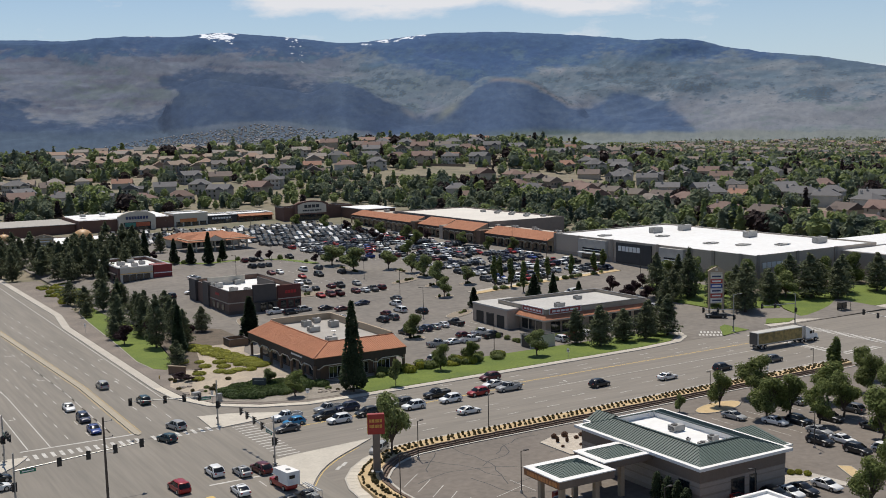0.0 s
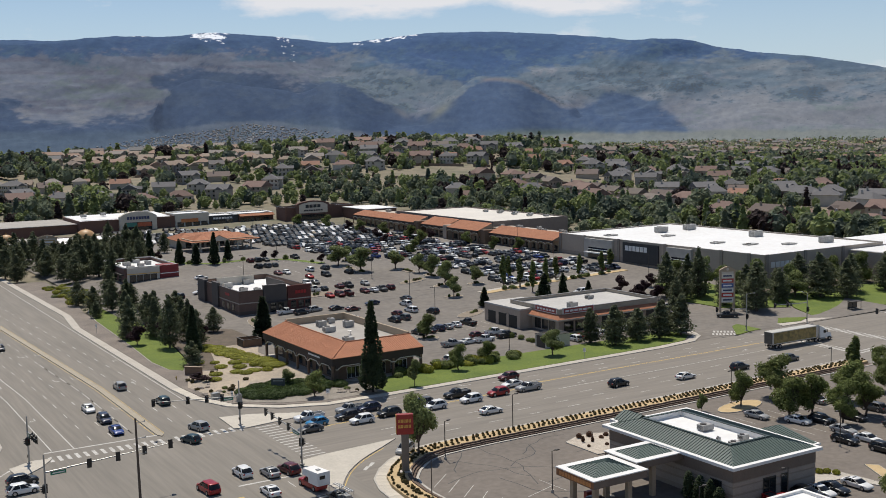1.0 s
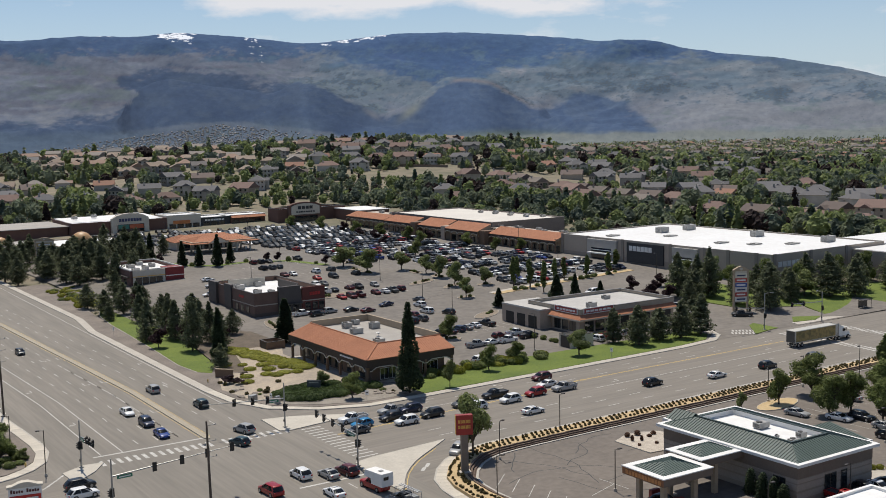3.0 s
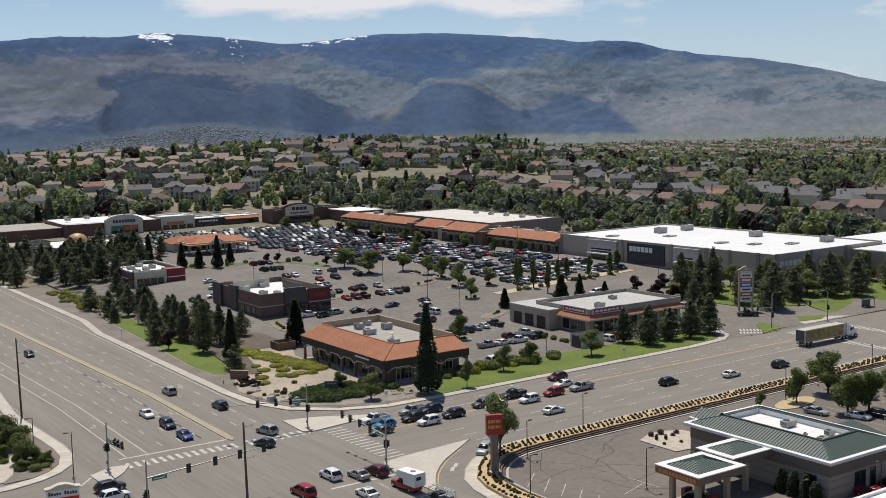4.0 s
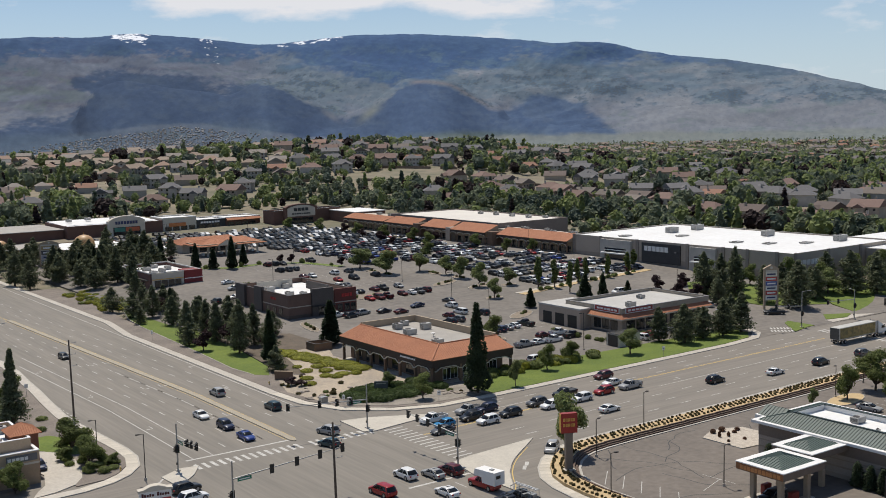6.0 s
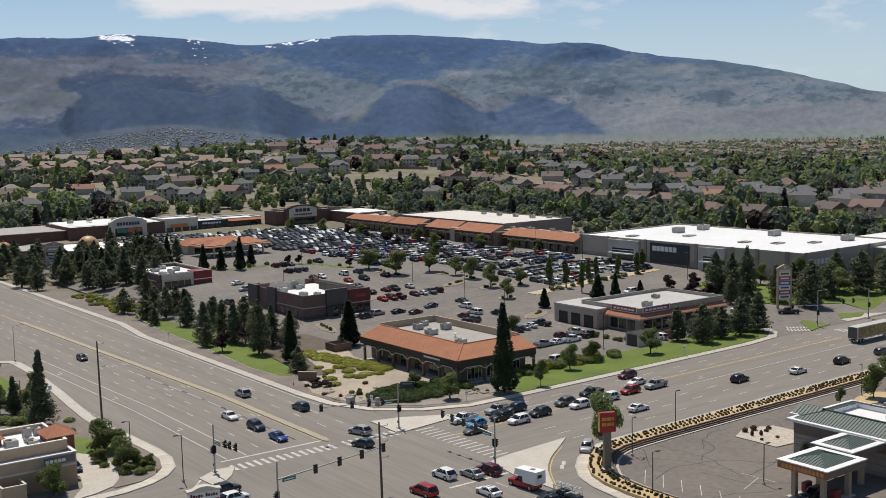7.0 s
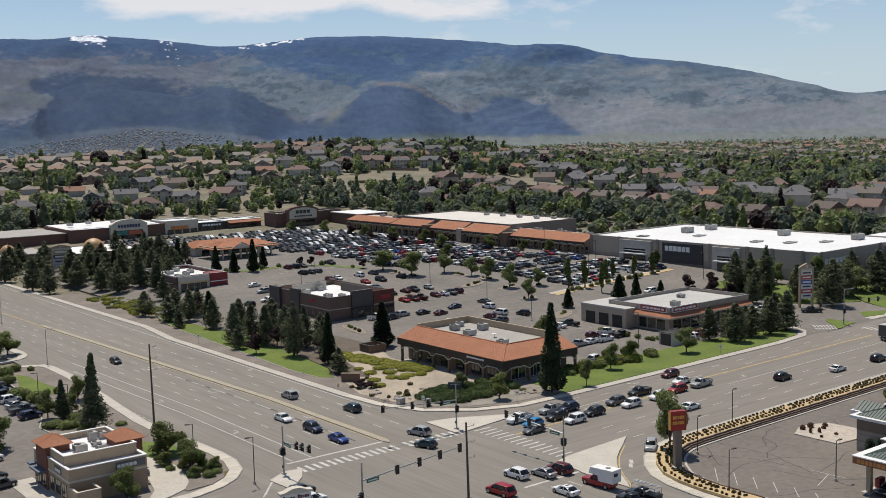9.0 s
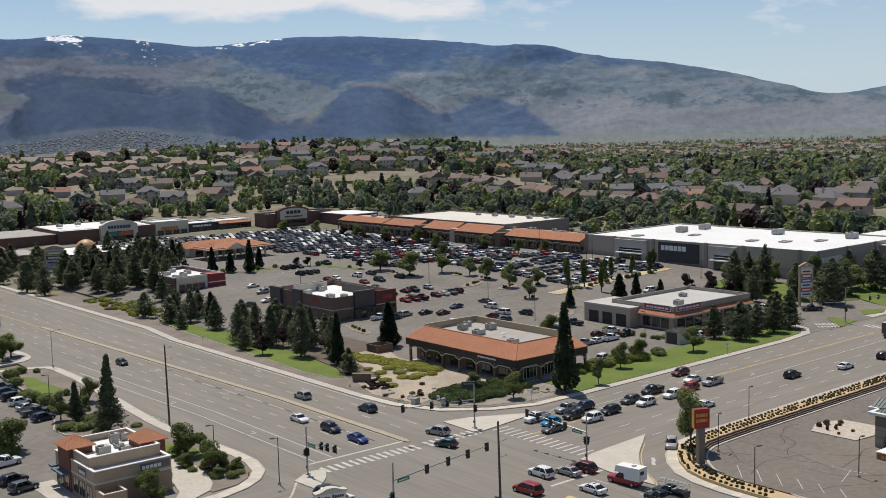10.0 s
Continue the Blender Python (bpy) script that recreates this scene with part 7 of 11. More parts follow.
def plant(kind, x, y, h=None, w=None, z=None, group="", label=""):
    name, lab, cat, models = kind
    trunk, crown, h0, r0 = models[plant_rnd.randrange(len(models))]
    h = h or h0
    s = h / h0
    sw = (w / 2) / r0 if w else s
    if name == "pine_tree":
        sw *= 1.14
    if z is None:
        z = (lot_z(x, y) if x > 78 and y > 198 else 0.0) + 0.12
    grp = group or name.replace("_", " ") + "s"
    if cat == "shrub":
        ob = tagged(new(name, crown), label or lab, cat, grp)
        ob.matrix_basis = pose(x, y, z, 0, 0, plant_rnd.uniform(0, 360)) @ Matrix.Diagonal((sw, sw, s, 1))
        return ob
    ob = thing(name, (x, y, z), plant_rnd.uniform(0, 360), label or lab, cat, grp)
    for nm, me in (("trunk", trunk), ("crown", crown)):
        p = new(nm, me)
        p.parent = ob
        p.scale = (sw, sw, s)
    return ob


for x, y, h, w in ((95.8, 197.8, 18.6, 5.2), (98.6, 262.6, 11.4, 5.4)):
    plant(CONIFER, x, y, h, w, label="very tall dense dark conifer by the tiled-roof office" if h > 15 else "")
for x, y, h, w in ((118.3, 426.8, 11.2, 4.2), (123, 404.6, 9.5, 3.8), (127.9, 400, 7.6, 3.8), (133.2, 395.2, 12, 4.2), (81.6, 325.7, 9.4, 3.6), (77.4, 254.2, 12.4, 3.7), (169.9, 268.9, 5.7, 3.3),
                   (91, 421, 11.5, 4.0), (100.9, 443.3, 9.5, 4.0), (141, 402, 8.0, 3.4), (88.4, 430, 9, 4)):
    plant(CONIFER, x, y, h, w)
plant(SPRUCE, 13.9, 235.2, 13.8, 6.6), plant(SPRUCE, 12.5, 247.7, 7.4, 4.8)
for x, y, h, w in ((73.6, 294.3, 9.8, 6.6), (77.9, 285.5, 9.9, 6.6), (76.1, 268.2, 12.7, 6.8), (92.6, 282.8, 6.4, 6), (75.3, 338.5, 7, 6.8), (73.9, 353.3, 7.2, 7), (79.3, 334.2, 9, 6), (82, 308.1, 8.4, 6.4), (80.5, 298, 9.0, 6), (83.5, 275, 10, 6),
                   (81, 262, 9.5, 5.5), (74, 244, 5.5, 5), (86, 290, 8.5, 6), (87, 318, 7.0, 5.5), (72.5, 326, 5, 4),
                   (66.5, 470, 11, 9), (66.9, 438, 11.6, 9), (68.8, 425.4, 9.6, 8), (84, 450, 8, 7), (92.6, 402, 12, 8), (94, 391, 10.8, 7), (88, 372, 8.0, 6), (89, 447, 8, 7), (97, 455, 7.5, 7), (104, 418, 9, 7), (108, 432, 10, 7), (78, 462, 12, 9), (112, 448, 7.5, 7), (120, 455, 9, 7), (85, 480, 11, 9), (98, 470, 7, 7),
                   (62, 500, 12, 10), (56, 520, 13, 10), (70, 520, 12, 10), (44, 560, 12, 11), (30, 580, 13, 12), (20, 545, 11, 11), (58, 548, 12, 11), (82, 500, 10, 8), (26, 520, 10, 9), (10, 520, 10, 9), (14, 480, 9, 8)):
    plant(PINE, x, y, h, w)
for x, y, h, w in ((70.5, 286, 6, 5), (88, 300, 9, 7), (79, 318, 8, 6.5), (84, 330, 8, 6), (86, 342, 7.5, 6), (82, 349, 7, 6), (96, 412, 10, 8), (80, 436, 12, 9), (92, 432, 10, 8), (105, 405, 8, 6), (74, 452, 11, 9), (110, 460, 7.5, 7), (60, 480, 11, 9), (75, 490, 11, 9), (90, 466, 7, 7), (130, 446, 8, 6), (118, 436, 8, 6)):
    plant(PINE, x, y, h, w)
for x, y in ((88.5, 438.3), (86.9, 418.9), (88.5, 407.6), (104.7, 445.2), (111.1, 451.0), (117.8, 456.9), (118.0, 444.2), (104.6, 470.0), (101.0, 473.5), (119.0, 492), (90.2, 459.4), (80.0, 428), (103.5, 480), (93.0, 476.5), (111.3, 416.3), (82, 410), (95, 424), (99, 434), (107, 424), (84, 400)):
    plant(PINE, x, y, min(plant_rnd.uniform(8.5, 12.5), 7.4 if y > 440 and 84 < x < 114 else 20), plant_rnd.uniform(6.5, 9.0), label="dense dark green pine in a grove beside the avenue")
for x, y in ((83.4, 312.7), (78.2, 289.6), (83.7, 338), (70.5, 277)):
    plant(PLUM, x, y, plant_rnd.uniform(4.5, 5.5), plant_rnd.uniform(4.6, 5.6))
for x, y, h, w in ((250.3, 224.4, 8.5, 8.5), (237.9, 248.7, 11, 7.0), (230.9, 255.3, 9.5, 8.0), (243, 240, 7, 6)):
    plant(FRESH if x > 235 else BROAD, x, y, h, w)
for x, y in ((229, 263), (233, 259), (226, 250), (223, 246), (236, 236), (216, 246), (219, 255), (231, 244)):
    plant(PLUM, x, y, plant_rnd.uniform(3.8, 5.0), plant_rnd.uniform(4.4, 5.8))
for x, y, h, w in ((221.7, 240.9, 9, 7.2), (221.6, 248, 13, 8), (232.3, 251, 11, 6.8), (228.7, 242, 14.2, 7.2), (226.5, 217.2, 12.9, 9.8), (230, 222, 10, 8.2), (256.6, 220.3, 12.4, 10.4), (263, 216, 10.8, 9), (226.1, 228.9, 10.8, 7), (272, 222, 11, 9), (283, 218, 11, 9), (295, 222, 10, 9), (244, 226, 9, 7), (214, 236, 8, 6)):
    plant(PINE, x, y, h, w, z=0.3 + lot_z(x, y) * 0.6)
for x, y, h, w in ((168.6, 363.1, 7.6, 9.4), (169, 345.9, 8.8, 10), (181.3, 343.1, 6.8, 6.6), (184.2, 331.2, 6.8, 6), (183.4, 321.5, 7.8, 6.4), (178.8, 305.1, 8.3, 6), (170.9, 287.3, 6.4, 5.2), (188, 301.2, 6, 5.4), (176, 371, 6, 5), (205, 372, 6, 6), (226, 402, 6.5, 6), (234, 425, 6.5, 6.5), (232, 446, 6.5, 6.5), (231, 468, 6.5, 6), (229, 500, 7, 6), (238, 385, 6, 5.5), (236, 362, 6, 5), (222, 520, 6.5, 6), (241, 352, 6, 5), (246, 250, 7, 5.5)):
    plant(FRESH if x < 190 else BROAD, x, y, h, w)
for x, y, h, w in ((192, 291.4, 10, 2.6), (196.1, 287.9, 9.2, 2.9), (194.6, 279, 9.8, 2.5), (221.7, 290, 7.8, 2.3), (207.5, 289.5, 8, 2.3), (213.5, 292, 7.5, 2.4), (232, 291, 7.5, 2.6), (240, 296, 7, 3), (200, 300, 8, 2.6)):
    plant(SLIM, x, y, h, w)
for x, y, h, w in ((190.9, 268.1, 7.5, 4.8), (196.9, 266.6, 7.3, 3.2), (203, 262, 5, 3)):
    plant(CONIFER, x, y, h, w)
for x, y, h, w in ((105.2, 197.2, 5.9, 3), (146.4, 204.8, 6.2, 6), (83.4, 212.5, 4.0, 3.5)):
    plant(FRESH, x, y, h, w)
for x, y, h, w in ((120.6, 204.7, 6, 4.6), (130.3, 208, 5, 4.8), (134, 241, 6.4, 5.6), (84.5, 201, 5.4, 4.8)):
    plant(BROAD, x, y, h, w)
for x, y, h, w in ((162.6, 211, 8.0, 6.2), (165.4, 205.0, 9.4, 7.4), (173.4, 206.2, 7.6, 6.8), (179.2, 204.8, 8.8, 6.8), (187, 205.4, 9.8, 7.6), (184.4, 209.6, 8.2, 6.4), (169.4, 210.6, 6.8, 5.4), (176.4, 210.4, 6.6, 5.4), (190.2, 211.6, 8.4, 6.2)):
    plant(PINE, x, y, h, w, z=0.15)
plant(FRESH, 81.2, 154.2, 10.4, 6.4, z=0.6, label="light green tree beside the red bank sign")
for x, y, h, w in ((146.5, 146.7, 7.2, 5), (157.5, 147.8, 8.5, 8.8), (147.4, 135.9, 7.9, 7.2), (151.6, 134.6, 8.2, 6.6), (152.0, 128.2, 8, 6.4), (159.6, 129.4, 8.4, 6.4), (152.6, 115.8, 9.2, 8), (125.2, 96.6, 7.2, 6.9), (166, 138, 8, 7), (140, 104, 8, 6.5), (171, 128, 8.5, 7), (163, 118, 8.5, 7), (178, 138, 8, 6.5), (186, 146, 7, 6), (172, 112, 8, 7)):
    plant(BROAD, x, y, h, w, z=0.1)
for x, y, h, w in ((241, 222, 9, 7.5), (252, 228, 9.5, 8), (262, 233, 10, 8), (271, 230, 8.5, 8), (279, 234, 9, 7.5), (288, 231, 10, 8.5), (246, 236, 10.5, 7), (238, 232, 9, 7)):
    plant(PINE if int(x) % 3 else FULL, x, y, h, w, z=0.3 + 0.05 * (y - 204))
plant(SLIM, 174.9, 143.9, 10.5, 3.6, z=0.1)
plant(FRESH, 138.2, 148.5, 3.6, 2.2, z=0.05), plant(FRESH, 96, 101.5, 3.4, 2.0, z=0.05)
for x, y, h, w in ((17.6, 211.2, 6.0, 6.8), (17.4, 200.8, 5.2, 5.8), (14.8, 205.4, 2.4, 3.4), (19.6, 205.0, 2.2, 3.2), (16.0, 196.6, 1.8, 2.8), (20.6, 198.2, 2.0, 2.6), (20.1, 260.6, 5.6, 4.6), (-4.4, 234.5, 6.6, 8.2), (10.4, 250.2, 6.0, 4.0), (3.6, 193.6, 5.0, 5.0), (24, 322, 6, 6.6), (15.5, 251, 4.0, 3.2), (20.5, 317.3, 6, 6), (4.5, 324, 6, 7), (-8, 300, 6, 7)):
    plant((FULL if y < 215 or x < 0 else BROAD) if x != 10.4 else FRESH, x, y, h, w, z=0.1)
for x, y in ((230, 478), (226, 455), (220, 430), (214, 412), (237, 412), (243, 440), (79, 281.5), (84, 268), (207, 244), (211, 249), (205, 252), (216, 262)):
    plant(PLUM, x, y, plant_rnd.uniform(4.2, 5.6), plant_rnd.uniform(4.4, 5.6))

# shrubs on the corner slope
for k in range(46):
    t = k / 45
    plant(JUNIPER, 83.5 + 6.5 * t + plant_rnd.uniform(-1.0, 1.0), 259.5 - 27.5 * t + plant_rnd.uniform(-2, 2) + (4 if k % 3 == 0 else 0), plant_rnd.uniform(0.6, 0.95), plant_rnd.uniform(3.6, 5.4), 0.12)
for x, y in ((79.5, 231.5), (81, 229.5), (83.5, 231), (86, 229.5), (85.5, 236), (82.8, 241), (79, 244), (78.5, 238.5), (82, 236), (73, 227), (76, 246), (75, 232), (87.5, 240), (85, 246)):
    plant(JUNIPER, x, y, plant_rnd.uniform(0.5, 0.8), plant_rnd.uniform(2.2, 3.6), 0.15)
for k in range(70):
    plant(HEDGE, plant_rnd.uniform(74, 93), plant_rnd.uniform(205, 214.5), plant_rnd.uniform(0.8, 1.2), plant_rnd.uniform(3.0, 4.4), 0.15)
for k in range(26):
    x = plant_rnd.uniform(66.5, 96)
    y = max(196.8, 216 - 0.62 * (x - 66)) + plant_rnd.uniform(0.5, 7)
    plant(BUSH if k % 3 else TUFT, x, y, plant_rnd.uniform(0.4, 0.8), plant_rnd.uniform(0.7, 1.5), 0.16)
for k in range(9):
    plant(TUFT, plant_rnd.uniform(67, 80), plant_rnd.uniform(217, 238), plant_rnd.uniform(0.4, 0.9), plant_rnd.uniform(0.6, 1.3), 0.15)
for k in range(40):
    plant(JUNIPER if k % 3 == 0 else BUSH, plant_rnd.uniform(106, 140), plant_rnd.uniform(206.5, 212), plant_rnd.uniform(0.9, 1.7), plant_rnd.uniform(2.0, 3.4), 0.15)
for k in range(16):
    plant(BUSH, 152 + k * 2.4 if k < 10 else plant_rnd.uniform(150.5, 152.5), 220.0 + plant_rnd.uniform(-0.5, 0.5) if k < 10 else 222 + (k - 10) * 3.2, plant_rnd.uniform(0.8, 1.3), plant_rnd.uniform(1.5, 2.2), 0.1)
for k in range(60):
    plant(JUNIPER if k % 3 else BUSH, plant_rnd.uniform(72, 83), plant_rnd.uniform(356, 402), plant_rnd.uniform(0.7, 1.2), plant_rnd.uniform(2.0, 3.6), 0.15)
for x, y, h, w in ((16, 297.1, 2.0, 4), (11.4, 271.5, 2.2, 5), (13.3, 265.4, 2.2, 4.5), (19.1, 300.0, 1.6, 3), (18.9, 270, 1.4, 1.6), (18, 260.7, 1.8, 3), (14, 244.4, 1.6, 3.4), (9, 242.7, 1.3, 4.4), (10.8, 240.6, 1.3, 4), (12.6, 258, 1.8, 4), (15.5, 256, 1.6, 3.6), (14.0, 288, 1.8, 3.6), (22.2, 298, 1.0, 1.8)):
    plant(BUSH, x, y, h, w, 0.14)
for k in range(14):
    plant(BUSH, plant_rnd.uniform(10.5, 20.5), plant_rnd.uniform(224, 262), plant_rnd.uniform(0.7, 1.5), plant_rnd.uniform(1.4, 2.8), 0.14)
for k in range(12):
    plant(BUSH, plant_rnd.uniform(13.5, 20), plant_rnd.uniform(194, 206), plant_rnd.uniform(0.6, 1.2), plant_rnd.uniform(1.2, 2.2), 0.14)
for y, h in ((109.6, 3.0), (111.4, 3.6), (113.4, 3.7), (115.6, 3.8), (129.6, 3.4), (131.4, 3.0)):
    plant(UPRIGHT, 103.4, y, h, 2.0, 0.05, label="dark upright shrub against the bank wall")

# rows of small shrubs along the planted strip: the nearest are things, the far end one joined mass
strip = [p for p in refine(se_line, 0.98) if p[0] < 214 and p[1] > 131]
tufts = []
for r, d in enumerate((2.45, 3.4, 4.35)):
    for i, (x, y) in enumerate(offset_line(strip, d)):
        if plant_rnd.random() < 0.94:
            tufts.append((x + plant_rnd.uniform(-0.15, 0.15) + (0.5 if r == 1 else 0), y + plant_rnd.uniform(-0.18, 0.18)))
tufts.sort(key=lambda p: p[0])
far_tufts = Geo()
for k, (x, y) in enumerate(tufts):
    if k < 250:
        plant(TUFT, x, y, plant_rnd.uniform(0.26, 0.42), plant_rnd.uniform(0.38, 0.60), 0.61)
    else:
        w, h = plant_rnd.uniform(0.22, 0.32), plant_rnd.uniform(0.3, 0.46)
        far_tufts.loft([[(x + w * q * (0.8 + 0.4 * plant_rnd.random()) * cos(i * pi / 3), y + w * q * (0.8 + 0.4 * plant_rnd.random()) * sin(i * pi / 3), 0.60 + h * v) for i in range(6)] for q, v in ((0.7, 0), (1.1, 0.35), (0.8, 0.8), (0.2, 1.0))])
solid("shrub_rows", far_tufts, SHRUB, "rows of small dark shrubs along the tan strip", "shrubs", kind="stuff")

# ---------------------------------------------------------------- vehicles
PALETTE = {"white": (0.74, 0.74, 0.73), "silver": (0.34, 0.34, 0.335), "grey": (0.085, 0.086, 0.088), "black": (0.016, 0.017, 0.019), "red": (0.30, 0.014, 0.014), "maroon": (0.10, 0.012, 0.014),
           "blue": (0.02, 0.05, 0.22), "bright blue": (0.02, 0.20, 0.42), "teal": (0.02, 0.05, 0.06), "tan": (0.30, 0.25, 0.18), "dark blue": (0.018, 0.025, 0.06)}


def paint(color):
    m = mat("car_paint_" + color.replace(" ", "_"), PALETTE[color], tuple(c * 0.93 for c in PALETTE[color]), 0.32, metal=0.05, scale=1.2, spec=0.45)
    m.node_tree.nodes["Principled BSDF"].inputs["Coat Weight"].default_value = 0.25
    return m


def mixed_paint():
    """Car paint whose colour is drawn for each car."""
    m = mat("car_paint_mixed", (0.5, 0.5, 0.5), rough=0.42, metal=0.0, scale=1.2, spec=0.3)
    n, l = m.node_tree.nodes, m.node_tree.links
    oi = n.new("ShaderNodeObjectInfo")
    r = n.new("ShaderNodeValToRGB")
    r.color_ramp.interpolation = "CONSTANT"
    e = r.color_ramp.elements
    shares = (("white", 0.0), ("black", 0.25), ("grey", 0.47), ("silver", 0.64), ("red", 0.75), ("dark blue", 0.83), ("maroon", 0.89), ("blue", 0.93), ("tan", 0.97))
    while len(e) < len(shares):
        e.new(0.5)
    for k, (c, p) in enumerate(shares):
        e[k].position, e[k].color = p, (*PALETTE[c], 1)
    l.new(oi.outputs["Random"], r.inputs["Fac"])
    l.new(r.outputs["Color"], n["Principled BSDF"].inputs["Base Color"])
    return m


MIXED = mixed_paint()
LAMP = mat("headlamp_lens", (0.70, 0.70, 0.68), rough=0.15, scale=1)
TAIL = mat("tail_lamp_lens", (0.35, 0.01, 0.01), rough=0.2, scale=1)
RIM = mat("alloy_rim", (0.42, 0.42, 0.43), rough=0.35, metal=0.7, scale=1)
CARGLASS = mat("car_glass", (0.010, 0.011, 0.012), rough=0.12, scale=1, spec=0.4)

# length, width, height; hood end, windscreen top, roof end, rear base (from the nose); shoulder heights: nose, hood, tail
SHAPES = {"sedan": (4.75, 1.84, 1.45, 1.22, 2.15, 3.35, 4.32, 0.66, 0.92, 1.00), "suv": (4.70, 1.92, 1.70, 1.12, 1.95, 3.95, 4.58, 0.82, 1.05, 1.08), "hatch": (4.2, 1.78, 1.51, 0.98, 1.85, 3.45, 4.08, 0.72, 0.95, 0.99),
          "van": (5.1, 2.0, 1.76, 0.92, 1.95, 4.55, 5.0, 0.82, 1.02, 1.05), "pickup": (5.7, 1.98, 1.84, 1.42, 2.15, 3.30, 3.62, 0.95, 1.14, 1.12)}


def soften(me, deg=38):
    me.polygons.foreach_set("use_smooth", [True] * len(me.polygons))
    me.set_sharp_from_angle(angle=radians(deg))
    return me


def car_meshes(kind):
    """Body, glass and wheel meshes; the nose points to +x, the origin on the ground."""
    L, W, H, hood, ws, roof, rear, zn, zh, zt = SHAPES[kind]
    hw = W / 2
    X = lambda s: L / 2 - s
    body = Geo()
    st = [(0.0, 0.62, zn - 0.22, 0.46), (0.05, 0.78, zn - 0.10, 0.34), (0.16, 0.90, zn + 0.02, 0.27), (0.45, 0.97, zn + 0.5 * (zh - zn), 0.22), (0.75 * hood, 0.995, zh - 0.05, 0.22), (hood + 0.1, 1.0, zh, 0.22), ((hood + rear) / 2, 1.0, (zh + zt) / 2, 0.22),
          (rear - 0.15, 1.0, zt, 0.22), (L - 0.30, 0.965, zt - 0.02, 0.25), (L - 0.10, 0.90, zt - 0.08, 0.32), (L - 0.02, 0.80, zt - 0.20, 0.42), (L, 0.70, zt - 0.32, 0.50)]
    rings = []
    for s, k, z, lo in st:
        w, hgt = hw * k, z - lo
        half = [(0.86, 0.0), (0.97, 0.12 * hgt), (1.0, 0.45 * hgt), (0.985, 0.70 * hgt), (0.94, 0.90 * hgt), (0.82, 0.985 * hgt), (0.45, hgt + 0.015)]
        rings.append([(X(s), -w * q, lo + v) for q, v in half] + [(X(s), w * q, lo + v) for q, v in reversed(half)])
    body.loft(rings)

    def ring(xf, xr, w, zf, zr, c=0.2, bow=0.10):
        """A rounded outline, front and rear bowed outwards."""
        cw = c * w
        return [(xf + bow, 0, zf), (xf + 0.6 * bow, w * 0.6, zf), (xf - 0.05, w - cw * 0.35, zf), (xf - 0.35, w, zf), ((xf + xr) / 2, w * 1.01, (zf + zr) / 2), (xr + 0.3, w, zr), (xr + 0.05, w - cw * 0.35, zr), (xr - 0.6 * bow, w * 0.6, zr), (xr - bow, 0, zr),
                (xr - 0.6 * bow, -w * 0.6, zr), (xr + 0.05, -w + cw * 0.35, zr), (xr + 0.3, -w, zr), ((xf + xr) / 2, -w * 1.01, (zf + zr) / 2), (xf - 0.35, -w, zf), (xf - 0.05, -w + cw * 0.35, zf), (xf + 0.6 * bow, -w * 0.6, zf)]
    b, t = hw * 0.90, hw * 0.74
    mid = lambda a, c, k: a + (c - a) * k
    lower = ring(X(hood + 0.02), X(rear - 0.02), b, zh - 0.05, zt - 0.05)
    middle = ring(X(mid(hood, ws, 0.55)), X(mid(rear, roof, 0.50)), mid(b, t, 0.42), mid(zh, H - 0.1, 0.55), mid(zt, H - 0.1, 0.55))
    upper = ring(X(ws), X(roof), t, H - 0.10, H - 0.10)
    glass = Geo().loft([lower, middle, upper])
    top = ring(X(ws + 0.12), X(roof - 0.12), t * 0.90, H - 0.025, H - 0.025)
    crown = ring(X(ws + 0.45), X(roof - 0.45), t * 0.55, H + 0.01, H + 0.01)
    body.loft([ring(X(ws - 0.04), X(roof + 0.04), t * 1.02, H - 0.12, H - 0.12), ring(X(ws), X(roof), t * 1.01, H - 0.075, H - 0.075), top, crown])
    for q in (-1, 1):
        for a, c, m, r in ((lower[3], upper[3], middle[3], 0.045), (lower[5], upper[5], middle[5], 0.07 if kind in ("sedan", "pickup") else 0.11), (lower[4], upper[4], middle[4], 0.045)):
            for p0, p1 in ((a, m), (m, c)):
                body.tube((p0[0], q * abs(p0[1]), p0[2]), (p1[0], q * abs(p1[1]), p1[2]), r, n=5)
        body.loft([[(X(hood + 0.52), q * (hw + d), zh + v) for d, v in ((-0.04, 0.0), (0.16, 0.0), (0.16, 0.14), (-0.02, 0.14))], [(X(hood + 0.36), q * (hw + d), zh + v) for d, v in ((-0.04, 0.0), (0.14, 0.02), (0.14, 0.12), (-0.02, 0.12))]])
    if kind == "pickup":
        body.box(X(L - 0.12), -hw * 0.92, zt - 0.02, X(rear + 0.02), -hw * 0.80, zt + 0.10), body.box(X(L - 0.12), hw * 0.80, zt - 0.02, X(rear + 0.02), hw * 0.92, zt + 0.10)
        body.box(X(L - 0.02), -hw * 0.92, zt - 0.1, X(L - 0.12), hw * 0.92, zt + 0.10)
    r = 0.35 if kind in ("sedan", "hatch") else 0.40
    wheel = Geo().tube((0, -0.12, 0), (0, 0.12, 0), r, n=14)
    rim = Geo().tube((0, -0.135, 0), (0, 0.135, 0), r * 0.62, n=10)
    wheels = [(X(0.88), q * (hw - 0.09), r) for q in (-1, 1)] + [(X(L - 0.98), q * (hw - 0.09), r) for q in (-1, 1)]
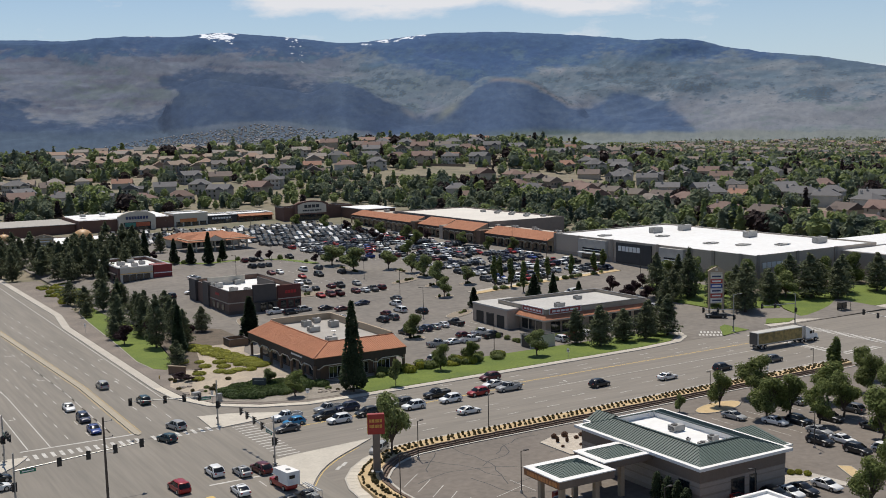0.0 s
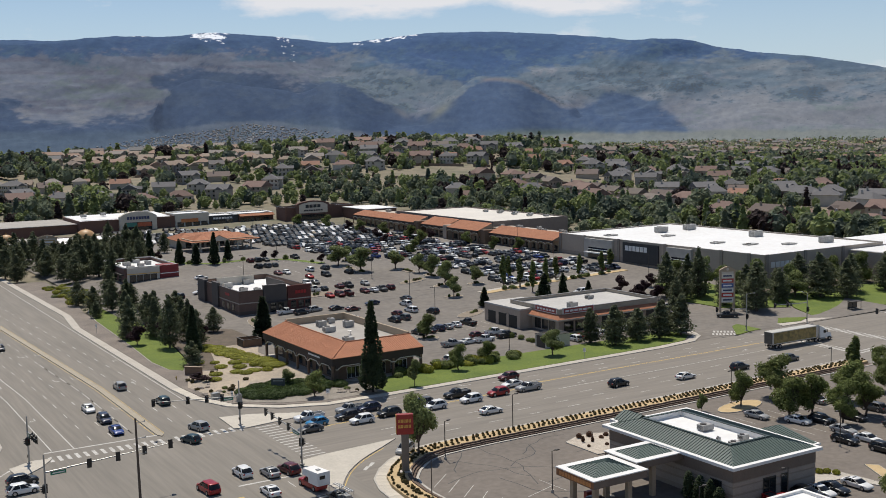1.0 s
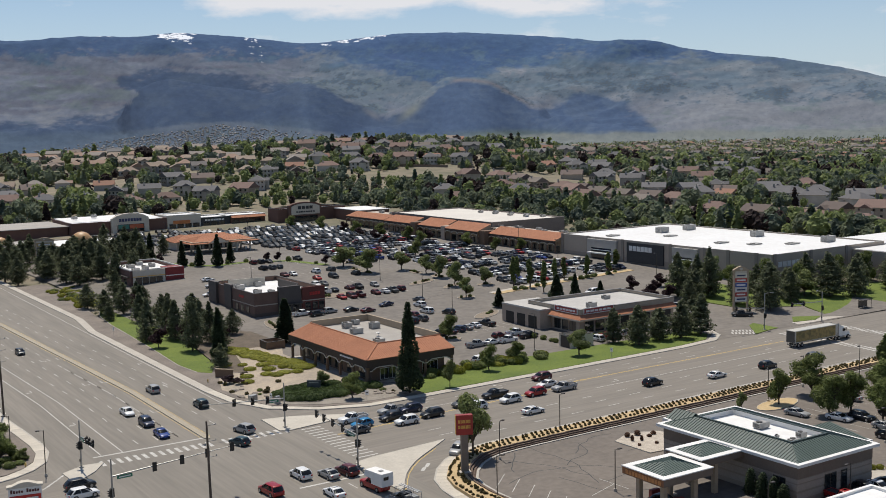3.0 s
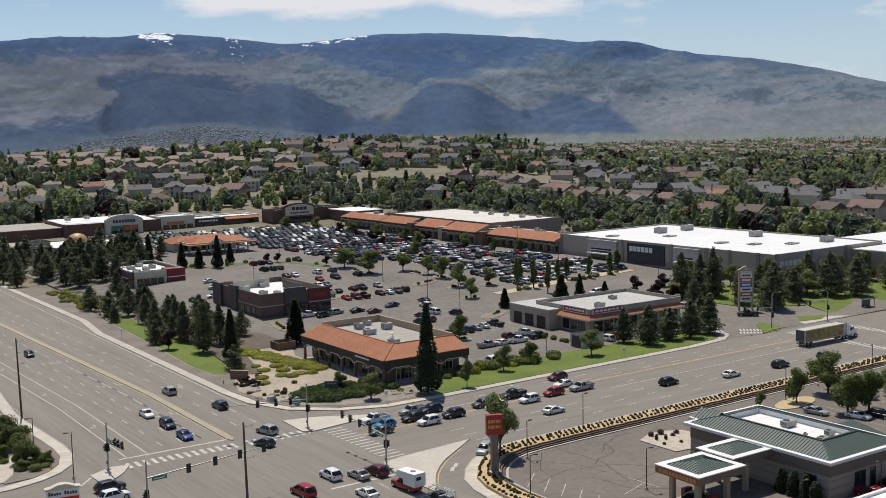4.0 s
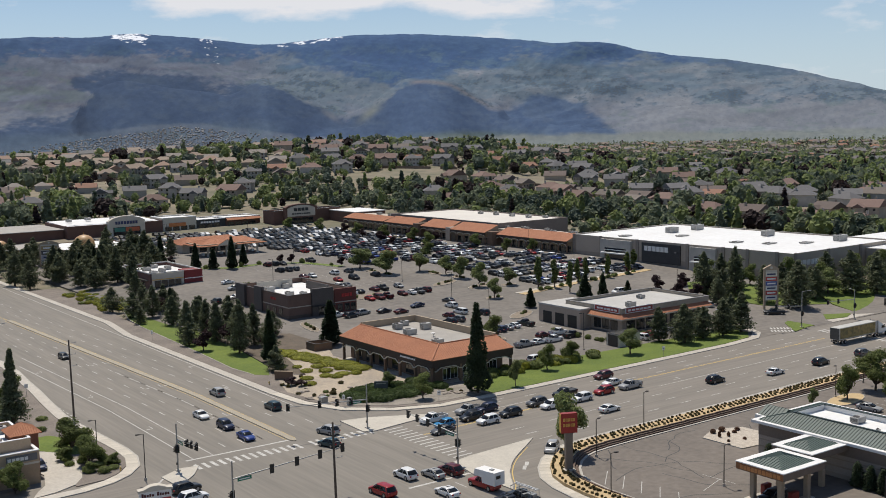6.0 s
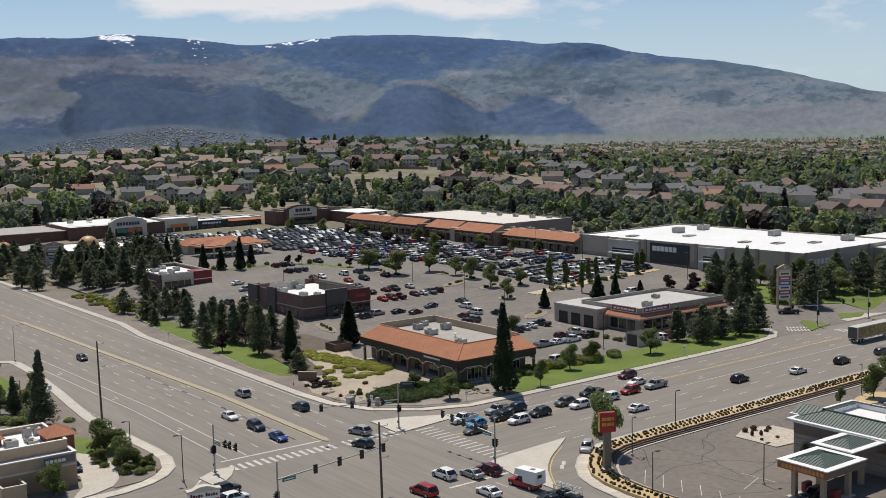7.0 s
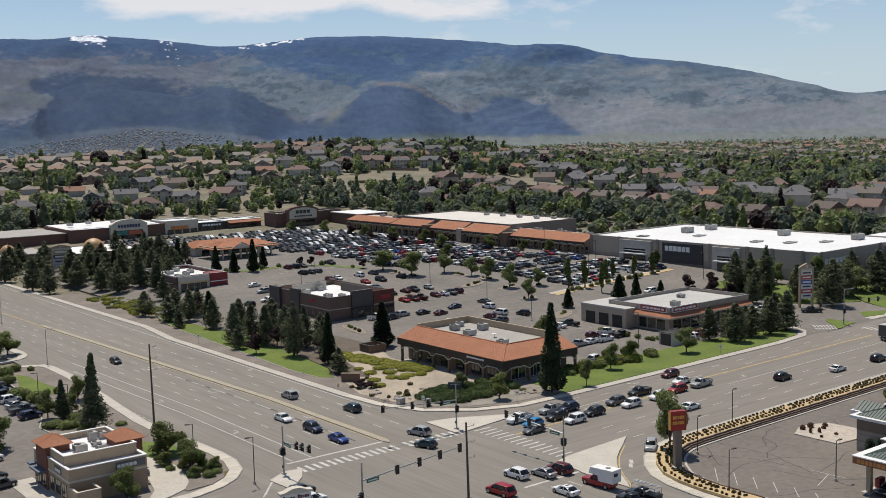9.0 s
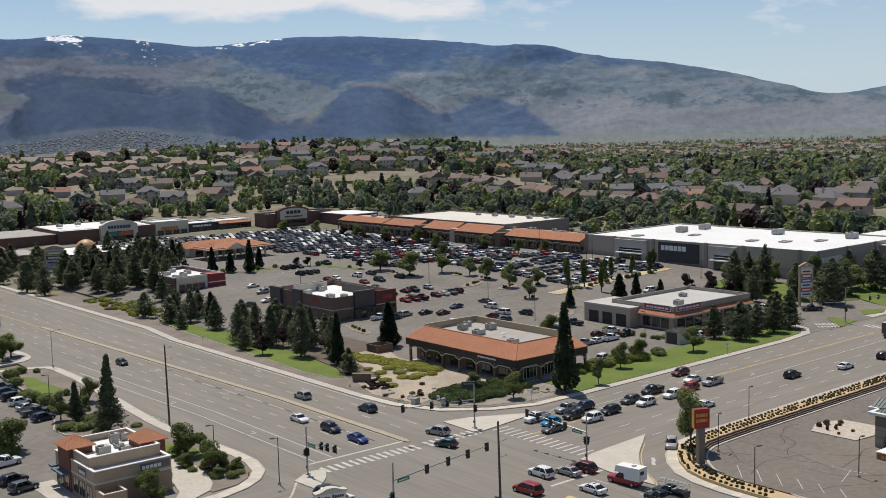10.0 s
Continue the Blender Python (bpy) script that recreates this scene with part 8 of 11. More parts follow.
    return dict(body=body, glass=soften(glass.mesh("window_glass", CARGLASS), 50), wheel=wheel.mesh("wheel", RUBBER), rim=rim.mesh("rim", RIM), wheels=wheels,
                head=Geo().box(-0.10, -0.17, -0.07, 0.06, 0.17, 0.07, 0.03).mesh("headlight", LAMP), tail=Geo().box(-0.05, -0.14, -0.11, 0.06, 0.14, 0.11, 0.03).mesh("tail_light", TAIL),
                at_head=(X(0.12), hw * 0.64, zn - 0.10), at_tail=(X(L - 0.05), hw * 0.70, zt - 0.24), bed=Geo().box(X(L - 0.14), -hw * 0.78, zt, X(rear + 0.05), hw * 0.78, zt + 0.030).mesh("truck_bed", CHARCOAL))


KIT = {k: car_meshes(k) for k in SHAPES}
BODIES = {}
NAMES = {"sedan": "sedan", "suv": "sport_utility_vehicle", "hatch": "hatchback", "van": "minivan", "pickup": "pickup_truck"}
WORDS = {"sedan": "four-door sedan", "suv": "sport utility vehicle", "hatch": "compact hatchback", "van": "minivan", "pickup": "pickup truck"}


def car(kind, x, y, heading, color=None, z=0.0, detail=True, where="on the road", group=""):
    """heading: degrees, 0 to +x."""
    k = KIT[kind]
    key = (kind, color)
    if key not in BODIES:
        BODIES[key] = soften(k["body"].mesh("body", paint(color) if color else MIXED))
    if color:
        label = f"{color} {WORDS[kind]} {where}"
    else:
        label = f"{WORDS[kind]} standing {where}"
    ob = thing(NAMES[kind], (x, y, z), heading, label, "car" if kind != "pickup" else "truck", group or ("cars on the road" if color and "road" in where else "parked cars"))
    part("body", BODIES[key], None, ob)
    part("window_glass", k["glass"], None, ob)
    if kind == "pickup":
        part("truck_bed", k["bed"], None, ob)
    for p in k["wheels"]:
        w = part("wheel", k["wheel"], None, ob, at=p)
        if detail:
            part("rim", k["rim"], None, w)
    if detail:
        for q in (-1, 1):
            hx, hy, hz = k["at_head"]
            part("headlight", k["head"], None, ob, at=(hx, q * hy, hz))
            tx, ty, tz = k["at_tail"]
            part("tail_light", k["tail"], None, ob, at=(tx, q * ty, tz))
    return ob


N, E_, S_, W_ = 90, 0, 270, 180
for kind, x, y, hd, c in (
        # waiting and moving on the avenue
        ("sedan", 43.9, 217.0, S_, "white"), ("suv", 44.4, 207.0, S_, "dark blue"), ("sedan", 44.2, 198.0, S_, "blue"), ("hatch", 40.5, 292, S_, "black"), ("suv", 54.0, 232, N, "silver"), ("suv", 57.6, 214, N, "teal"),
        ("suv", 57.2, 191.6, 105, "silver"), ("hatch", 53.4, 184.6, 110, "teal"),
        ("suv", 60.6, 159.0, 97, "maroon"), ("suv", 54.0, 161.8, 92, "white"), ("sedan", 57.6, 159.4, 92, "silver"), ("van", 47.0, 157.4, 95, "red"), ("sedan", 54.2, 151.0, N, "white"), ("pickup", 58.0, 141.0, N, "black"),
        # the queue on the cross street
        ("pickup", 76.2, 185.8, 181, "white"), ("hatch", 76.0, 181.9, 181, "bright blue"), ("sedan", 73.2, 178.6, 181, "grey"), ("pickup", 85.0, 186.6, 182, "silver"), ("suv", 82.4, 182.4, 181, "black"), ("suv", 88.4, 185.4, 182, "dark blue"),
        ("suv", 83.4, 178.5, 181, "white"), ("suv", 89.8, 179.9, 181, "black"), ("suv", 98.6, 182.6, 182, "grey"), ("suv", 99.4, 179.3, 182, "white"), ("suv", 124.4, 191.0, 182, "maroon"), ("sedan", 121.4, 185.4, 182, "white"), ("pickup", 122.3, 180.9, 182, "silver"),
        ("suv", 115.0, 181.0, 182, "red"), ("suv", 107.8, 179.7, 182, "white"), ("pickup", 107.6, 184.6, 182, "black"),
        # going the other way
        ("sedan", 106.2, 170.4, 2, "white"), ("suv", 139.2, 173.0, 2, "black"), ("sedan", 154.6, 169.8, 2, "white"), ("suv", 169.8, 169.3, 2, "black"), ("suv", 185, 169.0, 2, "grey"), ("suv", 80.8, 157.9, 218, "silver")):
    car(kind, x, y, hd, c)
for kind, x, y, hd, c in (("sedan", 143.0, 139.6, 278, "silver"), ("sedan", 146.2, 133.0, 280, "white"), ("suv", 149.6, 130.8, 275, "black"), ("sedan", 147.7, 124.6, 272, "silver"), ("suv", 142.9, 120.4, 274, "black"), ("sedan", 146.6, 118.8, 272, "white"), ("suv", 143.7, 113.6, 272, "black"), ("suv", 147.2, 111.0, 272, "white"), ("suv", 155.8, 129.0, 275, "black"),
                          ("sedan", 126.0, 104.8, 272, "white"), ("sedan", 121.8, 105.4, 272, "black"), ("sedan", 119.2, 105.6, 270, "white"), ("suv", 116.6, 105.8, 270, "black"), ("pickup", 111.0, 105.4, 270, "red"), ("suv", 88.9, 119.6, 180, "black"),
                          ("sedan", 160, 141, 95, "silver"), ("suv", 164, 131, 95, "grey"), ("sedan", 157, 121, 272, "black"), ("pickup", 170, 120, 272, "white")):
    car(kind, x, y, hd, c, 0.03, where="in the bank lot")
for kind, x, y, hd, c in (("pickup", 118.6, 294.6, 5, "white"), ("suv", 121.9, 291.5, 5, "black"), ("suv", 126.8, 293.0, 5, "silver"), ("sedan", 132.9, 291.2, 5, "black"), ("sedan", 136.3, 287.2, 5, "maroon"), ("sedan", 144.9, 291.6, 185, "dark blue"), ("sedan", 129.6, 275.2, 185, "white"), ("van", 149.0, 275.4, 95, "white"), ("hatch", 143.2, 273.4, 95, "maroon"), ("suv", 138.2, 265.8, 95, "black"), ("suv", 142.0, 267.0, 95, "grey"),
                          ("suv", 134.9, 246.9, 95, "black"), ("sedan", 138.4, 247.2, 95, "black"), ("suv", 141.6, 248.0, 95, "dark blue"), ("sedan", 144.8, 249.0, 95, "silver"), ("sedan", 148.0, 250.0, 95, "white"), ("pickup", 152.2, 250.0, 95, "black"), ("pickup", 133.6, 228.4, 5, "silver"), ("sedan", 138.6, 228.6, 5, "white"), ("suv", 124.4, 213.4, 10, "white"), ("hatch", 145.0, 234.6, 5, "maroon"), ("pickup", 150.3, 234.6, 5, "white"), ("pickup", 143.0, 228.2, 5, "white"), ("pickup", 150.5, 229.5, 5, "black"),
                          ("suv", 153, 270, 95, "black"), ("sedan", 156.6, 292.0, 95, "grey"), ("suv", 152.4, 284.6, 95, "white"), ("suv", 170.2, 217.4, 90, "white"), ("sedan", 173.4, 217.6, 90, "grey"), ("suv", 180.0, 217.8, 90, "white"), ("sedan", 186.6, 218.0, 90, "black"), ("suv", 161.2, 215.6, 95, "white"), ("pickup", 165.0, 215.8, 95, "red"), ("suv", 114.8, 354, 185, "silver"), ("sedan", 108.8, 340.5, 185, "white"), ("suv", 101.5, 338.5, 95, "black"), ("sedan", 118, 366, 5, "white"), ("van", 205, 268, 185, "white"), ("suv", 209, 236, 95, "silver"), ("suv", 206, 227, 100, "white"), ("pickup", 214, 216, 140, "black")):
    car(kind, x, y, hd, c, lot_z(x, y) + 0.045, where="in the shopping-centre lot")
for k in range(9):
    car(("suv", "sedan", "pickup", "suv", "van")[k % 5], 10.6 - 0.33 * k, 297 - 5.5 * k, 10, ("white", "grey", "black", "silver", "dark blue")[(k * 3) % 5], 0.025, where="in the far lot")
for kind, x, y, c in (("pickup", -7.4, 227.5, "white"), ("suv", -9.4, 216.8, "black"), ("suv", -9.4, 212.0, "grey"), ("suv", -12, 236.0, "white"), ("sedan", -14, 241, "silver")):
    car(kind, x, y, 12, c, 0.03, where="beside the bank branch")

# rows of parked cars: the first three hundred are things, the rest one joined mass
row_rnd = random.Random(9)
spots = []


def row(x0, x1, y, fill, step=2.85):
    x = x0
    while x < x1:
        if row_rnd.random() < fill:
            spots.append((x + row_rnd.uniform(-0.15, 0.15), y + row_rnd.uniform(-0.35, 0.35), row_rnd.choice((88, 92, 268, 272)) + row_rnd.uniform(-2, 2)))
        x += step


for y, f in ((296, 0.72), (302, 0.80), (314, 0.86), (319.6, 0.88), (332, 0.85), (337.6, 0.85), (350, 0.7), (355.6, 0.6)):
    row(196, 243, y, f)
for y, f in ((368, 0.72), (373.6, 0.72), (386, 0.82), (391.6, 0.85), (404, 0.9), (409.6, 0.9), (422, 0.94), (427.6, 0.94), (440, 0.95), (445.6, 0.95), (458, 0.95), (463.6, 0.95), (476, 0.95), (481.6, 0.95), (494, 0.95), (499.6, 0.95), (512, 0.9), (517.6, 0.9), (528, 0.8)):
    row(178 if y < 430 else 176 - (y - 430) * 0.12, 240, y, f)
for y, f in ((310, 0.5), (322, 0.30), (334, 0.42), (345, 0.4), (358, 0.4), (376, 0.45), (392, 0.45)):
    row(140, 166, y, f, 3.0)
for y, f in ((480, 0.7), (486, 0.75), (498, 0.8), (504, 0.8), (516, 0.8), (522, 0.8), (534, 0.7), (541, 0.6)):
    row(126, 172, y, f)
spots.sort(key=lambda s: s[1] - 0.4 * s[0])
KINDS = ("sedan", "suv", "suv", "hatch", "pickup", "suv", "sedan", "van")
rest = {}
for i, (x, y, a) in enumerate(spots):
    k = KINDS[row_rnd.randrange(len(KINDS))]
    if i < 290:
        car(k, x, y, a, None, lot_z(x, y) + 0.045, detail=False, where="in a lot row")
    else:
        rest.setdefault(k, []).append(pose(x, y, lot_z(x, y) + 0.045, 0, 0, a))
REST_PAINT = mat("distant_car_paint", (0.5, 0.5, 0.5), rough=0.45, scale=1, spec=0.3)
rn, rl = REST_PAINT.node_tree.nodes, REST_PAINT.node_tree.links
ng, rr = rn.new("ShaderNodeNewGeometry"), rn.new("ShaderNodeValToRGB")
rr.color_ramp.interpolation = "CONSTANT"
for k, (c, p) in enumerate((("white", 0.0), ("black", 0.25), ("grey", 0.48), ("silver", 0.64), ("red", 0.77), ("dark blue", 0.86), ("maroon", 0.92), ("tan", 0.97))):
    e = rr.color_ramp.elements
    if k >= len(e):
        e.new(0.5)
    e[k].position, e[k].color = p, (*PALETTE[c], 1)
rl.new(ng.outputs["Random Per Island"], rr.inputs["Fac"])
rl.new(rr.outputs["Color"], rn["Principled BSDF"].inputs["Base Color"])
far_body, far_glass, far_tyre = Geo(), Geo(), Geo()
for k, ms in rest.items():
    L, W, H, hood, ws, roof, rear, zn, zh, zt = SHAPES[k]
    X = lambda s: L / 2 - s
    hw = W / 2
    shell = [[(X(0), -hw * .85, .35), (X(0), hw * .85, .35), (X(0), hw * .85, zn), (X(0), -hw * .85, zn)], [(X(hood), -hw, .25), (X(hood), hw, .25), (X(hood), hw * .95, zh), (X(hood), -hw * .95, zh)],
             [(X(ws), -hw, .25), (X(ws), hw, .25), (X(ws), hw * .80, H), (X(ws), -hw * .80, H)], [(X(roof), -hw, .25), (X(roof), hw, .25), (X(roof), hw * .80, H), (X(roof), -hw * .80, H)],
             [(X(rear), -hw, .25), (X(rear), hw, .25), (X(rear), hw * .95, zt), (X(rear), -hw * .95, zt)], [(X(L), -hw * .9, .4), (X(L), hw * .9, .4), (X(L), hw * .9, zt - .08), (X(L), -hw * .9, zt - .08)]]
    gl = [[(X(hood + .1), -hw * .965, zh + .06), (X(rear - .1), -hw * .965, zt + .06), (X(rear - .1), hw * .965, zt + .06), (X(hood + .1), hw * .965, zh + .06)],
          [(X(ws - .04), -hw * .83, H - .14), (X(roof + .04), -hw * .83, H - .14), (X(roof + .04), hw * .83, H - .14), (X(ws - .04), hw * .83, H - .14)]]
    for m in ms:
        far_body.loft([[tuple(m @ Vector(p)) for p in r] for r in shell])
        far_glass.loft([[tuple(m @ Vector(p)) for p in r] for r in gl])
        for wx, wy, wz in KIT[k]["wheels"]:
            far_tyre.tube(tuple(m @ Vector((wx, wy - 0.12, wz))), tuple(m @ Vector((wx, wy + 0.12, wz))), 0.34, n=7)
mass = thing("parked_cars", (205, 450, 4.2), 0, "densely parked cars filling the far rows of the lot", "cars", kind="stuff")
for nm, gg, mm in (("bodies", far_body, REST_PAINT), ("glazing", far_glass, CARGLASS), ("tyres", far_tyre, RUBBER)):
    if gg.f:
        tagged(bp(mass, nm, gg, mm), kind="stuff")


# ---------------------------------------------------------------- houses and trees of the suburb
def house_model(seed, w, d, wall_h, wall_c, roof_c, cross=True):
    rnd = random.Random(seed)
    wm = mat("house_wall_%d" % wall_c, ((0.40, 0.34, 0.275), (0.37, 0.345, 0.31), (0.52, 0.475, 0.42), (0.34, 0.33, 0.32))[wall_c], rough=0.9, scale=0.3, vary=0.14)
    rm = mat("house_roof_%d" % roof_c, ((0.150, 0.116, 0.102), (0.142, 0.138, 0.142), (0.185, 0.122, 0.102), (0.172, 0.146, 0.126), (0.26, 0.142, 0.098))[roof_c], rough=0.9, scale=0.3, scale2=3, vary=0.16)
    parts = []
    g = Geo().box(-w / 2, -d / 2, -1.5, w / 2, d / 2, wall_h)
    r = Geo()
    o, rise = 0.6, d * 0.30

    def gable(r, g, x0, y0, x1, y1, z, rise, along_x, hip):
        if along_x:
            m = (y0 + y1) / 2
            i = (y1 - y0) / 2 * 0.9 if hip else 0.0
            a, b = (x0 + i, m, z + rise), (x1 - i, m, z + rise)
            r.add([(x0, y0, z), (x1, y0, z), (x1, y1, z), (x0, y1, z), a, b], [(0, 1, 5, 4), (2, 3, 4, 5), (1, 2, 5), (3, 0, 4), (3, 2, 1, 0)])
        else:
            m = (x0 + x1) / 2
            i = (x1 - x0) / 2 * 0.9 if hip else 0.0
            a, b = (m, y0 + i, z + rise), (m, y1 - i, z + rise)
            r.add([(x0, y0, z), (x1, y0, z), (x1, y1, z), (x0, y1, z), a, b], [(0, 1, 4), (1, 2, 5, 4), (2, 3, 5), (3, 0, 4, 5), (3, 2, 1, 0)])
    gable(r, g, -w / 2 - o, -d / 2 - o, w / 2 + o, d / 2 + o, wall_h, rise, True, seed in (3, 6))
    if cross:
        cx = rnd.uniform(-0.2, 0.2) * w
        g.box(cx - 2.6, -d / 2 - 2.2, -1.5, cx + 2.6, -d / 2, wall_h - 0.4)
        gable(r, g, cx - 3.2, -d / 2 - 2.8, cx + 3.2, 0, wall_h - 0.3, 1.9, False, False)
    win = Geo()
    for k in range(4):
        x = -w / 2 + w * (k + 0.6) / 4.2
        for z in ((1.0,) if wall_h < 4 else (1.0, 3.8)):
            win.box(x - 0.6, -d / 2 - 0.05, z, x + 0.6, -d / 2, z + 1.2)
            win.box(-w / 2 - 0.05, -d / 2 + d * (k + 0.6) / 4.4 - 0.5, z, -w / 2, -d / 2 + d * (k + 0.6) / 4.4 + 0.5, z + 1.2)
    ch = Geo().box(w * 0.2, d * 0.1, wall_h, w * 0.2 + 0.9, d * 0.1 + 0.7, wall_h + rise + 0.9)
    return g.mesh("wall", wm), r.mesh("roof", rm), win.mesh("glazing", GLASS), ch.mesh("chimney", wm), wall_h


HOUSES = [house_model(1, 15, 11, 3.2, 0, 0), house_model(2, 14, 10, 5.6, 1, 1), house_model(3, 16, 11, 3.2, 2, 2), house_model(4, 13, 11, 5.6, 3, 3), house_model(5, 15, 10, 3.2, 0, 3), house_model(6, 14, 11, 5.6, 2, 1), house_model(7, 13, 10, 3.2, 1, 4), house_model(8, 15, 12, 5.6, 0, 2)]
WALLW = ("tan", "grey", "cream", "grey-brown", "tan", "cream", "grey", "tan")
ROOFW = ("brown", "grey", "red-brown", "tan", "tan", "grey", "terracotta", "red-brown")
sub = random.Random(17)
houses = []


def house(x, y, k, turn):
    w, r, win, ch, wh = HOUSES[k]
    ob = thing("house", (x, y, land_z(x, y) + 0.2), turn, f"{'one' if wh < 4 else 'two'}-storey {WALLW[k]} house with {ROOFW[k]} roof among trees", "house", "suburban houses")
    part("wall", w, None, ob)
    rf = part("roof", r, None, ob)
    part("chimney", ch, None, rf)
    tagged(part("glazing", win, None, ob), kind="stuff")
    houses.append((x, y))


far_walls, far_roofs, clay_roofs, far_panes, far_fences = Geo(), Geo(), Geo(), Geo(), Geo()


def far_house(x, y, z, turn, w, d, h, panes=True, tiles=None):
    """One of the many houses farther up: body, hip or gable roof, a cross wing, dark windows on the near side."""
    tiles = tiles or far_roofs
    c, s = cos(radians(turn)), sin(radians(turn))
    P = lambda u, v, q: (x + u * c - v * s, y + u * s + v * c, z + q)

    def block(u0, v0, u1, v1, top, rise, along, hip):
        far_walls.add([P(u0, v0, -2), P(u1, v0, -2), P(u1, v1, -2), P(u0, v1, -2), P(u0, v0, top), P(u1, v0, top), P(u1, v1, top), P(u0, v1, top)], [(0, 1, 5, 4), (1, 2, 6, 5), (2, 3, 7, 6), (3, 0, 4, 7)])
        o = 0.5
        U0, V0, U1, V1 = u0 - o, v0 - o, u1 + o, v1 + o
        if along:
            m, k = (V0 + V1) / 2, (V1 - V0) / 2 * hip
            a, b_ = P(U0 + k, m, top + rise), P(U1 - k, m, top + rise)
            tiles.add([P(U0, V0, top), P(U1, V0, top), P(U1, V1, top), P(U0, V1, top), a, b_], [(0, 1, 5, 4), (2, 3, 4, 5), (1, 2, 5), (3, 0, 4)])
        else:
            m, k = (U0 + U1) / 2, (U1 - U0) / 2 * hip
            a, b_ = P(m, V0 + k, top + rise), P(m, V1 - k, top + rise)
            tiles.add([P(U0, V0, top), P(U1, V0, top), P(U1, V1, top), P(U0, V1, top), a, b_], [(0, 1, 4), (1, 2, 5, 4), (2, 3, 5), (3, 0, 4, 5)])
    block(-w / 2, -d / 2, w / 2, d / 2, h, d * 0.28, True, sub.choice((0.0, 0.0, 0.9)))
    cx = sub.uniform(-0.28, 0.28) * w
    block(cx - 2.8, -d / 2 - 2.0, cx + 2.8, 0.0, h - 0.4, 1.9, False, 0.0)
    if panes:
        for k in range(3):
            u = -w / 2 + w * (k + 0.5) / 3
            for q in ((1.0,) if h < 4 else (1.0, 3.7)):
                v = -d / 2 - (2.08 if abs(u - cx) < 2.2 else 0.08)
                far_panes.add([P(u - 0.7, v, q), P(u + 0.7, v, q), P(u + 0.7, v, q + 1.2), P(u - 0.7, v, q + 1.2)], [(0, 1, 2, 3)])


# streets follow gentle curves round the hill; the nearest three hundred houses are single things
for x in (385, 410, 440):
    for y in range(215, 640, 21):
        if sub.random() < 0.62:
            house(x + sub.uniform(-5, 5), y + sub.uniform(-4, 4), sub.choice((0, 2, 7, 0, 4, 2)), 90 + sub.choice((0, 180)) + sub.uniform(-14, 14))
for x in (475, 510, 550, 590):
    for y in range(200, 480, 24):
        if sub.random() < 0.42:
            house(x + sub.uniform(-8, 8), y + sub.uniform(-8, 8), sub.randrange(8), sub.choice((0, 90)) + sub.uniform(-15, 15))
for rr in (640, 672, 716, 742, 790, 818, 868, 894, 944, 972, 1022, 1052, 1104, 1150, 1200):
    a = 6 + sub.uniform(0, 2)
    while a < 66:
        q = rr + 14 * sin(a * 0.21 + rr * 0.011)
        x, y = q * sin(radians(a)) - 20, q * cos(radians(a)) + 10
        left = (1 - smooth01(24, 28, a)) * smooth01(780, 840, rr)
        if not (x < 345 and y < 616) and not (x < 310 and y < 668) and noise.noise(Vector((x / 80, y / 80, 4.4))) > -0.30 + 0.10 * left + 0.26 * smooth01(39, 43, a) and sub.random() < 0.82:
            turn = -a + sub.choice((0, 0, 180, 180, 90, 30, -30)) + sub.uniform(-9, 9)
            if left < 0.5 and len(houses) < 298:
                house(x, y, sub.choice((1, 3, 5, 1, 5, 0, 6, 2, 7)), turn)
            else:
                houses.append((x, y))
                far_house(x, y, land_z(x, y), turn, sub.uniform(11, 15) if left > 0.5 else sub.uniform(13, 18), sub.uniform(9, 11.5), sub.choice((3.2, 3.2, 5.4)) if left > 0.5 else sub.choice((3.2, 5.4, 5.6)), tiles=clay_roofs if left > 0.5 and sub.random() < 0.75 else None)
        a += math.degrees((17.5 if left > 0.5 else 21.5) / rr) * sub.uniform(0.92, 1.15)
# board fences along the back gardens
for rr in (656, 694, 766, 843, 919, 997, 1078):
    a = 8.0
    while a < 62:
        L = sub.uniform(10, 42)
        if sub.random() < 0.55:
            n = max(1, int(L / 8))
            for k in range(n):
                p = [((rr + 14 * sin(b_ * 0.21 + rr * 0.011)) * sin(radians(b_)) - 20, (rr + 14 * sin(b_ * 0.21 + rr * 0.011)) * cos(radians(b_)) + 10) for b_ in (a + math.degrees(L * k / n / rr), a + math.degrees(L * (k + 1) / n / rr))]
                if p[0][0] < 384 and p[0][1] < 650:
                    continue
                zs = [land_z(*u) for u in p]
                far_fences.add([(p[0][0], p[0][1], zs[0] - 1), (p[1][0], p[1][1], zs[1] - 1), (p[1][0], p[1][1], zs[1] + 1.9), (p[0][0], p[0][1], zs[0] + 1.9),
                                (p[0][0], p[0][1] + 0.15, zs[0] - 1), (p[1][0], p[1][1] + 0.15, zs[1] - 1), (p[1][0], p[1][1] + 0.15, zs[1] + 1.9), (p[0][0], p[0][1] + 0.15, zs[0] + 1.9)], [(0, 1, 2, 3), (3, 2, 6, 7), (5, 4, 7, 6)])
        a += math.degrees(L * sub.uniform(1.1, 1.8) / rr)
# the roofs beyond, too far to tell one from another
for k in range(900):
    a = sub.uniform(7, 66)
    r = 1220 + 1200 * sub.random() ** 1.2
    x, y = r * sin(radians(a)), r * cos(radians(a))
    w, d, h = sub.uniform(11, 17), sub.uniform(9, 12), sub.choice((3.0, 3.2, 5.2))
    far_house(x, y, land_z(x, y), -a + sub.uniform(-40, 40), w, d, h, False)
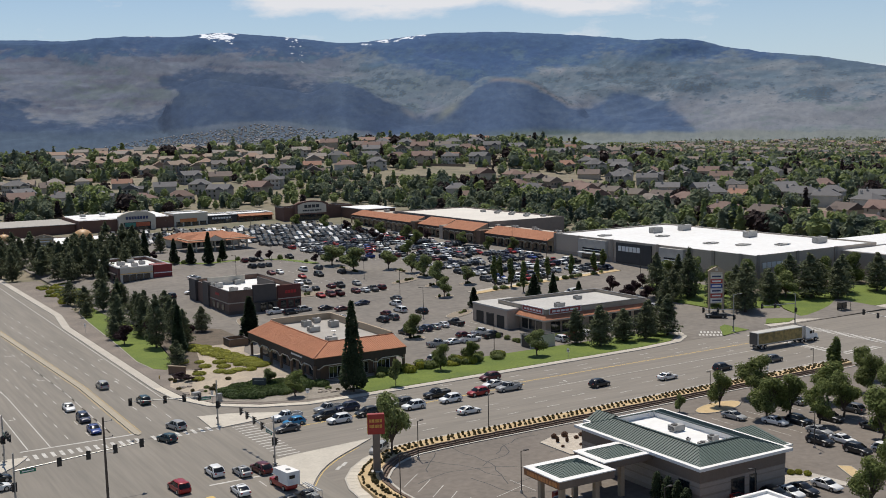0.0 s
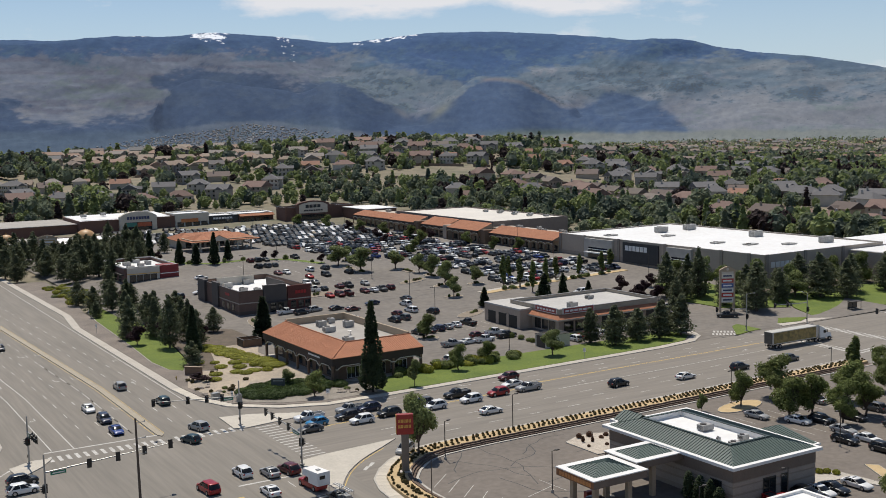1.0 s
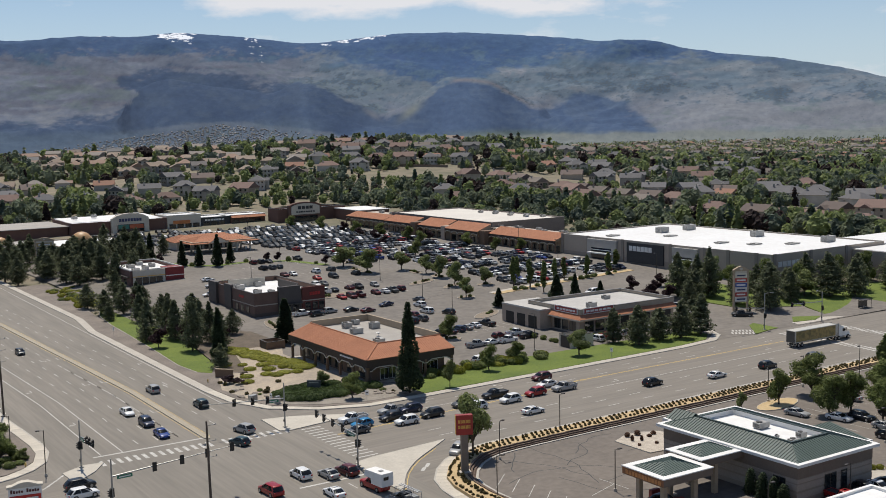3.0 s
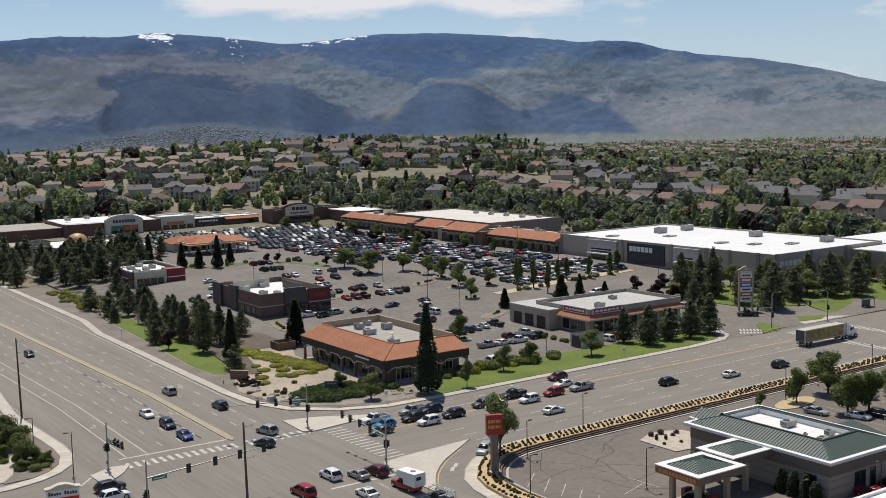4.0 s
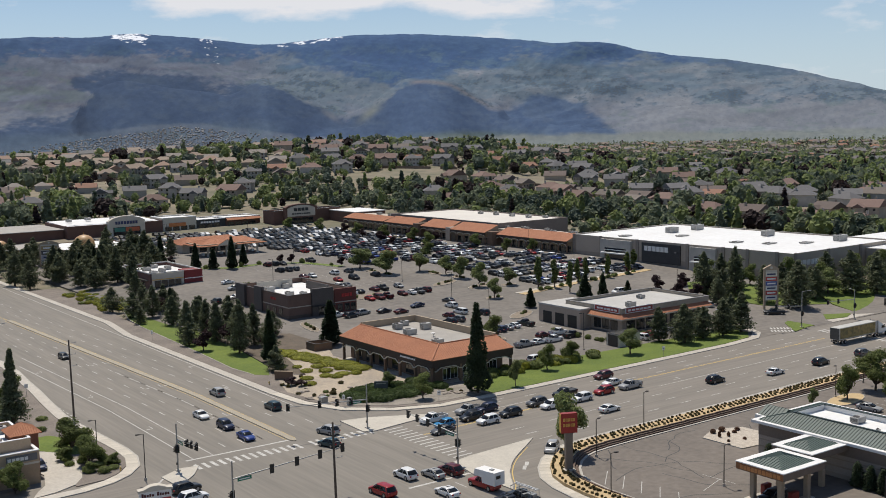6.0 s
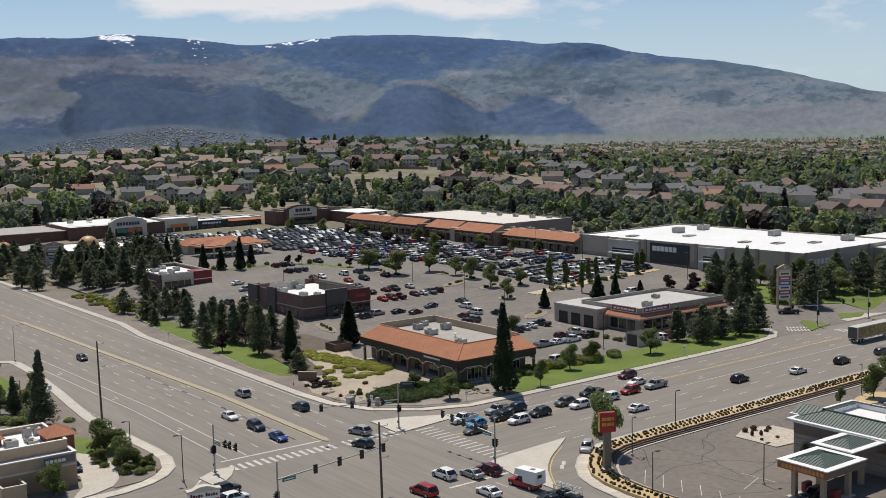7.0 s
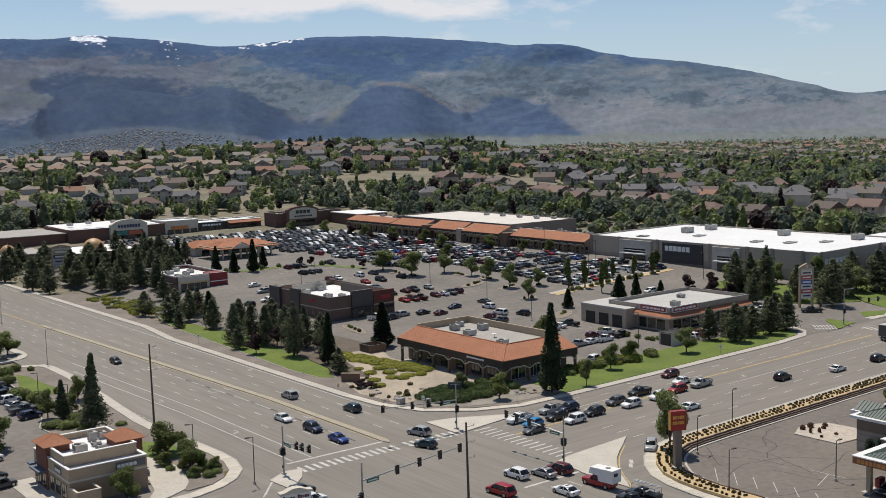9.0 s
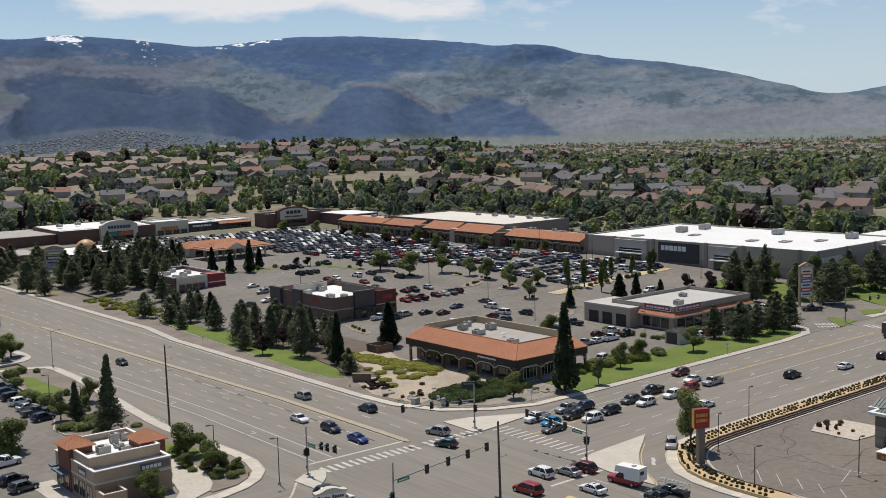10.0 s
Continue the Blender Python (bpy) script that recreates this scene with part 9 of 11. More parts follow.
far_h = thing("distant_houses", (900, 1200, 20), 0, "distant pale houses scattered over the hill and valley", "houses", kind="stuff")


def drawn(name, shares):
    """One matt colour for each loose piece, drawn from a few."""
    m = mat(name, (0.3, 0.3, 0.3), rough=0.9, scale=0.05)
    n, l = m.node_tree.nodes, m.node_tree.links
    gi, cr_ = n.new("ShaderNodeNewGeometry"), n.new("ShaderNodeValToRGB")
    cr_.color_ramp.interpolation = "CONSTANT"
    e = cr_.color_ramp.elements
    while len(e) < len(shares):
        e.new(0.5)
    for k, (p, c) in enumerate(shares):
        e[k].position, e[k].color = p, (*c, 1)
    grime = n.new("ShaderNodeMixRGB")
    grime.blend_type, grime.inputs[0].default_value = "MULTIPLY", 0.35
    l.new(gi.outputs["Random Per Island"], cr_.inputs["Fac"])
    l.new(cr_.outputs["Color"], grime.inputs[1])
    tone = n.new("ShaderNodeTexNoise")
    tone.inputs["Scale"].default_value = 0.4
    l.new(tone.outputs["Fac"], grime.inputs[2])
    l.new(grime.outputs["Color"], n["Principled BSDF"].inputs["Base Color"])
    return m


tagged(bp(far_h, "walls", far_walls, drawn("far_house_wall", ((0.0, (0.44, 0.385, 0.325)), (0.28, (0.37, 0.315, 0.255)), (0.5, (0.52, 0.49, 0.45)), (0.72, (0.32, 0.31, 0.30)), (0.88, (0.39, 0.29, 0.23))))), kind="stuff")
tagged(bp(far_h, "roofs", far_roofs, drawn("far_house_roof", ((0.0, (0.24, 0.19, 0.16)), (0.24, (0.20, 0.195, 0.195)), (0.46, (0.30, 0.24, 0.195)), (0.66, (0.17, 0.155, 0.15)), (0.82, (0.31, 0.195, 0.15)), (0.93, (0.36, 0.19, 0.125))))), kind="stuff")
tagged(bp(far_h, "clay_roofs", clay_roofs, drawn("clay_house_roof", ((0.0, (0.36, 0.285, 0.225)), (0.3, (0.31, 0.24, 0.188)), (0.55, (0.36, 0.245, 0.185)), (0.75, (0.30, 0.265, 0.235))))), kind="stuff")
tagged(bp(far_h, "windows", far_panes, GLASS), kind="stuff")
garden_fences = thing("garden_fences", (600, 800, 20), 0, "weathered board fences round the suburban back gardens", "fences", kind="stuff")
tagged(bp(garden_fences, "boards", far_fences, mat("fence_boards", (0.255, 0.195, 0.145), (0.17, 0.125, 0.095), 0.9, scale=0.1, scale2=1.0)), kind="stuff")


def far_tree(g, x, y, z, h, r, rnd, n):
    tilt = rnd.random() < 0.22
    if n > 12:
        prof = ((0.5, 0.06), (0.62, 0.25), (0.34, 0.62), (0.06, 1.05)) if tilt else ((0.42, 0.16), (0.80, 0.36), (0.82, 0.62), (0.40, 0.90))
        g.loft([[(x + r * q * (0.9 + 0.2 * rnd.random()) * cos(i * pi / 3 + j), y + r * q * (0.9 + 0.2 * rnd.random()) * sin(i * pi / 3 + j), z + h * v) for i in range(6)] for j, (q, v) in enumerate(prof)])
    for k in range(n):
        u = rnd.random()
        a = rnd.uniform(0, 6.28)
        if tilt:
            rr = r * 0.55 * (1 - u) + 0.2
            zz = z + h * 1.15 * (0.08 + 0.92 * u)
        else:
            ph = math.acos(1 - 2 * u)
            rr = r * sin(ph) * rnd.uniform(0.7, 1.05)
            zz = z + h * (0.55 - 0.42 * cos(ph) * rnd.uniform(0.8, 1.1))
        p = Vector((x + rr * cos(a), y + rr * sin(a), zz))
        nrm = Vector((cos(a) + rnd.uniform(-.6, .6), sin(a) + rnd.uniform(-.6, .6), 1.0 + rnd.uniform(-.5, .5))).normalized()
        t = nrm.orthogonal().normalized()
        t = Matrix.Rotation(rnd.uniform(0, 6.28), 3, nrm) @ t
        s = nrm.cross(t)
        q = r * (rnd.uniform(0.20, 0.36) if n > 24 else rnd.uniform(0.30, 0.52))
        g.add([tuple(p - t * q), tuple(p + s * q * 0.8 + nrm * q * .3), tuple(p + t * q), tuple(p - s * q * .8 + nrm * q * .3)], [(0, 1, 2), (0, 2, 3)])


woods = [Geo(), Geo(), Geo(), Geo()]
trunks = Geo()
made = 0
while made < 6200:
    a = sub.uniform(6, 66)
    r = 590 + 700 * sub.random() ** 0.85
    x, y = r * sin(radians(a)), r * cos(radians(a))
    if (x < 376 and y < 622) or (x < 60 and y > 400 and x > 22):
        continue
    clump = noise.noise(Vector((x / 60, y / 60, 1.7)))
    left_dry = max(0.0, min(1.0, (30 - a) / 12))
    if clump < -0.36 + 0.60 * left_dry * (0.25 + 0.50 * smooth01(680, 820, r)) + 0.14 * smooth01(900, 1050, r) * (1 - smooth01(38, 42, a)) + sub.uniform(-0.25, 0.25):
        continue
    front = smooth01(22, 25, a) * (1 - smooth01(40, 44, a)) * (1 - smooth01(760, 860, r))
    if front > 0.3 and clump < 0.02 + sub.uniform(-0.2, 0.2):
        continue
    if any(abs(x - hx) < 8.0 and abs(y - hy) < 8.0 for hx, hy in houses):
        continue
    # lower growth before the house fronts
    low = any(abs(x - hx) < 15 and -30 < y - hy < 0 for hx, hy in houses)
    h = sub.uniform(3.0, 6.0) if low else sub.choice((sub.uniform(4.5, 8), sub.uniform(7, 12))) * (1 - 0.3 * front)
    far_tree(woods[sub.choices(range(4), (4, 4, 2, 1))[0]], x, y, land_z(x, y) - 0.2, h, h * sub.uniform(0.36, 0.55), sub, 64 if r < 760 else (40 if r < 950 else 22))
    made += 1
# belt behind the shops
for k in range(330):
    if k % 3:
        x, y = sub.uniform(352, 378), sub.uniform(200, 640)
    else:
        x, y = sub.uniform(40, 380), sub.uniform(606, 634)
    h = sub.uniform(6, 12) if k % 3 else sub.uniform(3, 7)
    far_tree(woods[sub.choices(range(4), (4, 4, 2, 1))[0]], x, y, land_z(x, y) - 0.2, h, h * sub.uniform(0.34, 0.5), sub, 90)
for k in range(5200):
    a = radians(6 + 60 * sub.random() ** 0.75)
    r = 1350 + 1250 * sub.random()
    x, y = r * sin(a), r * cos(a)
    h = sub.uniform(5, 9)
    far_tree(woods[sub.choices(range(4), (6, 3, 1, 1))[0]], x, y, land_z(x, y), h, h * 0.5, sub, 9)
# scrub and trees on the slope behind the shops
for k in range(420):
    x, y = sub.uniform(300, 350), sub.uniform(345, 612)
    if k % 4 == 0:
        x, y = sub.uniform(282, 352), sub.uniform(486, 612)
    h = sub.uniform(1.4, 2.8) if k % 3 else sub.uniform(5, 9)
    far_tree(woods[sub.choices(range(4), (5, 2, 2, 1))[0]], x, y, land_z(x, y) - 0.4, h, h * (0.85 if k % 3 else 0.45), sub, 40 if k % 3 else 80)
# the town at the foot of the range: small roofs and trees
g1, g2 = Geo(), Geo()
for k in range(7000):
    a, r = sub.gauss(20.3, 3.3), sub.uniform(2480, 3200)
    x, y = r * sin(radians(a)), r * cos(radians(a))
    z = float(mountain_z(a, r))
    if z - 54 > r * (0.006 - 0.0022 * abs(a - 21.5)):
        continue
    if k % 5 < 3:
        s, h = sub.uniform(1.3, 2.8), sub.uniform(1.2, 2.2)
        g1.box(x - s, y - s * 0.6, z - 3, x + s, y + s * 0.6, z + h)
        g2.loft([[(x - s, y - s * .6, z + h), (x + s, y - s * .6, z + h), (x + s, y + s * .6, z + h), (x - s, y + s * .6, z + h)], [(x - s * .5, y - .1, z + h + 1.5), (x + s * .5, y - .1, z + h + 1.5), (x + s * .5, y + .1, z + h + 1.5), (x - s * .5, y + .1, z + h + 1.5)]])
    else:
        far_tree(woods[sub.choices(range(4), (6, 1, 4, 0))[0]], x, y, z - 0.6, sub.uniform(1.6, 3.2), sub.uniform(1.0, 1.9), sub, 6)
town = thing("distant_town", (900, 2500, 20), 0, "small pale houses of a town at the mountain's foot", "houses", kind="stuff")
tagged(bp(town, "walls", g1, MATS["far_house_wall"]), kind="stuff")
tagged(bp(town, "roofs", g2, drawn("town_roof", ((0.0, (0.40, 0.39, 0.38)), (0.4, (0.30, 0.29, 0.29)), (0.7, (0.50, 0.48, 0.46))))), kind="stuff")
# far greens and needles are lifted in colour to stand in for haze
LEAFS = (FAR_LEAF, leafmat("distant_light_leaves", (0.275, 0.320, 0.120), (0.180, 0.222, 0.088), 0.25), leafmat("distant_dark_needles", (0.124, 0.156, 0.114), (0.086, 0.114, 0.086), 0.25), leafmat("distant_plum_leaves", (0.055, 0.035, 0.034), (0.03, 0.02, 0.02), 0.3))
zone = thing("suburban_woods", (600, 800, 20), 0, "dense green trees between the houses of the suburb", "trees", kind="stuff")
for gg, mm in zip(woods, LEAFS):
    tagged(bp(zone, "foliage", gg, mm), kind="stuff")


# ---------------------------------------------------------------- signals, lamps, poles, signs
def signal_head(parent, x, y, z, face):
    """Three-lamp head hanging at x, y; face: direction in degrees that it looks."""
    g = Geo().box(-0.16, -0.19, -1.1, 0.12, 0.19, 0.0, 0.04)
    g.box(-0.18, -0.33, -1.22, -0.14, 0.33, 0.12)
    h = part("signal_head", g, BLACK, parent, "black three-lamp signal head", at=(x, y, z), rot=face)
    for k, c in enumerate(((0.16, 0.012, 0.01), (0.16, 0.10, 0.01), (0.01, 0.10, 0.05))):
        part("lens", Geo().tube((0.12, 0, -0.2 - 0.34 * k), (0.15, 0, -0.2 - 0.34 * k), 0.125, n=10), mat("signal_lens_%d" % k, c, rough=0.25, scale=1), h)
        part("visor", Geo().loft([[(0.12, 0.15 * cos(t), -0.2 - 0.34 * k + 0.15 * sin(t)) for t in (0, 0.8, 1.57, 2.34, 3.14)], [(0.36, 0.15 * cos(t), -0.22 - 0.34 * k + 0.15 * sin(t)) for t in (0, 0.8, 1.57, 2.34, 3.14)]], cap=False), BLACK, h)
    return h


def signal_mast(x, y, arm_dir, arm_len, heads, face, height=7.2, arm_z=5.6, lamp=None, sign=None, label="grey steel traffic signal mast with a long arm", pole_m=None):
    m = thing("traffic_signal", (x, y, 0.14), 0, label, "traffic light", "traffic signals at the crossing")
    pm = pole_m or STEEL
    part("pole", Geo().tube((0, 0, 0), (0, 0, height), 0.16, 0.11, 10), pm, m)
    part("base_plate", Geo().box(-0.35, -0.35, 0, 0.35, 0.35, 0.18, 0.05), CONC, m)
    d = Vector((cos(radians(arm_dir)), sin(radians(arm_dir)), 0))
    tip = d * arm_len + Vector((0, 0, arm_z + 0.9))
    part("mast_arm", Geo().tube((0, 0, arm_z), tuple(tip), 0.12, 0.06, 8), pm, m)
    for u in heads:
        p = d * arm_len * u + Vector((0, 0, arm_z + 0.9 * u + 0.45))
        signal_head(m, p.x, p.y, p.z, face)
    for q, f in ((0.28, face), (-0.28, face + 90)):
        n = Vector((cos(radians(f)), sin(radians(f)), 0)) * 0.3
        signal_head(m, n.x, n.y, 4.2, f)
    part("push_button_box", Geo().box(-0.25, -0.12, 1.0, -0.1, 0.12, 1.4), DARKSTEEL, m)
    if lamp:
        e = Vector((cos(radians(lamp)), sin(radians(lamp)), 0)) * 2.4
        part("lamp_arm", Geo().tube((0, 0, height - 0.1), (e.x, e.y, height + 0.5), 0.05), pm, m)
        part("lamp_head", Geo().box(e.x - 0.35, e.y - 0.15, height + 0.42, e.x + 0.35, e.y + 0.15, height + 0.58, 0.05), pm, m)
    if sign:
        p = d * sign + Vector((0, 0, arm_z + 0.9 * sign / arm_len))
        s = part("street_sign", Geo().box(-1.1, -0.03, -0.62, 1.1, 0.03, -0.12), SIGNGREEN, m, "green street name sign", at=(p.x, p.y, p.z), rot=arm_dir)
        part("sign_lettering", Geo().box(-0.85, -0.04, -0.45, 0.85, 0.04, -0.29), WHITEPAINT, s)
    return m


signal_mast(64.4, 189.8, 176, 15.5, (0.99, 0.60, 0.38, 0.20), 270, 8.2, 5.3, sign=2.2)
signal_mast(63.9, 161.4, 92, 13.5, (0.99, 0.80, 0.58, 0.34), 0, 7.8, 5.0, sign=2.0)
signal_mast(27.4, 187.8, 268, 9.0, (0.95, 0.7, 0.5), 180, 7.8, 5.2, sign=1.6, label="grey steel traffic signal mast on the small island")
signal_mast(24.6, 160.8, 4, 19.0, (0.97, 0.76, 0.55, 0.33), 90, 8.6, 6.0, sign=1.9, label="tall grey signal mast with green street sign")
signal_mast(224.0, 197.5, 186, 14.0, (0.98, 0.6), 270, 8.0, 5.4, lamp=186)
signal_mast(223.4, 164.8, 92, 11.0, (0.96, 0.6), 0, 8.0, 5.4)
signal_mast(203.5, 199.2, 176, 10.0, (0.96, 0.5), 270, 9.5, 5.6, lamp=270)


def utility_pole(x, y, h, pegs=True):
    p = thing("utility_pole", (x, y, 0.1), 0, "weathered brown wooden utility pole beside the avenue", "pole", "utility poles")
    part("shaft", Geo().tube((0, 0, -0.2), (-0.15, 0.1, h), 0.21, 0.13, 10), WOODPOLE, p)
    for k in range(3 if pegs else 0):
        z = h - 0.6 - 2.2 * k
        part("bracket", Geo().tube((0, 0, z), (1.0, -0.15, z + 0.05), 0.04, n=6), STEEL, p)
        part("insulator", Geo().tube((1.0, -0.15, z), (1.0, -0.15, z + 0.28), 0.07, 0.05, 8), STEEL, p)
    return p


utility_pole(24.4, 231.8, 15.4)
utility_pole(24.0, 330.0, 14.0)
utility_pole(34.9, 150.0, 14.6)


def lamp_post(x, y, h, arm=0.7, arm_dir=180, m=None, label="slim dark bronze lamp post", z=0.1):
    p = thing("lamp_post", (x, y, z), arm_dir, label, "street lamp", "lamp posts")
    m = m or DARKSTEEL
    part("pole", Geo().tube((0, 0, 0), (0, 0, h), 0.085, 0.065, 8), m, p)
    part("footing", Geo().tube((0, 0, -0.1), (0, 0, 0.35), 0.24, 0.22, 10), CONC, p)
    part("arm", Geo().tube((0, 0, h - 0.1), (arm, 0, h), 0.04, n=6), m, p)
    hd = part("lamp_head", Geo().box(arm - 0.1, -0.2, h - 0.08, arm + 0.55, 0.2, h + 0.08, 0.05), m, p)
    part("lens", Geo().box(arm, -0.15, h - 0.10, arm + 0.45, 0.15, h - 0.082), LAMP, hd)
    return p


for x, y, h, d in ((102.2, 157.6, 6.6, 10), (84.2, 150.8, 6.2, 20), (72.6, 135.5, 6.4, 350), (88.5, 128.0, 6.2, 0), (146.8, 149.5, 6.4, 200), (161.5, 153.2, 6.4, 200), (178.5, 152.5, 6.4, 200), (111.5, 104.8, 5.6, 180), (140.5, 119.5, 6, 180), (97, 107, 5.0, 0), (21.6, 186.8, 7.4, 170), (20.2, 205.6, 6.0, 170), (12.5, 262, 6.8, 170), (14.5, 250, 6.2, 180), (9, 286, 6.4, 180)):
    lamp_post(x, y, h, 0.7, d)
for x, y in ((142, 216), (158, 292), (149, 262), (165, 330), (180, 372), (210, 300), (214, 345), (232, 318), (236, 272), (206, 392), (196, 440), (226, 474), (190, 500), (150, 500), (156, 390), (128, 352), (238, 230), (246, 360)):
    lamp_post(x, y, 9.0, 0.8, 180, z=lot_z(x, y) + 0.04, label="tall slim dark lot lamp post")
lamp_post(27.4, 302, 8.6, 2.2, 20, STEEL, "grey steel street lamp with a long arm")
lamp_post(37.0, 372, 8.6, 2.2, 200, STEEL, "grey steel street lamp with a long arm")


def bank_sign():
    s = thing("bank_sign", (76.3, 148.6, 0.2), 0, "red and yellow square bank sign on a tan pillar", "sign")
    part("pillar", Geo().box(-0.55, -0.45, 0, 0.55, 0.45, 6.0, 0.04), mat("sign_pillar", (0.20, 0.165, 0.135), (0.17, 0.14, 0.115), 0.9, scale=1, scale2=6), s)
    part("footing", Geo().box(-0.9, -0.8, -0.1, 0.9, 0.8, 0.2, 0.04), CONC, s)
    c = part("cabinet", Geo().box(-1.3, -0.45, 6.0, 1.3, 0.45, 9.1, 0.04), mat("red_cabinet", (0.30, 0.03, 0.025), rough=0.5, scale=1), s, "red sign cabinet", rot=0)
    f = part("face", Geo().box(-1.3, -0.50, 6.0, 1.3, -0.452, 9.1), mat("deep_red_face", (0.33, 0.022, 0.018), (0.28, 0.019, 0.016), 0.5, scale=1), c, "red sign face")
    g = Geo()
    for r, n in ((7.85, 5), (7.0, 5)):
        for k in range(n):
            x = -1.0 + 2.0 * k / n
            g.box(x, -0.53, r, x + 0.12, -0.502, r + 0.5).box(x + 0.17, -0.53, r, x + 0.3, -0.502, r + 0.5)
    part("lettering_bar", g, GOLD, c, "yellow lettering bars")
    g = Geo().box(-1.35, -0.4, 6.1, -1.302, 0.4, 9.0)
    part("side_face", g, mat("yellow_cabinet", (0.62, 0.36, 0.06), rough=0.5, scale=1), c, "yellow side face")
    s.matrix_basis = pose(74.9, 147.2, 0.62, 0, 0, -24)
    return s


bank_sign()


def pylon(x, y, z, h, w, turn, rows, label, cap=True):
    s = thing("pylon_sign", (x, y, z), turn, label, "sign", "pylon signs")
    for q in (-1, 1):
        part("post", Geo().box(q * w * 0.46 - 0.25, -0.35, -0.5, q * w * 0.46 + 0.25, 0.35, h), STUCCO_TAN, s)
    part("cabinet", Geo().box(-w * 0.46 + 0.25, -0.28, h * 0.24, w * 0.46 - 0.25, 0.28, h), STUCCO_CREAM, s)
    n = len(rows)
    for k, c in enumerate(rows):
        z0 = h * 0.26 + (h * 0.70) * k / n
        p = part("panel", Geo().box(-w * 0.40, -0.36, z0, w * 0.40, -0.29, z0 + h * 0.70 / n * 0.88), mat("panel_%02d%02d%02d" % tuple(int(v * 99) for v in c), c, rough=0.5, scale=1), s, "tenant sign panel")
        dark = sum(c) > 1.2
        part("lettering_bar", Geo().box(-w * 0.3, -0.375, z0 + h * 0.2 / n, w * 0.3, -0.362, z0 + h * 0.42 / n), mat("bar_dark", (0.04, 0.05, 0.12), rough=0.5, scale=1) if dark else WHITEPAINT, p)
    if cap:
        g = Geo()
        pts = [(-w * 0.55, h), (w * 0.55, h), (w * 0.55, h + 0.4), (w * 0.25, h + 1.1), (0, h + 1.5), (-w * 0.25, h + 1.1), (-w * 0.55, h + 0.4)]
        g.add([(a, -0.4, b) for a, b in pts] + [(a, 0.4, b) for a, b in pts], [tuple(range(7)), tuple(range(13, 6, -1))] + [(i, 7 + i, 7 + (i + 1) % 7, (i + 1) % 7) for i in range(7)])
        part("cap", g, STUCCO_TAN, s, "curved tan cap")
        part("cap_emblem", Geo().tube((0, -0.46, h + 0.65), (0, -0.4, h + 0.65), 0.4, n=14), STUCCO_CREAM, s)
    return s


pylon(219.6, 221.6, 0.2, 11.5, 4.2, -28, ((0.70, 0.68, 0.62), (0.42, 0.05, 0.04), (0.66, 0.66, 0.64), (0.06, 0.10, 0.32), (0.45, 0.06, 0.05), (0.70, 0.66, 0.55)), "tall tan pylon sign with coloured tenant panels")
pylon(90.0, 474, 0.3, 10.6, 7.6, -18, ((0.34, 0.38, 0.48), (0.42, 0.43, 0.50), (0.10, 0.09, 0.10), (0.42, 0.30, 0.14)), "broad pylon sign with domed cap above the trees")


# ---------------------------------------------------------------- large and odd vehicles
def wheel_pair(parent, x, hw, r, label=""):
    for q in (-1, 1):
        w = part("wheel", Geo().tube((0, -0.16, 0), (0, 0.16, 0), r, n=14), RUBBER, parent, at=(x, q * (hw - 0.18), r))
        part("rim", Geo().tube((0, -0.175, 0), (0, 0.175, 0), r * 0.55, n=10), RIM, w)


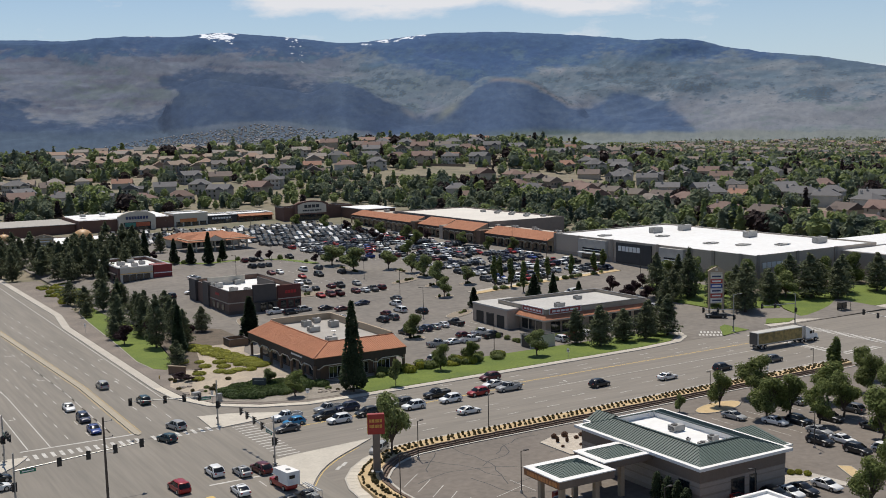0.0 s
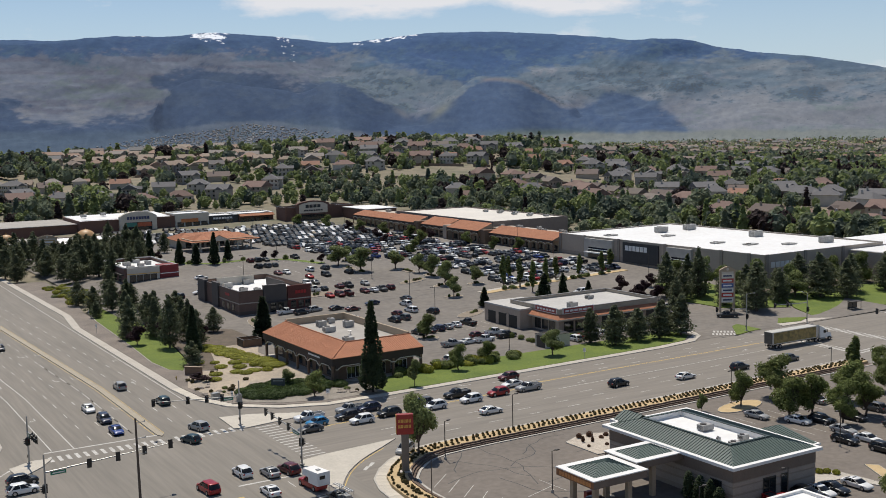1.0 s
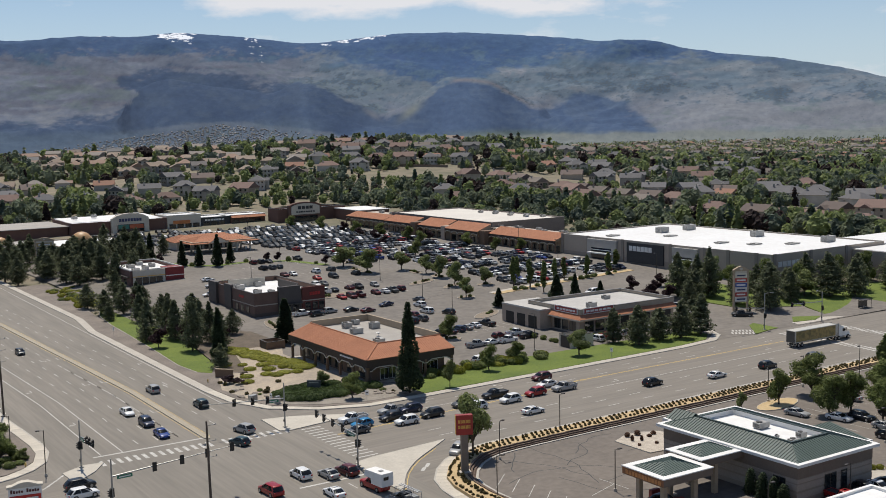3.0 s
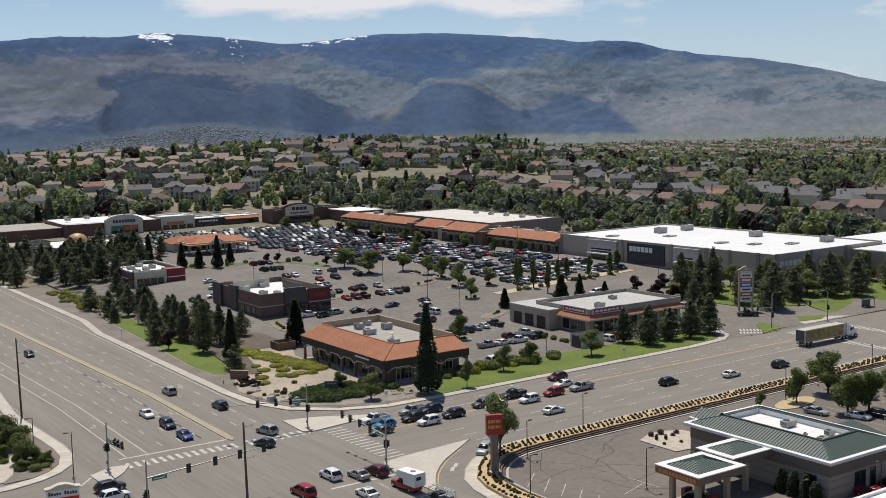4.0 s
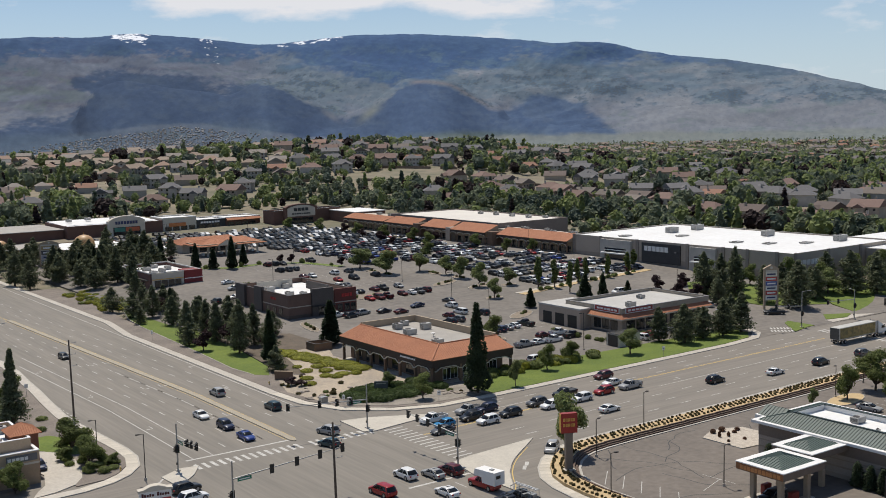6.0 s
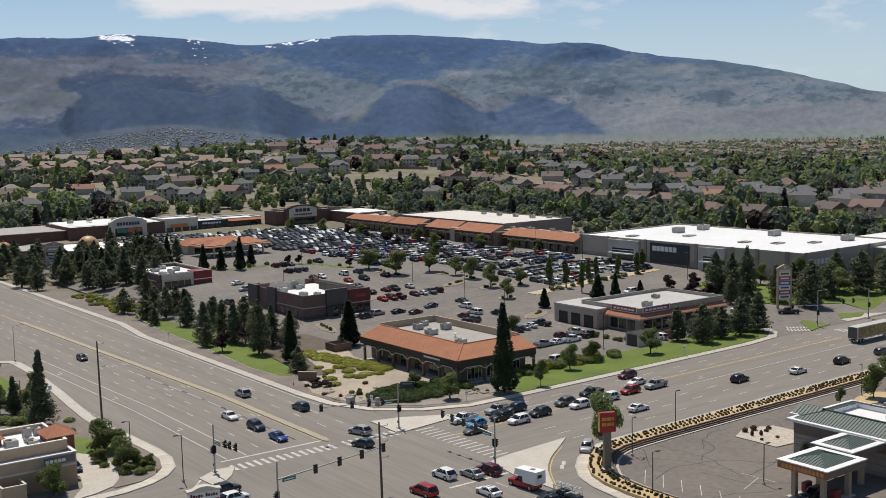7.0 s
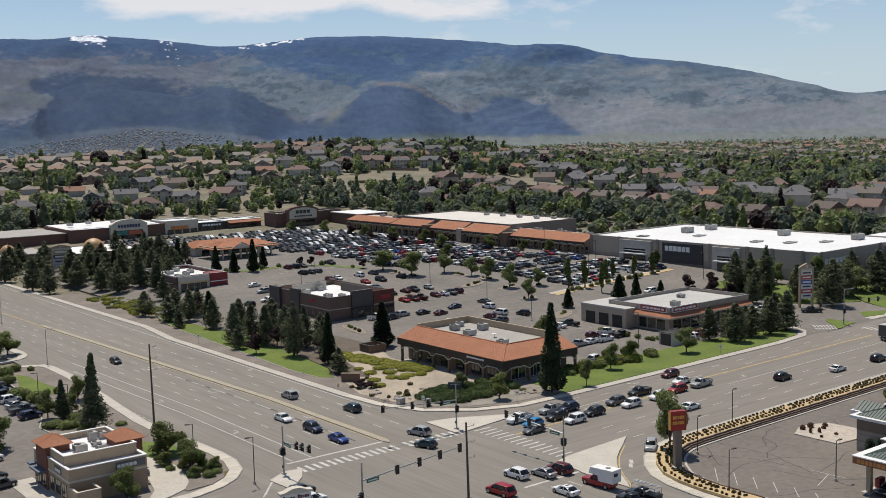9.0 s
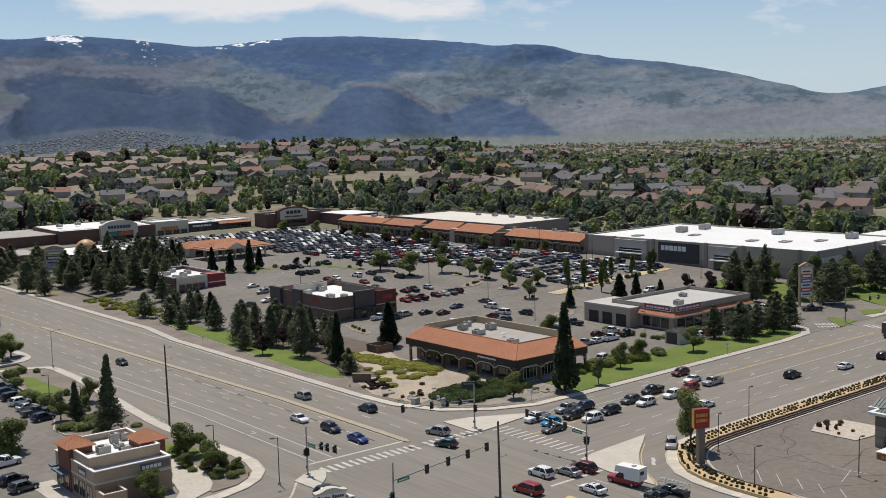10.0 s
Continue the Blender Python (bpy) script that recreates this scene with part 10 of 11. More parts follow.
def semi_truck(x, y, heading):
    t = thing("semi_trailer_truck", (x, y, 0.0), heading, "white tractor with a long green and gold printed trailer", "truck")
    part("trailer_box", Geo().box(-15.6, -1.28, 1.15, -0.4, 1.28, 4.05, 0.05), mat("trailer_white", (0.52, 0.50, 0.45), (0.44, 0.42, 0.38), 0.5, scale=0.4, scale2=3), t, "long pale trailer box")
    side = mat("trailer_side_print", (0.36, 0.255, 0.085), (0.14, 0.115, 0.038), 0.5, scale=0.32, scale2=1.3)
    part("side_print", Geo().box(-15.2, -1.30, 1.35, -0.8, -1.283, 3.85), side, t, "green and gold printed side")
    part("rear_door", Geo().box(-15.66, -1.2, 1.25, -15.602, 1.2, 3.95), mat("trailer_door", (0.10, 0.095, 0.085), rough=0.6, scale=1), t)
    part("underride_bar", Geo().box(-15.6, -1.1, 0.55, -15.45, 1.1, 0.7).box(-15.6, -0.9, 0.6, -15.5, -0.8, 1.15).box(-15.6, 0.8, 0.6, -15.5, 0.9, 1.15), STEEL, t)
    part("chassis", Geo().box(-15.2, -0.5, 0.8, 4.4, 0.5, 1.15), DARKSTEEL, t)
    part("landing_gear", Geo().box(-3.6, -0.8, 0.2, -3.4, -0.65, 1.15).box(-3.6, 0.65, 0.2, -3.4, 0.8, 1.15), STEEL, t)
    part("cab", Geo().loft([[(0.7, -1.2, 0.9), (3.2, -1.2, 0.9), (3.2, 1.2, 0.9), (0.7, 1.2, 0.9)], [(0.7, -1.2, 2.5), (3.2, -1.2, 2.3), (3.2, 1.2, 2.3), (0.7, 1.2, 2.5)], [(0.7, -1.1, 3.9), (2.3, -1.05, 3.2), (2.3, 1.05, 3.2), (0.7, 1.1, 3.9)]]), paint("white"), t, "white sleeper cab")
    part("windscreen", Geo().loft([[(3.22, -1.0, 2.32), (3.24, -1.0, 2.30), (3.24, 1.0, 2.30), (3.22, 1.0, 2.32)], [(2.40, -0.95, 3.12), (2.42, -0.95, 3.10), (2.42, 0.95, 3.10), (2.40, 0.95, 3.12)]]), CARGLASS, t)
    part("side_window", Geo().box(2.0, -1.22, 2.0, 2.9, -1.201, 2.7), CARGLASS, t)
    part("hood", Geo().loft([[(3.2, -1.05, 0.7), (5.2, -0.95, 0.7), (5.2, 0.95, 0.7), (3.2, 1.05, 0.7)], [(3.2, -1.0, 2.2), (5.15, -0.75, 1.7), (5.15, 0.75, 1.7), (3.2, 1.0, 2.2)]]), paint("white"), t)
    part("grille", Geo().box(5.2, -0.55, 0.8, 5.24, 0.55, 1.6), DARKSTEEL, t)
    part("bumper", Geo().box(5.1, -1.1, 0.35, 5.4, 1.1, 0.72, 0.05), STEEL, t)
    for q in (-1, 1):
        part("exhaust_stack", Geo().tube((0.55, q * 1.05, 1.0), (0.55, q * 1.05, 4.2), 0.09, n=8), STEEL, t)
        part("fuel_tank", Geo().tube((1.0, q * 1.0, 0.75), (2.6, q * 1.0, 0.75), 0.32, n=10), STEEL, t)
        part("mirror", Geo().box(3.0, q * 1.4 - 0.1, 2.1, 3.1, q * 1.4 + 0.1, 2.9), DARKSTEEL, t)
    for wx in (-14.2, -12.9, -0.6, 0.7, 4.2):
        wheel_pair(t, wx, 1.25, 0.5)
    return t


semi_truck(206.6, 180.6, 0)


def camper(x, y, heading):
    t = thing("camper_truck", (x, y, 0.0), heading, "red pickup truck carrying a white slide-in camper", "truck")
    L = SHAPES["pickup"][0]
    part("body", KIT["pickup"]["body"].mesh("body", paint("red")), None, t)
    part("window_glass", KIT["pickup"]["glass"], None, t)
    for p in KIT["pickup"]["wheels"]:
        w = part("wheel", KIT["pickup"]["wheel"], None, t, at=p)
        part("rim", KIT["pickup"]["rim"], None, w)
    c = part("camper_shell", Geo().loft([[(-3.3, -1.05, 1.1), (-0.6, -1.05, 1.1), (-0.6, 1.05, 1.1), (-3.3, 1.05, 1.1)], [(-3.3, -1.08, 2.0), (-0.5, -1.08, 1.95), (-0.5, 1.08, 1.95), (-3.3, 1.08, 2.0)], [(-3.3, -1.08, 2.05), (1.2, -1.08, 2.0), (1.2, 1.08, 2.0), (-3.3, 1.08, 2.05)], [(-3.3, -1.05, 3.1), (1.0, -1.0, 2.95), (1.0, 1.0, 2.95), (-3.3, 1.05, 3.1)]]), WHITEPAINT, t, "white camper shell")
    part("rear_window", Geo().box(-3.33, -0.2, 2.1, -3.302, 0.7, 2.6), CARGLASS, c)
    part("side_window", Geo().box(-2.4, -1.10, 2.2, -1.4, -1.082, 2.7), CARGLASS, c)
    part("stripe", Geo().box(-3.2, -1.10, 1.75, -0.7, -1.082, 1.87), mat("camper_stripe", (0.25, 0.16, 0.10), rough=0.6, scale=1), c)
    part("roof_vent", Geo().box(-2.0, -0.3, 3.05, -1.4, 0.3, 3.2, 0.05), STEEL, c)
    for q in (-1, 1):
        part("tail_light", KIT["pickup"]["tail"], None, t, at=(-2.82, q * 0.75, 0.9))
    return t


camper(60.7, 150.4, 96)


def rack_truck(x, y, heading):
    t = thing("ladder_rack_truck", (x, y, 0.0), heading, "black work truck with a steel ladder rack and gear", "truck")
    part("body", KIT["pickup"]["body"].mesh("body", paint("black")), None, t)
    part("window_glass", KIT["pickup"]["glass"], None, t)
    for p in KIT["pickup"]["wheels"]:
        w = part("wheel", KIT["pickup"]["wheel"], None, t, at=p)
        part("rim", KIT["pickup"]["rim"], None, w)
    for q in (-0.85, 0.85):
        rail = part("rack_rail", Geo().tube((-2.7, q, 2.3), (1.6, q, 2.3), 0.04, n=6), STEEL, t, "grey steel rack rail")
        for u in (-2.6, -0.7, 1.5):
            part("rack_post", Geo().tube((u, q, 1.1), (u, q, 2.3), 0.04, n=6), STEEL, rail)
    for u in (-2.6, -1.2, 0.2, 1.5):
        part("rack_crossbar", Geo().tube((u, -0.85, 2.3), (u, 0.85, 2.3), 0.035, n=6), STEEL, t)
    part("ladder", Geo().box(-2.9, -0.55, 2.36, 1.9, -0.47, 2.46).box(-2.9, -0.15, 2.36, 1.9, -0.07, 2.46), WHITEPAINT, t)
    part("tool_box", Geo().box(-1.2, -0.8, 1.1, -0.75, 0.8, 1.6, 0.04).box(-2.6, -0.5, 1.1, -1.5, 0.4, 1.75, 0.05), STEEL, t)
    return t


rack_truck(61.0, 141.8, 94)
car("suv", 24.4, 177.4, 5, "black"), car("suv", 23.6, 172.8, 5, "white"), car("hatch", 10.0, 203.6, 268, "dark blue", 0.11, where="in the drive-through lane")

# ---------------------------------------------------------------- sign at the south-west corner
sw_line = refine([(22.4, 90), (22.4, 148), (20.6, 154), (16.5, 158.4), (10, 160.4), (-60, 160.4)], 3.0)
solid("kerb_sw", band(sw_line, 0, 0.22, -0.3, 0.15), KERB, "concrete kerb on the near corner", "kerb")
solid("pavement_sw", band(sw_line, 0.22, 2.4, -0.3, 0.14), CONC, "concrete pavement on the near corner", "pavement")


def centre_sign():
    s = thing("centre_sign", (12.5, 158.2, 0.14), -11, "cream-capped monument sign with red panel and dark lettering", "sign")
    part("base", Geo().box(-2.1, -0.5, 0, 2.1, 0.5, 4.2, 0.04), STUCCO_TAN, s)
    part("cabinet", Geo().box(-2.05, -0.4, 4.2, 2.05, 0.4, 8.0), WHITEPAINT, s, "white sign cabinet")
    pts = [(-2.25, 7.75), (2.25, 7.75), (2.25, 7.98), (1.55, 8.05), (0.9, 8.32), (0.4, 8.46), (-0.4, 8.46), (-0.9, 8.32), (-1.55, 8.05), (-2.25, 7.98)]
    n = len(pts)
    part("cap", Geo().add([(a, -0.55, b) for a, b in pts] + [(a, 0.55, b) for a, b in pts], [tuple(range(n)), tuple(range(2 * n - 1, n - 1, -1))] + [(i, n + i, n + (i + 1) % n, (i + 1) % n) for i in range(n)]), STUCCO_CREAM, s, "curved cream cap")
    maroon = mat("maroon_lettering", (0.10, 0.02, 0.02), rough=0.5, scale=1)
    for k in range(11):
        if k != 5:
            part("name_bar", Geo().box(-1.8 + 0.33 * k, -0.44, 7.05, -1.55 + 0.33 * k, -0.402, 7.35 + (0.2 if k in (0, 6) else 0.06 * (k % 2))), maroon, s)
    p = part("panel", Geo().box(-1.95, -0.46, 5.5, 1.95, -0.402, 6.7), RED, s, "red tenant panel")
    part("lettering_bar", Geo().box(-1.6, -0.49, 5.85, -0.2, -0.462, 6.35), WHITEPAINT, p), part("lettering_bar", Geo().box(0.1, -0.49, 5.85, 1.6, -0.462, 6.35), WHITEPAINT, p)
    p = part("panel", Geo().box(-1.95, -0.46, 4.35, 1.95, -0.402, 5.4), SIGNGREEN, s, "green tenant panel")
    part("lettering_bar", Geo().box(-1.5, -0.49, 4.65, 1.5, -0.462, 5.1), WHITEPAINT, p)
    return s


centre_sign()

# ---------------------------------------------------------------- lot islands, stall lines, cracks
SOIL = mat("island_soil", (0.29, 0.235, 0.175), (0.185, 0.155, 0.12), 0.95, scale=0.6, scale2=6, bump=0.5, bump_scale=15)


def lot_island(poly, label, fill=SOIL):
    ins = inset(poly, 0.2)
    zc = sum(lot_z(x, y) for x, y in poly) / len(poly) + 0.04
    i = thing("planted_island", (sum(p[0] for p in poly) / len(poly), sum(p[1] for p in poly) / len(poly), zc), 0, label, "planter", "planted islands of the lot")
    n = len(poly)
    g = Geo()
    Z = [lot_z(x, y) + 0.04 for x, y in poly]
    g.v = [(x, y, z - 0.2) for (x, y), z in zip(poly, Z)] + [(x, y, z + 0.15) for (x, y), z in zip(poly, Z)] + [(x, y, z + 0.15) for (x, y), z in zip(ins, Z)] + [(x, y, z) for (x, y), z in zip(ins, Z)]
    for k in range(n):
        j = (k + 1) % n
        g.f += [(k, j, n + j, n + k), (n + k, n + j, 2 * n + j, 2 * n + k), (2 * n + k, 2 * n + j, 3 * n + j, 3 * n + k)]
    bp(i, "kerb", g, KERB)
    f = Geo()
    f.v = [(x, y, z + 0.11) for (x, y), z in zip(ins, Z)]
    f.f = [tuple(range(n))]
    f.add([(x, y, z - 0.2) for (x, y), z in zip(ins, Z)], [tuple(range(n - 1, -1, -1))])
    bp(i, "soil", f, fill)
    return i


def oval(cx, cy, rx, ry, turn=0.0, n=14):
    c, s = cos(radians(turn)), sin(radians(turn))
    return [(cx + rx * cos(2 * pi * k / n) * c - ry * sin(2 * pi * k / n) * s, cy + rx * cos(2 * pi * k / n) * s + ry * sin(2 * pi * k / n) * c) for k in range(n)]


ISLANDS = [(142, 316, 9.5, 3.2, 10), (174, 318, 6.5, 2.4, 20), (179, 306, 5.5, 2.2, 20), (161, 262.5, 6.5, 2.6, 30), (168.8, 356, 5, 2.2, 90), (169, 346, 4, 2, 90), (182.5, 337, 5, 2, 90), (184, 323, 4, 2, 90), (171, 287.5, 3.2, 2, 0), (188, 301.5, 3, 2, 0), (106, 287, 7.5, 1.8, 78), (121, 360, 6, 3, 20), (116, 348, 5, 2.2, 30), (134, 240.5, 3.0, 2.6, 0), (176, 371, 3, 2, 0)]
for k, q in enumerate(ISLANDS):
    lot_island(oval(*q), "kerbed island of tan soil with a few plants in the lot")
    for m in range(5):
        a = plant_rnd.uniform(0, 6.28)
        plant(TUFT if m % 2 else BUSH, q[0] + q[2] * 0.55 * cos(a) * cos(radians(q[4])), q[1] + q[2] * 0.55 * cos(a) * sin(radians(q[4])), plant_rnd.uniform(0.5, 0.9), plant_rnd.uniform(0.7, 1.3), lot_z(q[0], q[1]) + 0.12)
# the long planted divider before the department store
div = refine([(181, 286.2), (205, 289.2), (243, 291.6)], 4)
dv = band(div, -1.4, 1.4, 0, 1)
dv.v = [(x, y, lot_z(x, y) + (0.17 if z else -0.2)) for x, y, z in dv.v]
solid("divider_bed", dv, MULCH, "long tan planting strip before the department store", "landscaping")
dk = band(div, 1.4, 3.2, 0, 1)
dk.v = [(x, y, lot_z(x, y) + (0.18 if z else -0.2)) for x, y, z in dk.v]
solid("divider_walk", dk, CONC, "pale concrete walk beside the planting strip", "pavement")
for k in range(24):
    t = plant_rnd.random()
    plant(BUSH, 184 + 57 * t, 286.8 + 4.6 * t + plant_rnd.uniform(-0.8, 0.8), plant_rnd.uniform(0.7, 1.3), plant_rnd.uniform(1.2, 2.4), lot_z(184 + 57 * t, 288) + 0.15)

strip2 = refine([(112, 433), (118.5, 425), (126, 402.5), (134, 397), (146, 399), (160, 391), (166, 372)], 4)
for nm, a, b, m, lab in (("kerb_strip", -2.0, 2.0, KERB, "pale kerb round the planted strip"), ("lawn_strip", -1.75, 1.75, GRASS, "narrow lawn strip under the conifers")):
    gs = band(strip2, a, b, 0, 1)
    gs.v = [(x, y, lot_z(x, y) + ((0.16 if m is KERB else 0.19) if z else -0.2)) for x, y, z in gs.v]
    solid(nm, gs, m, lab, "kerb" if m is KERB else "landscaping")
for k in range(14):
    x, y = strip2[plant_rnd.randrange(len(strip2))]
    plant(BUSH if k % 3 else PLUM, x, y, plant_rnd.uniform(1.0, 1.8) if k % 3 else 3.6, plant_rnd.uniform(1.4, 2.4) if k % 3 else 3.4, lot_z(x, y) + 0.15)

lines = Geo()


def lot_line(x0, y0, x1, y1, w=0.11):
    d = Vector((x1 - x0, y1 - y0)).normalized()
    n = Vector((-d.y, d.x)) * w / 2
    zz = lambda x, y: (lot_z(x, y) + 0.062) if y > 200 else 0.036
    lines.add([(x0 + n.x, y0 + n.y, zz(x0, y0)), (x1 + n.x, y1 + n.y, zz(x1, y1)), (x1 - n.x, y1 - n.y, zz(x1, y1)), (x0 - n.x, y0 - n.y, zz(x0, y0))], [(3, 2, 1, 0)])


for y in (299, 316.8, 334.8, 352.8, 370.8, 388.8, 406.8, 424.8):
    x = 196 if y < 360 else 178
    while x < 243:
        lot_line(x - 1.42, y - 5.4, x - 1.42, y + 5.4)
        x += 2.85
for y in (310, 334, 358, 384):
    x = 140
    while x < 167:
        lot_line(x - 1.5, y - 2.7, x - 1.5, y + 2.7)
        x += 3.0
for k in range(9):
    lot_line(132.6 + 3.1 * k, 244.0, 132.4 + 3.1 * k, 251.5)
for k in range(6):
    lot_line(75.5 + 0.68 * k, 139.8 - 3.1 * k, 80.3 + 0.26 * k, 144.2 - 3.45 * k)
lot_line(90.4, 133.8, 90.8, 127.7), lot_line(84.5, 128.5, 90.6, 130.6)
for k in range(14):
    lot_line(137 + 2.9 * k, 126.5, 137 + 2.9 * k, 131.5), lot_line(137 + 2.9 * k, 142.0, 137 + 2.9 * k, 137.0)
solid("stall_lines", lines, WHITE, "worn white parking stall lines", "parking lines")

crack_rnd = random.Random(4)
cracks = Geo()


def crack(x, y, a, n, z=None):
    for k in range(n):
        L = crack_rnd.uniform(1.2, 2.6)
        a += crack_rnd.uniform(-0.45, 0.45)
        x1, y1 = x + L * cos(a), y + L * sin(a)
        w = 0.075
        nx, ny = -sin(a) * w, cos(a) * w
        z0, z1 = (lot_z(x, y) + 0.058, lot_z(x1, y1) + 0.058) if y > 199 else (0.034, 0.034)
        cracks.add([(x + nx, y + ny, z0), (x - nx, y - ny, z0), (x1 - nx, y1 - ny, z1), (x1 + nx, y1 + ny, z1)], [(0, 1, 2, 3)])
        x, y = x1, y1


for x, y, a, n in ((84, 150, -0.4, 9), (92, 153, -1.4, 10), (78, 140, 0.1, 14), (86, 138, -1.2, 9), (96, 146, 0.2, 8), (100, 150, -1.5, 8), (90, 132, 0.3, 8), (82, 144, 0.9, 5), (104, 142, -0.2, 8), (112, 150, -1.3, 6), (120, 148, 0.1, 9), (76, 130, -0.3, 6), (128, 140, 0.7, 7), (132, 152, -0.4, 7)):
    crack(x, y, a, n)
for k in range(16):
    crack(crack_rnd.uniform(120, 185), crack_rnd.uniform(230, 330), crack_rnd.uniform(0, 3.1), 8)
tagged(solid("sealed_cracks", cracks, SEAL, "dark sealed cracks wandering over the asphalt", "cracks"), kind="structure")

# the bed beside the bank
kerbed("bank_bed", [(105.6, 138.6), (112.4, 137.8), (116.4, 141.0), (116.0, 147.0), (112.8, 148.6), (109.7, 148.9), (105.5, 147.0)], PALE_ROCK, "kerbed bed of pale rock beside the bank", 0.18, category="landscaping")
for x, y, h, w in ((108.9, 147.6, 0.8, 1.0), (111.0, 147.4, 0.9, 1.2), (108.0, 145.4, 1.0, 0.6), (109.4, 144.6, 0.9, 0.6), (112.0, 145.5, 0.5, 0.9), (107.0, 142.6, 0.4, 0.6), (113.6, 146.2, 0.6, 1.0), (110.2, 141.8, 0.4, 0.7)):
    plant(RUSSET, x, y, h, w, 0.17)
kerbed("bank_tree_bed", oval(146.5, 147.0, 6.2, 2.6, 10), MULCH, "kerbed tan bed under the lot tree", 0.18, category="landscaping")
kerbed("bank_walk", [(121.6, 109.0), (127.4, 108.4), (129.2, 103.0), (130.6, 103.6), (129.6, 111.2), (126.0, 113.6), (121.6, 113.6)], CONC, "pale concrete walk at the bank's end", 0.15, category="pavement")
kerbed("bank_side_bed", [(131.2, 103.0), (133.4, 102.2), (137.2, 109.6), (135.6, 111.0)], MULCH, "kerbed tan bed at the bank's end", 0.18, category="landscaping")
for x, y in ((126.6, 112.0), (127.6, 111.4), (128.2, 110.2)):
    plant(JUNIPER, x, y, 0.7, 1.2, 0.16, label="small yellow-green shrub beside the bank walk")

# turning arrows
arrows = Geo()


def arrow(x, y, d, turn=0):
    m = pose(x, y, 0.0, 0, 0, d)

    def q(pts):
        arrows.add([tuple(m @ Vector((a, b, 0.007))) for a, b in pts], [tuple(range(len(pts)))])
    q([(-1.6, -0.09), (0.4, -0.09), (0.4, 0.09), (-1.6, 0.09)])
    if turn:
        q([(0.4, -0.09), (0.58, -0.09), (0.58, 0.75 * turn), (0.4, 0.75 * turn)][::turn])
        q([(0.15, 0.75 * turn), (0.85, 0.75 * turn), (0.5, 1.35 * turn)][::turn])
    else:
        q([(0.4, -0.42), (1.5, 0), (0.4, 0.42)])


for y in (216, 248, 280):
    arrow(mid_x(y) - 1.9, y, 270, 1), arrow(mid_x(y) - 5.7, y, 270, 1)
    arrow(mid_x(y) - 16.6, y, 270, -1)
arrow(25.6, 207, 270, -1), arrow(58, 236, 90), arrow(60.4, 262, 90, -1)
for x in (92, 110):
    arrow(x, ew_n(x) - 9.0, 180, 1), arrow(x + 4, ew_n(x) - 1.8, 180, -1)
arrow(136, ew_n(136) - 14.3, 0, 1), arrow(186, ew_n(186) - 13.5, 0, 1), arrow(60.5, 146, 90, -1)
solid("turn_arrows", arrows, WHITE, "worn white turning arrows", "road markings")
g = Geo()
stripes(g, 24.9, 230, 300, 0.16, 1.0, 1.4)
stripes(g, 66.6, 60, 134, 0.16)
for k in range(7):
    a, b = 186.0 - k * 1.0, 24.2 - k * 0.8
    g.add([(b, a, 0.006), (b + 1.5, a + 1.4, 0.006), (b + 1.5, a + 1.7, 0.006), (b, a + 0.3, 0.006)], [(0, 1, 2, 3)])
ew_line(g, 33.2, 88, 196, 0.14)
solid("edge_lines", g, WHITE, "thin worn white edge lines", "road markings")

g = Geo()
for o in (0.0, 1.6):
    a, d, w = Vector((71.6 + o, 154.0 + o * 0.85, 0.006)), Vector((0.68, 0.73, 0)), Vector((0.22, -0.2, 0))
    g.add([tuple(a - d + w), tuple(a + d + w), tuple(a + d - w), tuple(a - d - w)], [(0, 1, 2, 3)])
solid("slip_lane_bars", g, WHITE, "two worn white bars in the slip lane", "road markings")
isl = [(63.2, 146.6), (64.6, 148.2), (66.4, 151.0), (68.3, 153.6), (70.4, 155.9), (73.0, 158.3), (75.8, 160.4), (79.0, 162.6)]
solid("slip_lane_line", band(isl, -0.42, -0.28, -0.05, 0.006), YELLOW, "faded yellow line round the island", "road markings")

# ---------------------------------------------------------------- small street furniture
def cabinet(x, y, z, w=0.9, d=0.7, h=1.5, m=None, label="grey steel utility cabinet on a pad"):
    c = thing("utility_cabinet", (x, y, z), 12, label, "cabinet", "utility cabinets")
    part("housing", Geo().box(-w / 2, -d / 2, 0.1, w / 2, d / 2, h, 0.05), m or STEEL, c)
    part("pad", Geo().box(-w / 2 - 0.15, -d / 2 - 0.15, -0.1, w / 2 + 0.15, d / 2 + 0.15, 0.1), CONC, c)
    part("door", Geo().box(-w / 2 + 0.06, -d / 2 - 0.02, 0.2, w / 2 - 0.06, -d / 2, h - 0.12), m or STEEL, c)
    return c


cabinet(70.6, 206.5, 0.17), cabinet(67.5, 211.5, 0.15, 1.6, 1.0, 1.2)


def hydrant(x, y):
    h = thing("fire_hydrant", (x, y, 0.14), 0, "small yellow fire hydrant on the pavement", "hydrant", "hydrants")
    part("barrel", Geo().tube((0, 0, 0), (0, 0, 0.6), 0.13, 0.12, 10), YELLOW, h)
    part("bonnet", Geo().tube((0, 0, 0.6), (0, 0, 0.78), 0.14, 0.05, 10), YELLOW, h)
    part("outlet", Geo().tube((-0.22, 0, 0.45), (0.22, 0, 0.45), 0.06, n=8), YELLOW, h)
    return h


hydrant(66.4, 233), hydrant(20.0, 193.6)


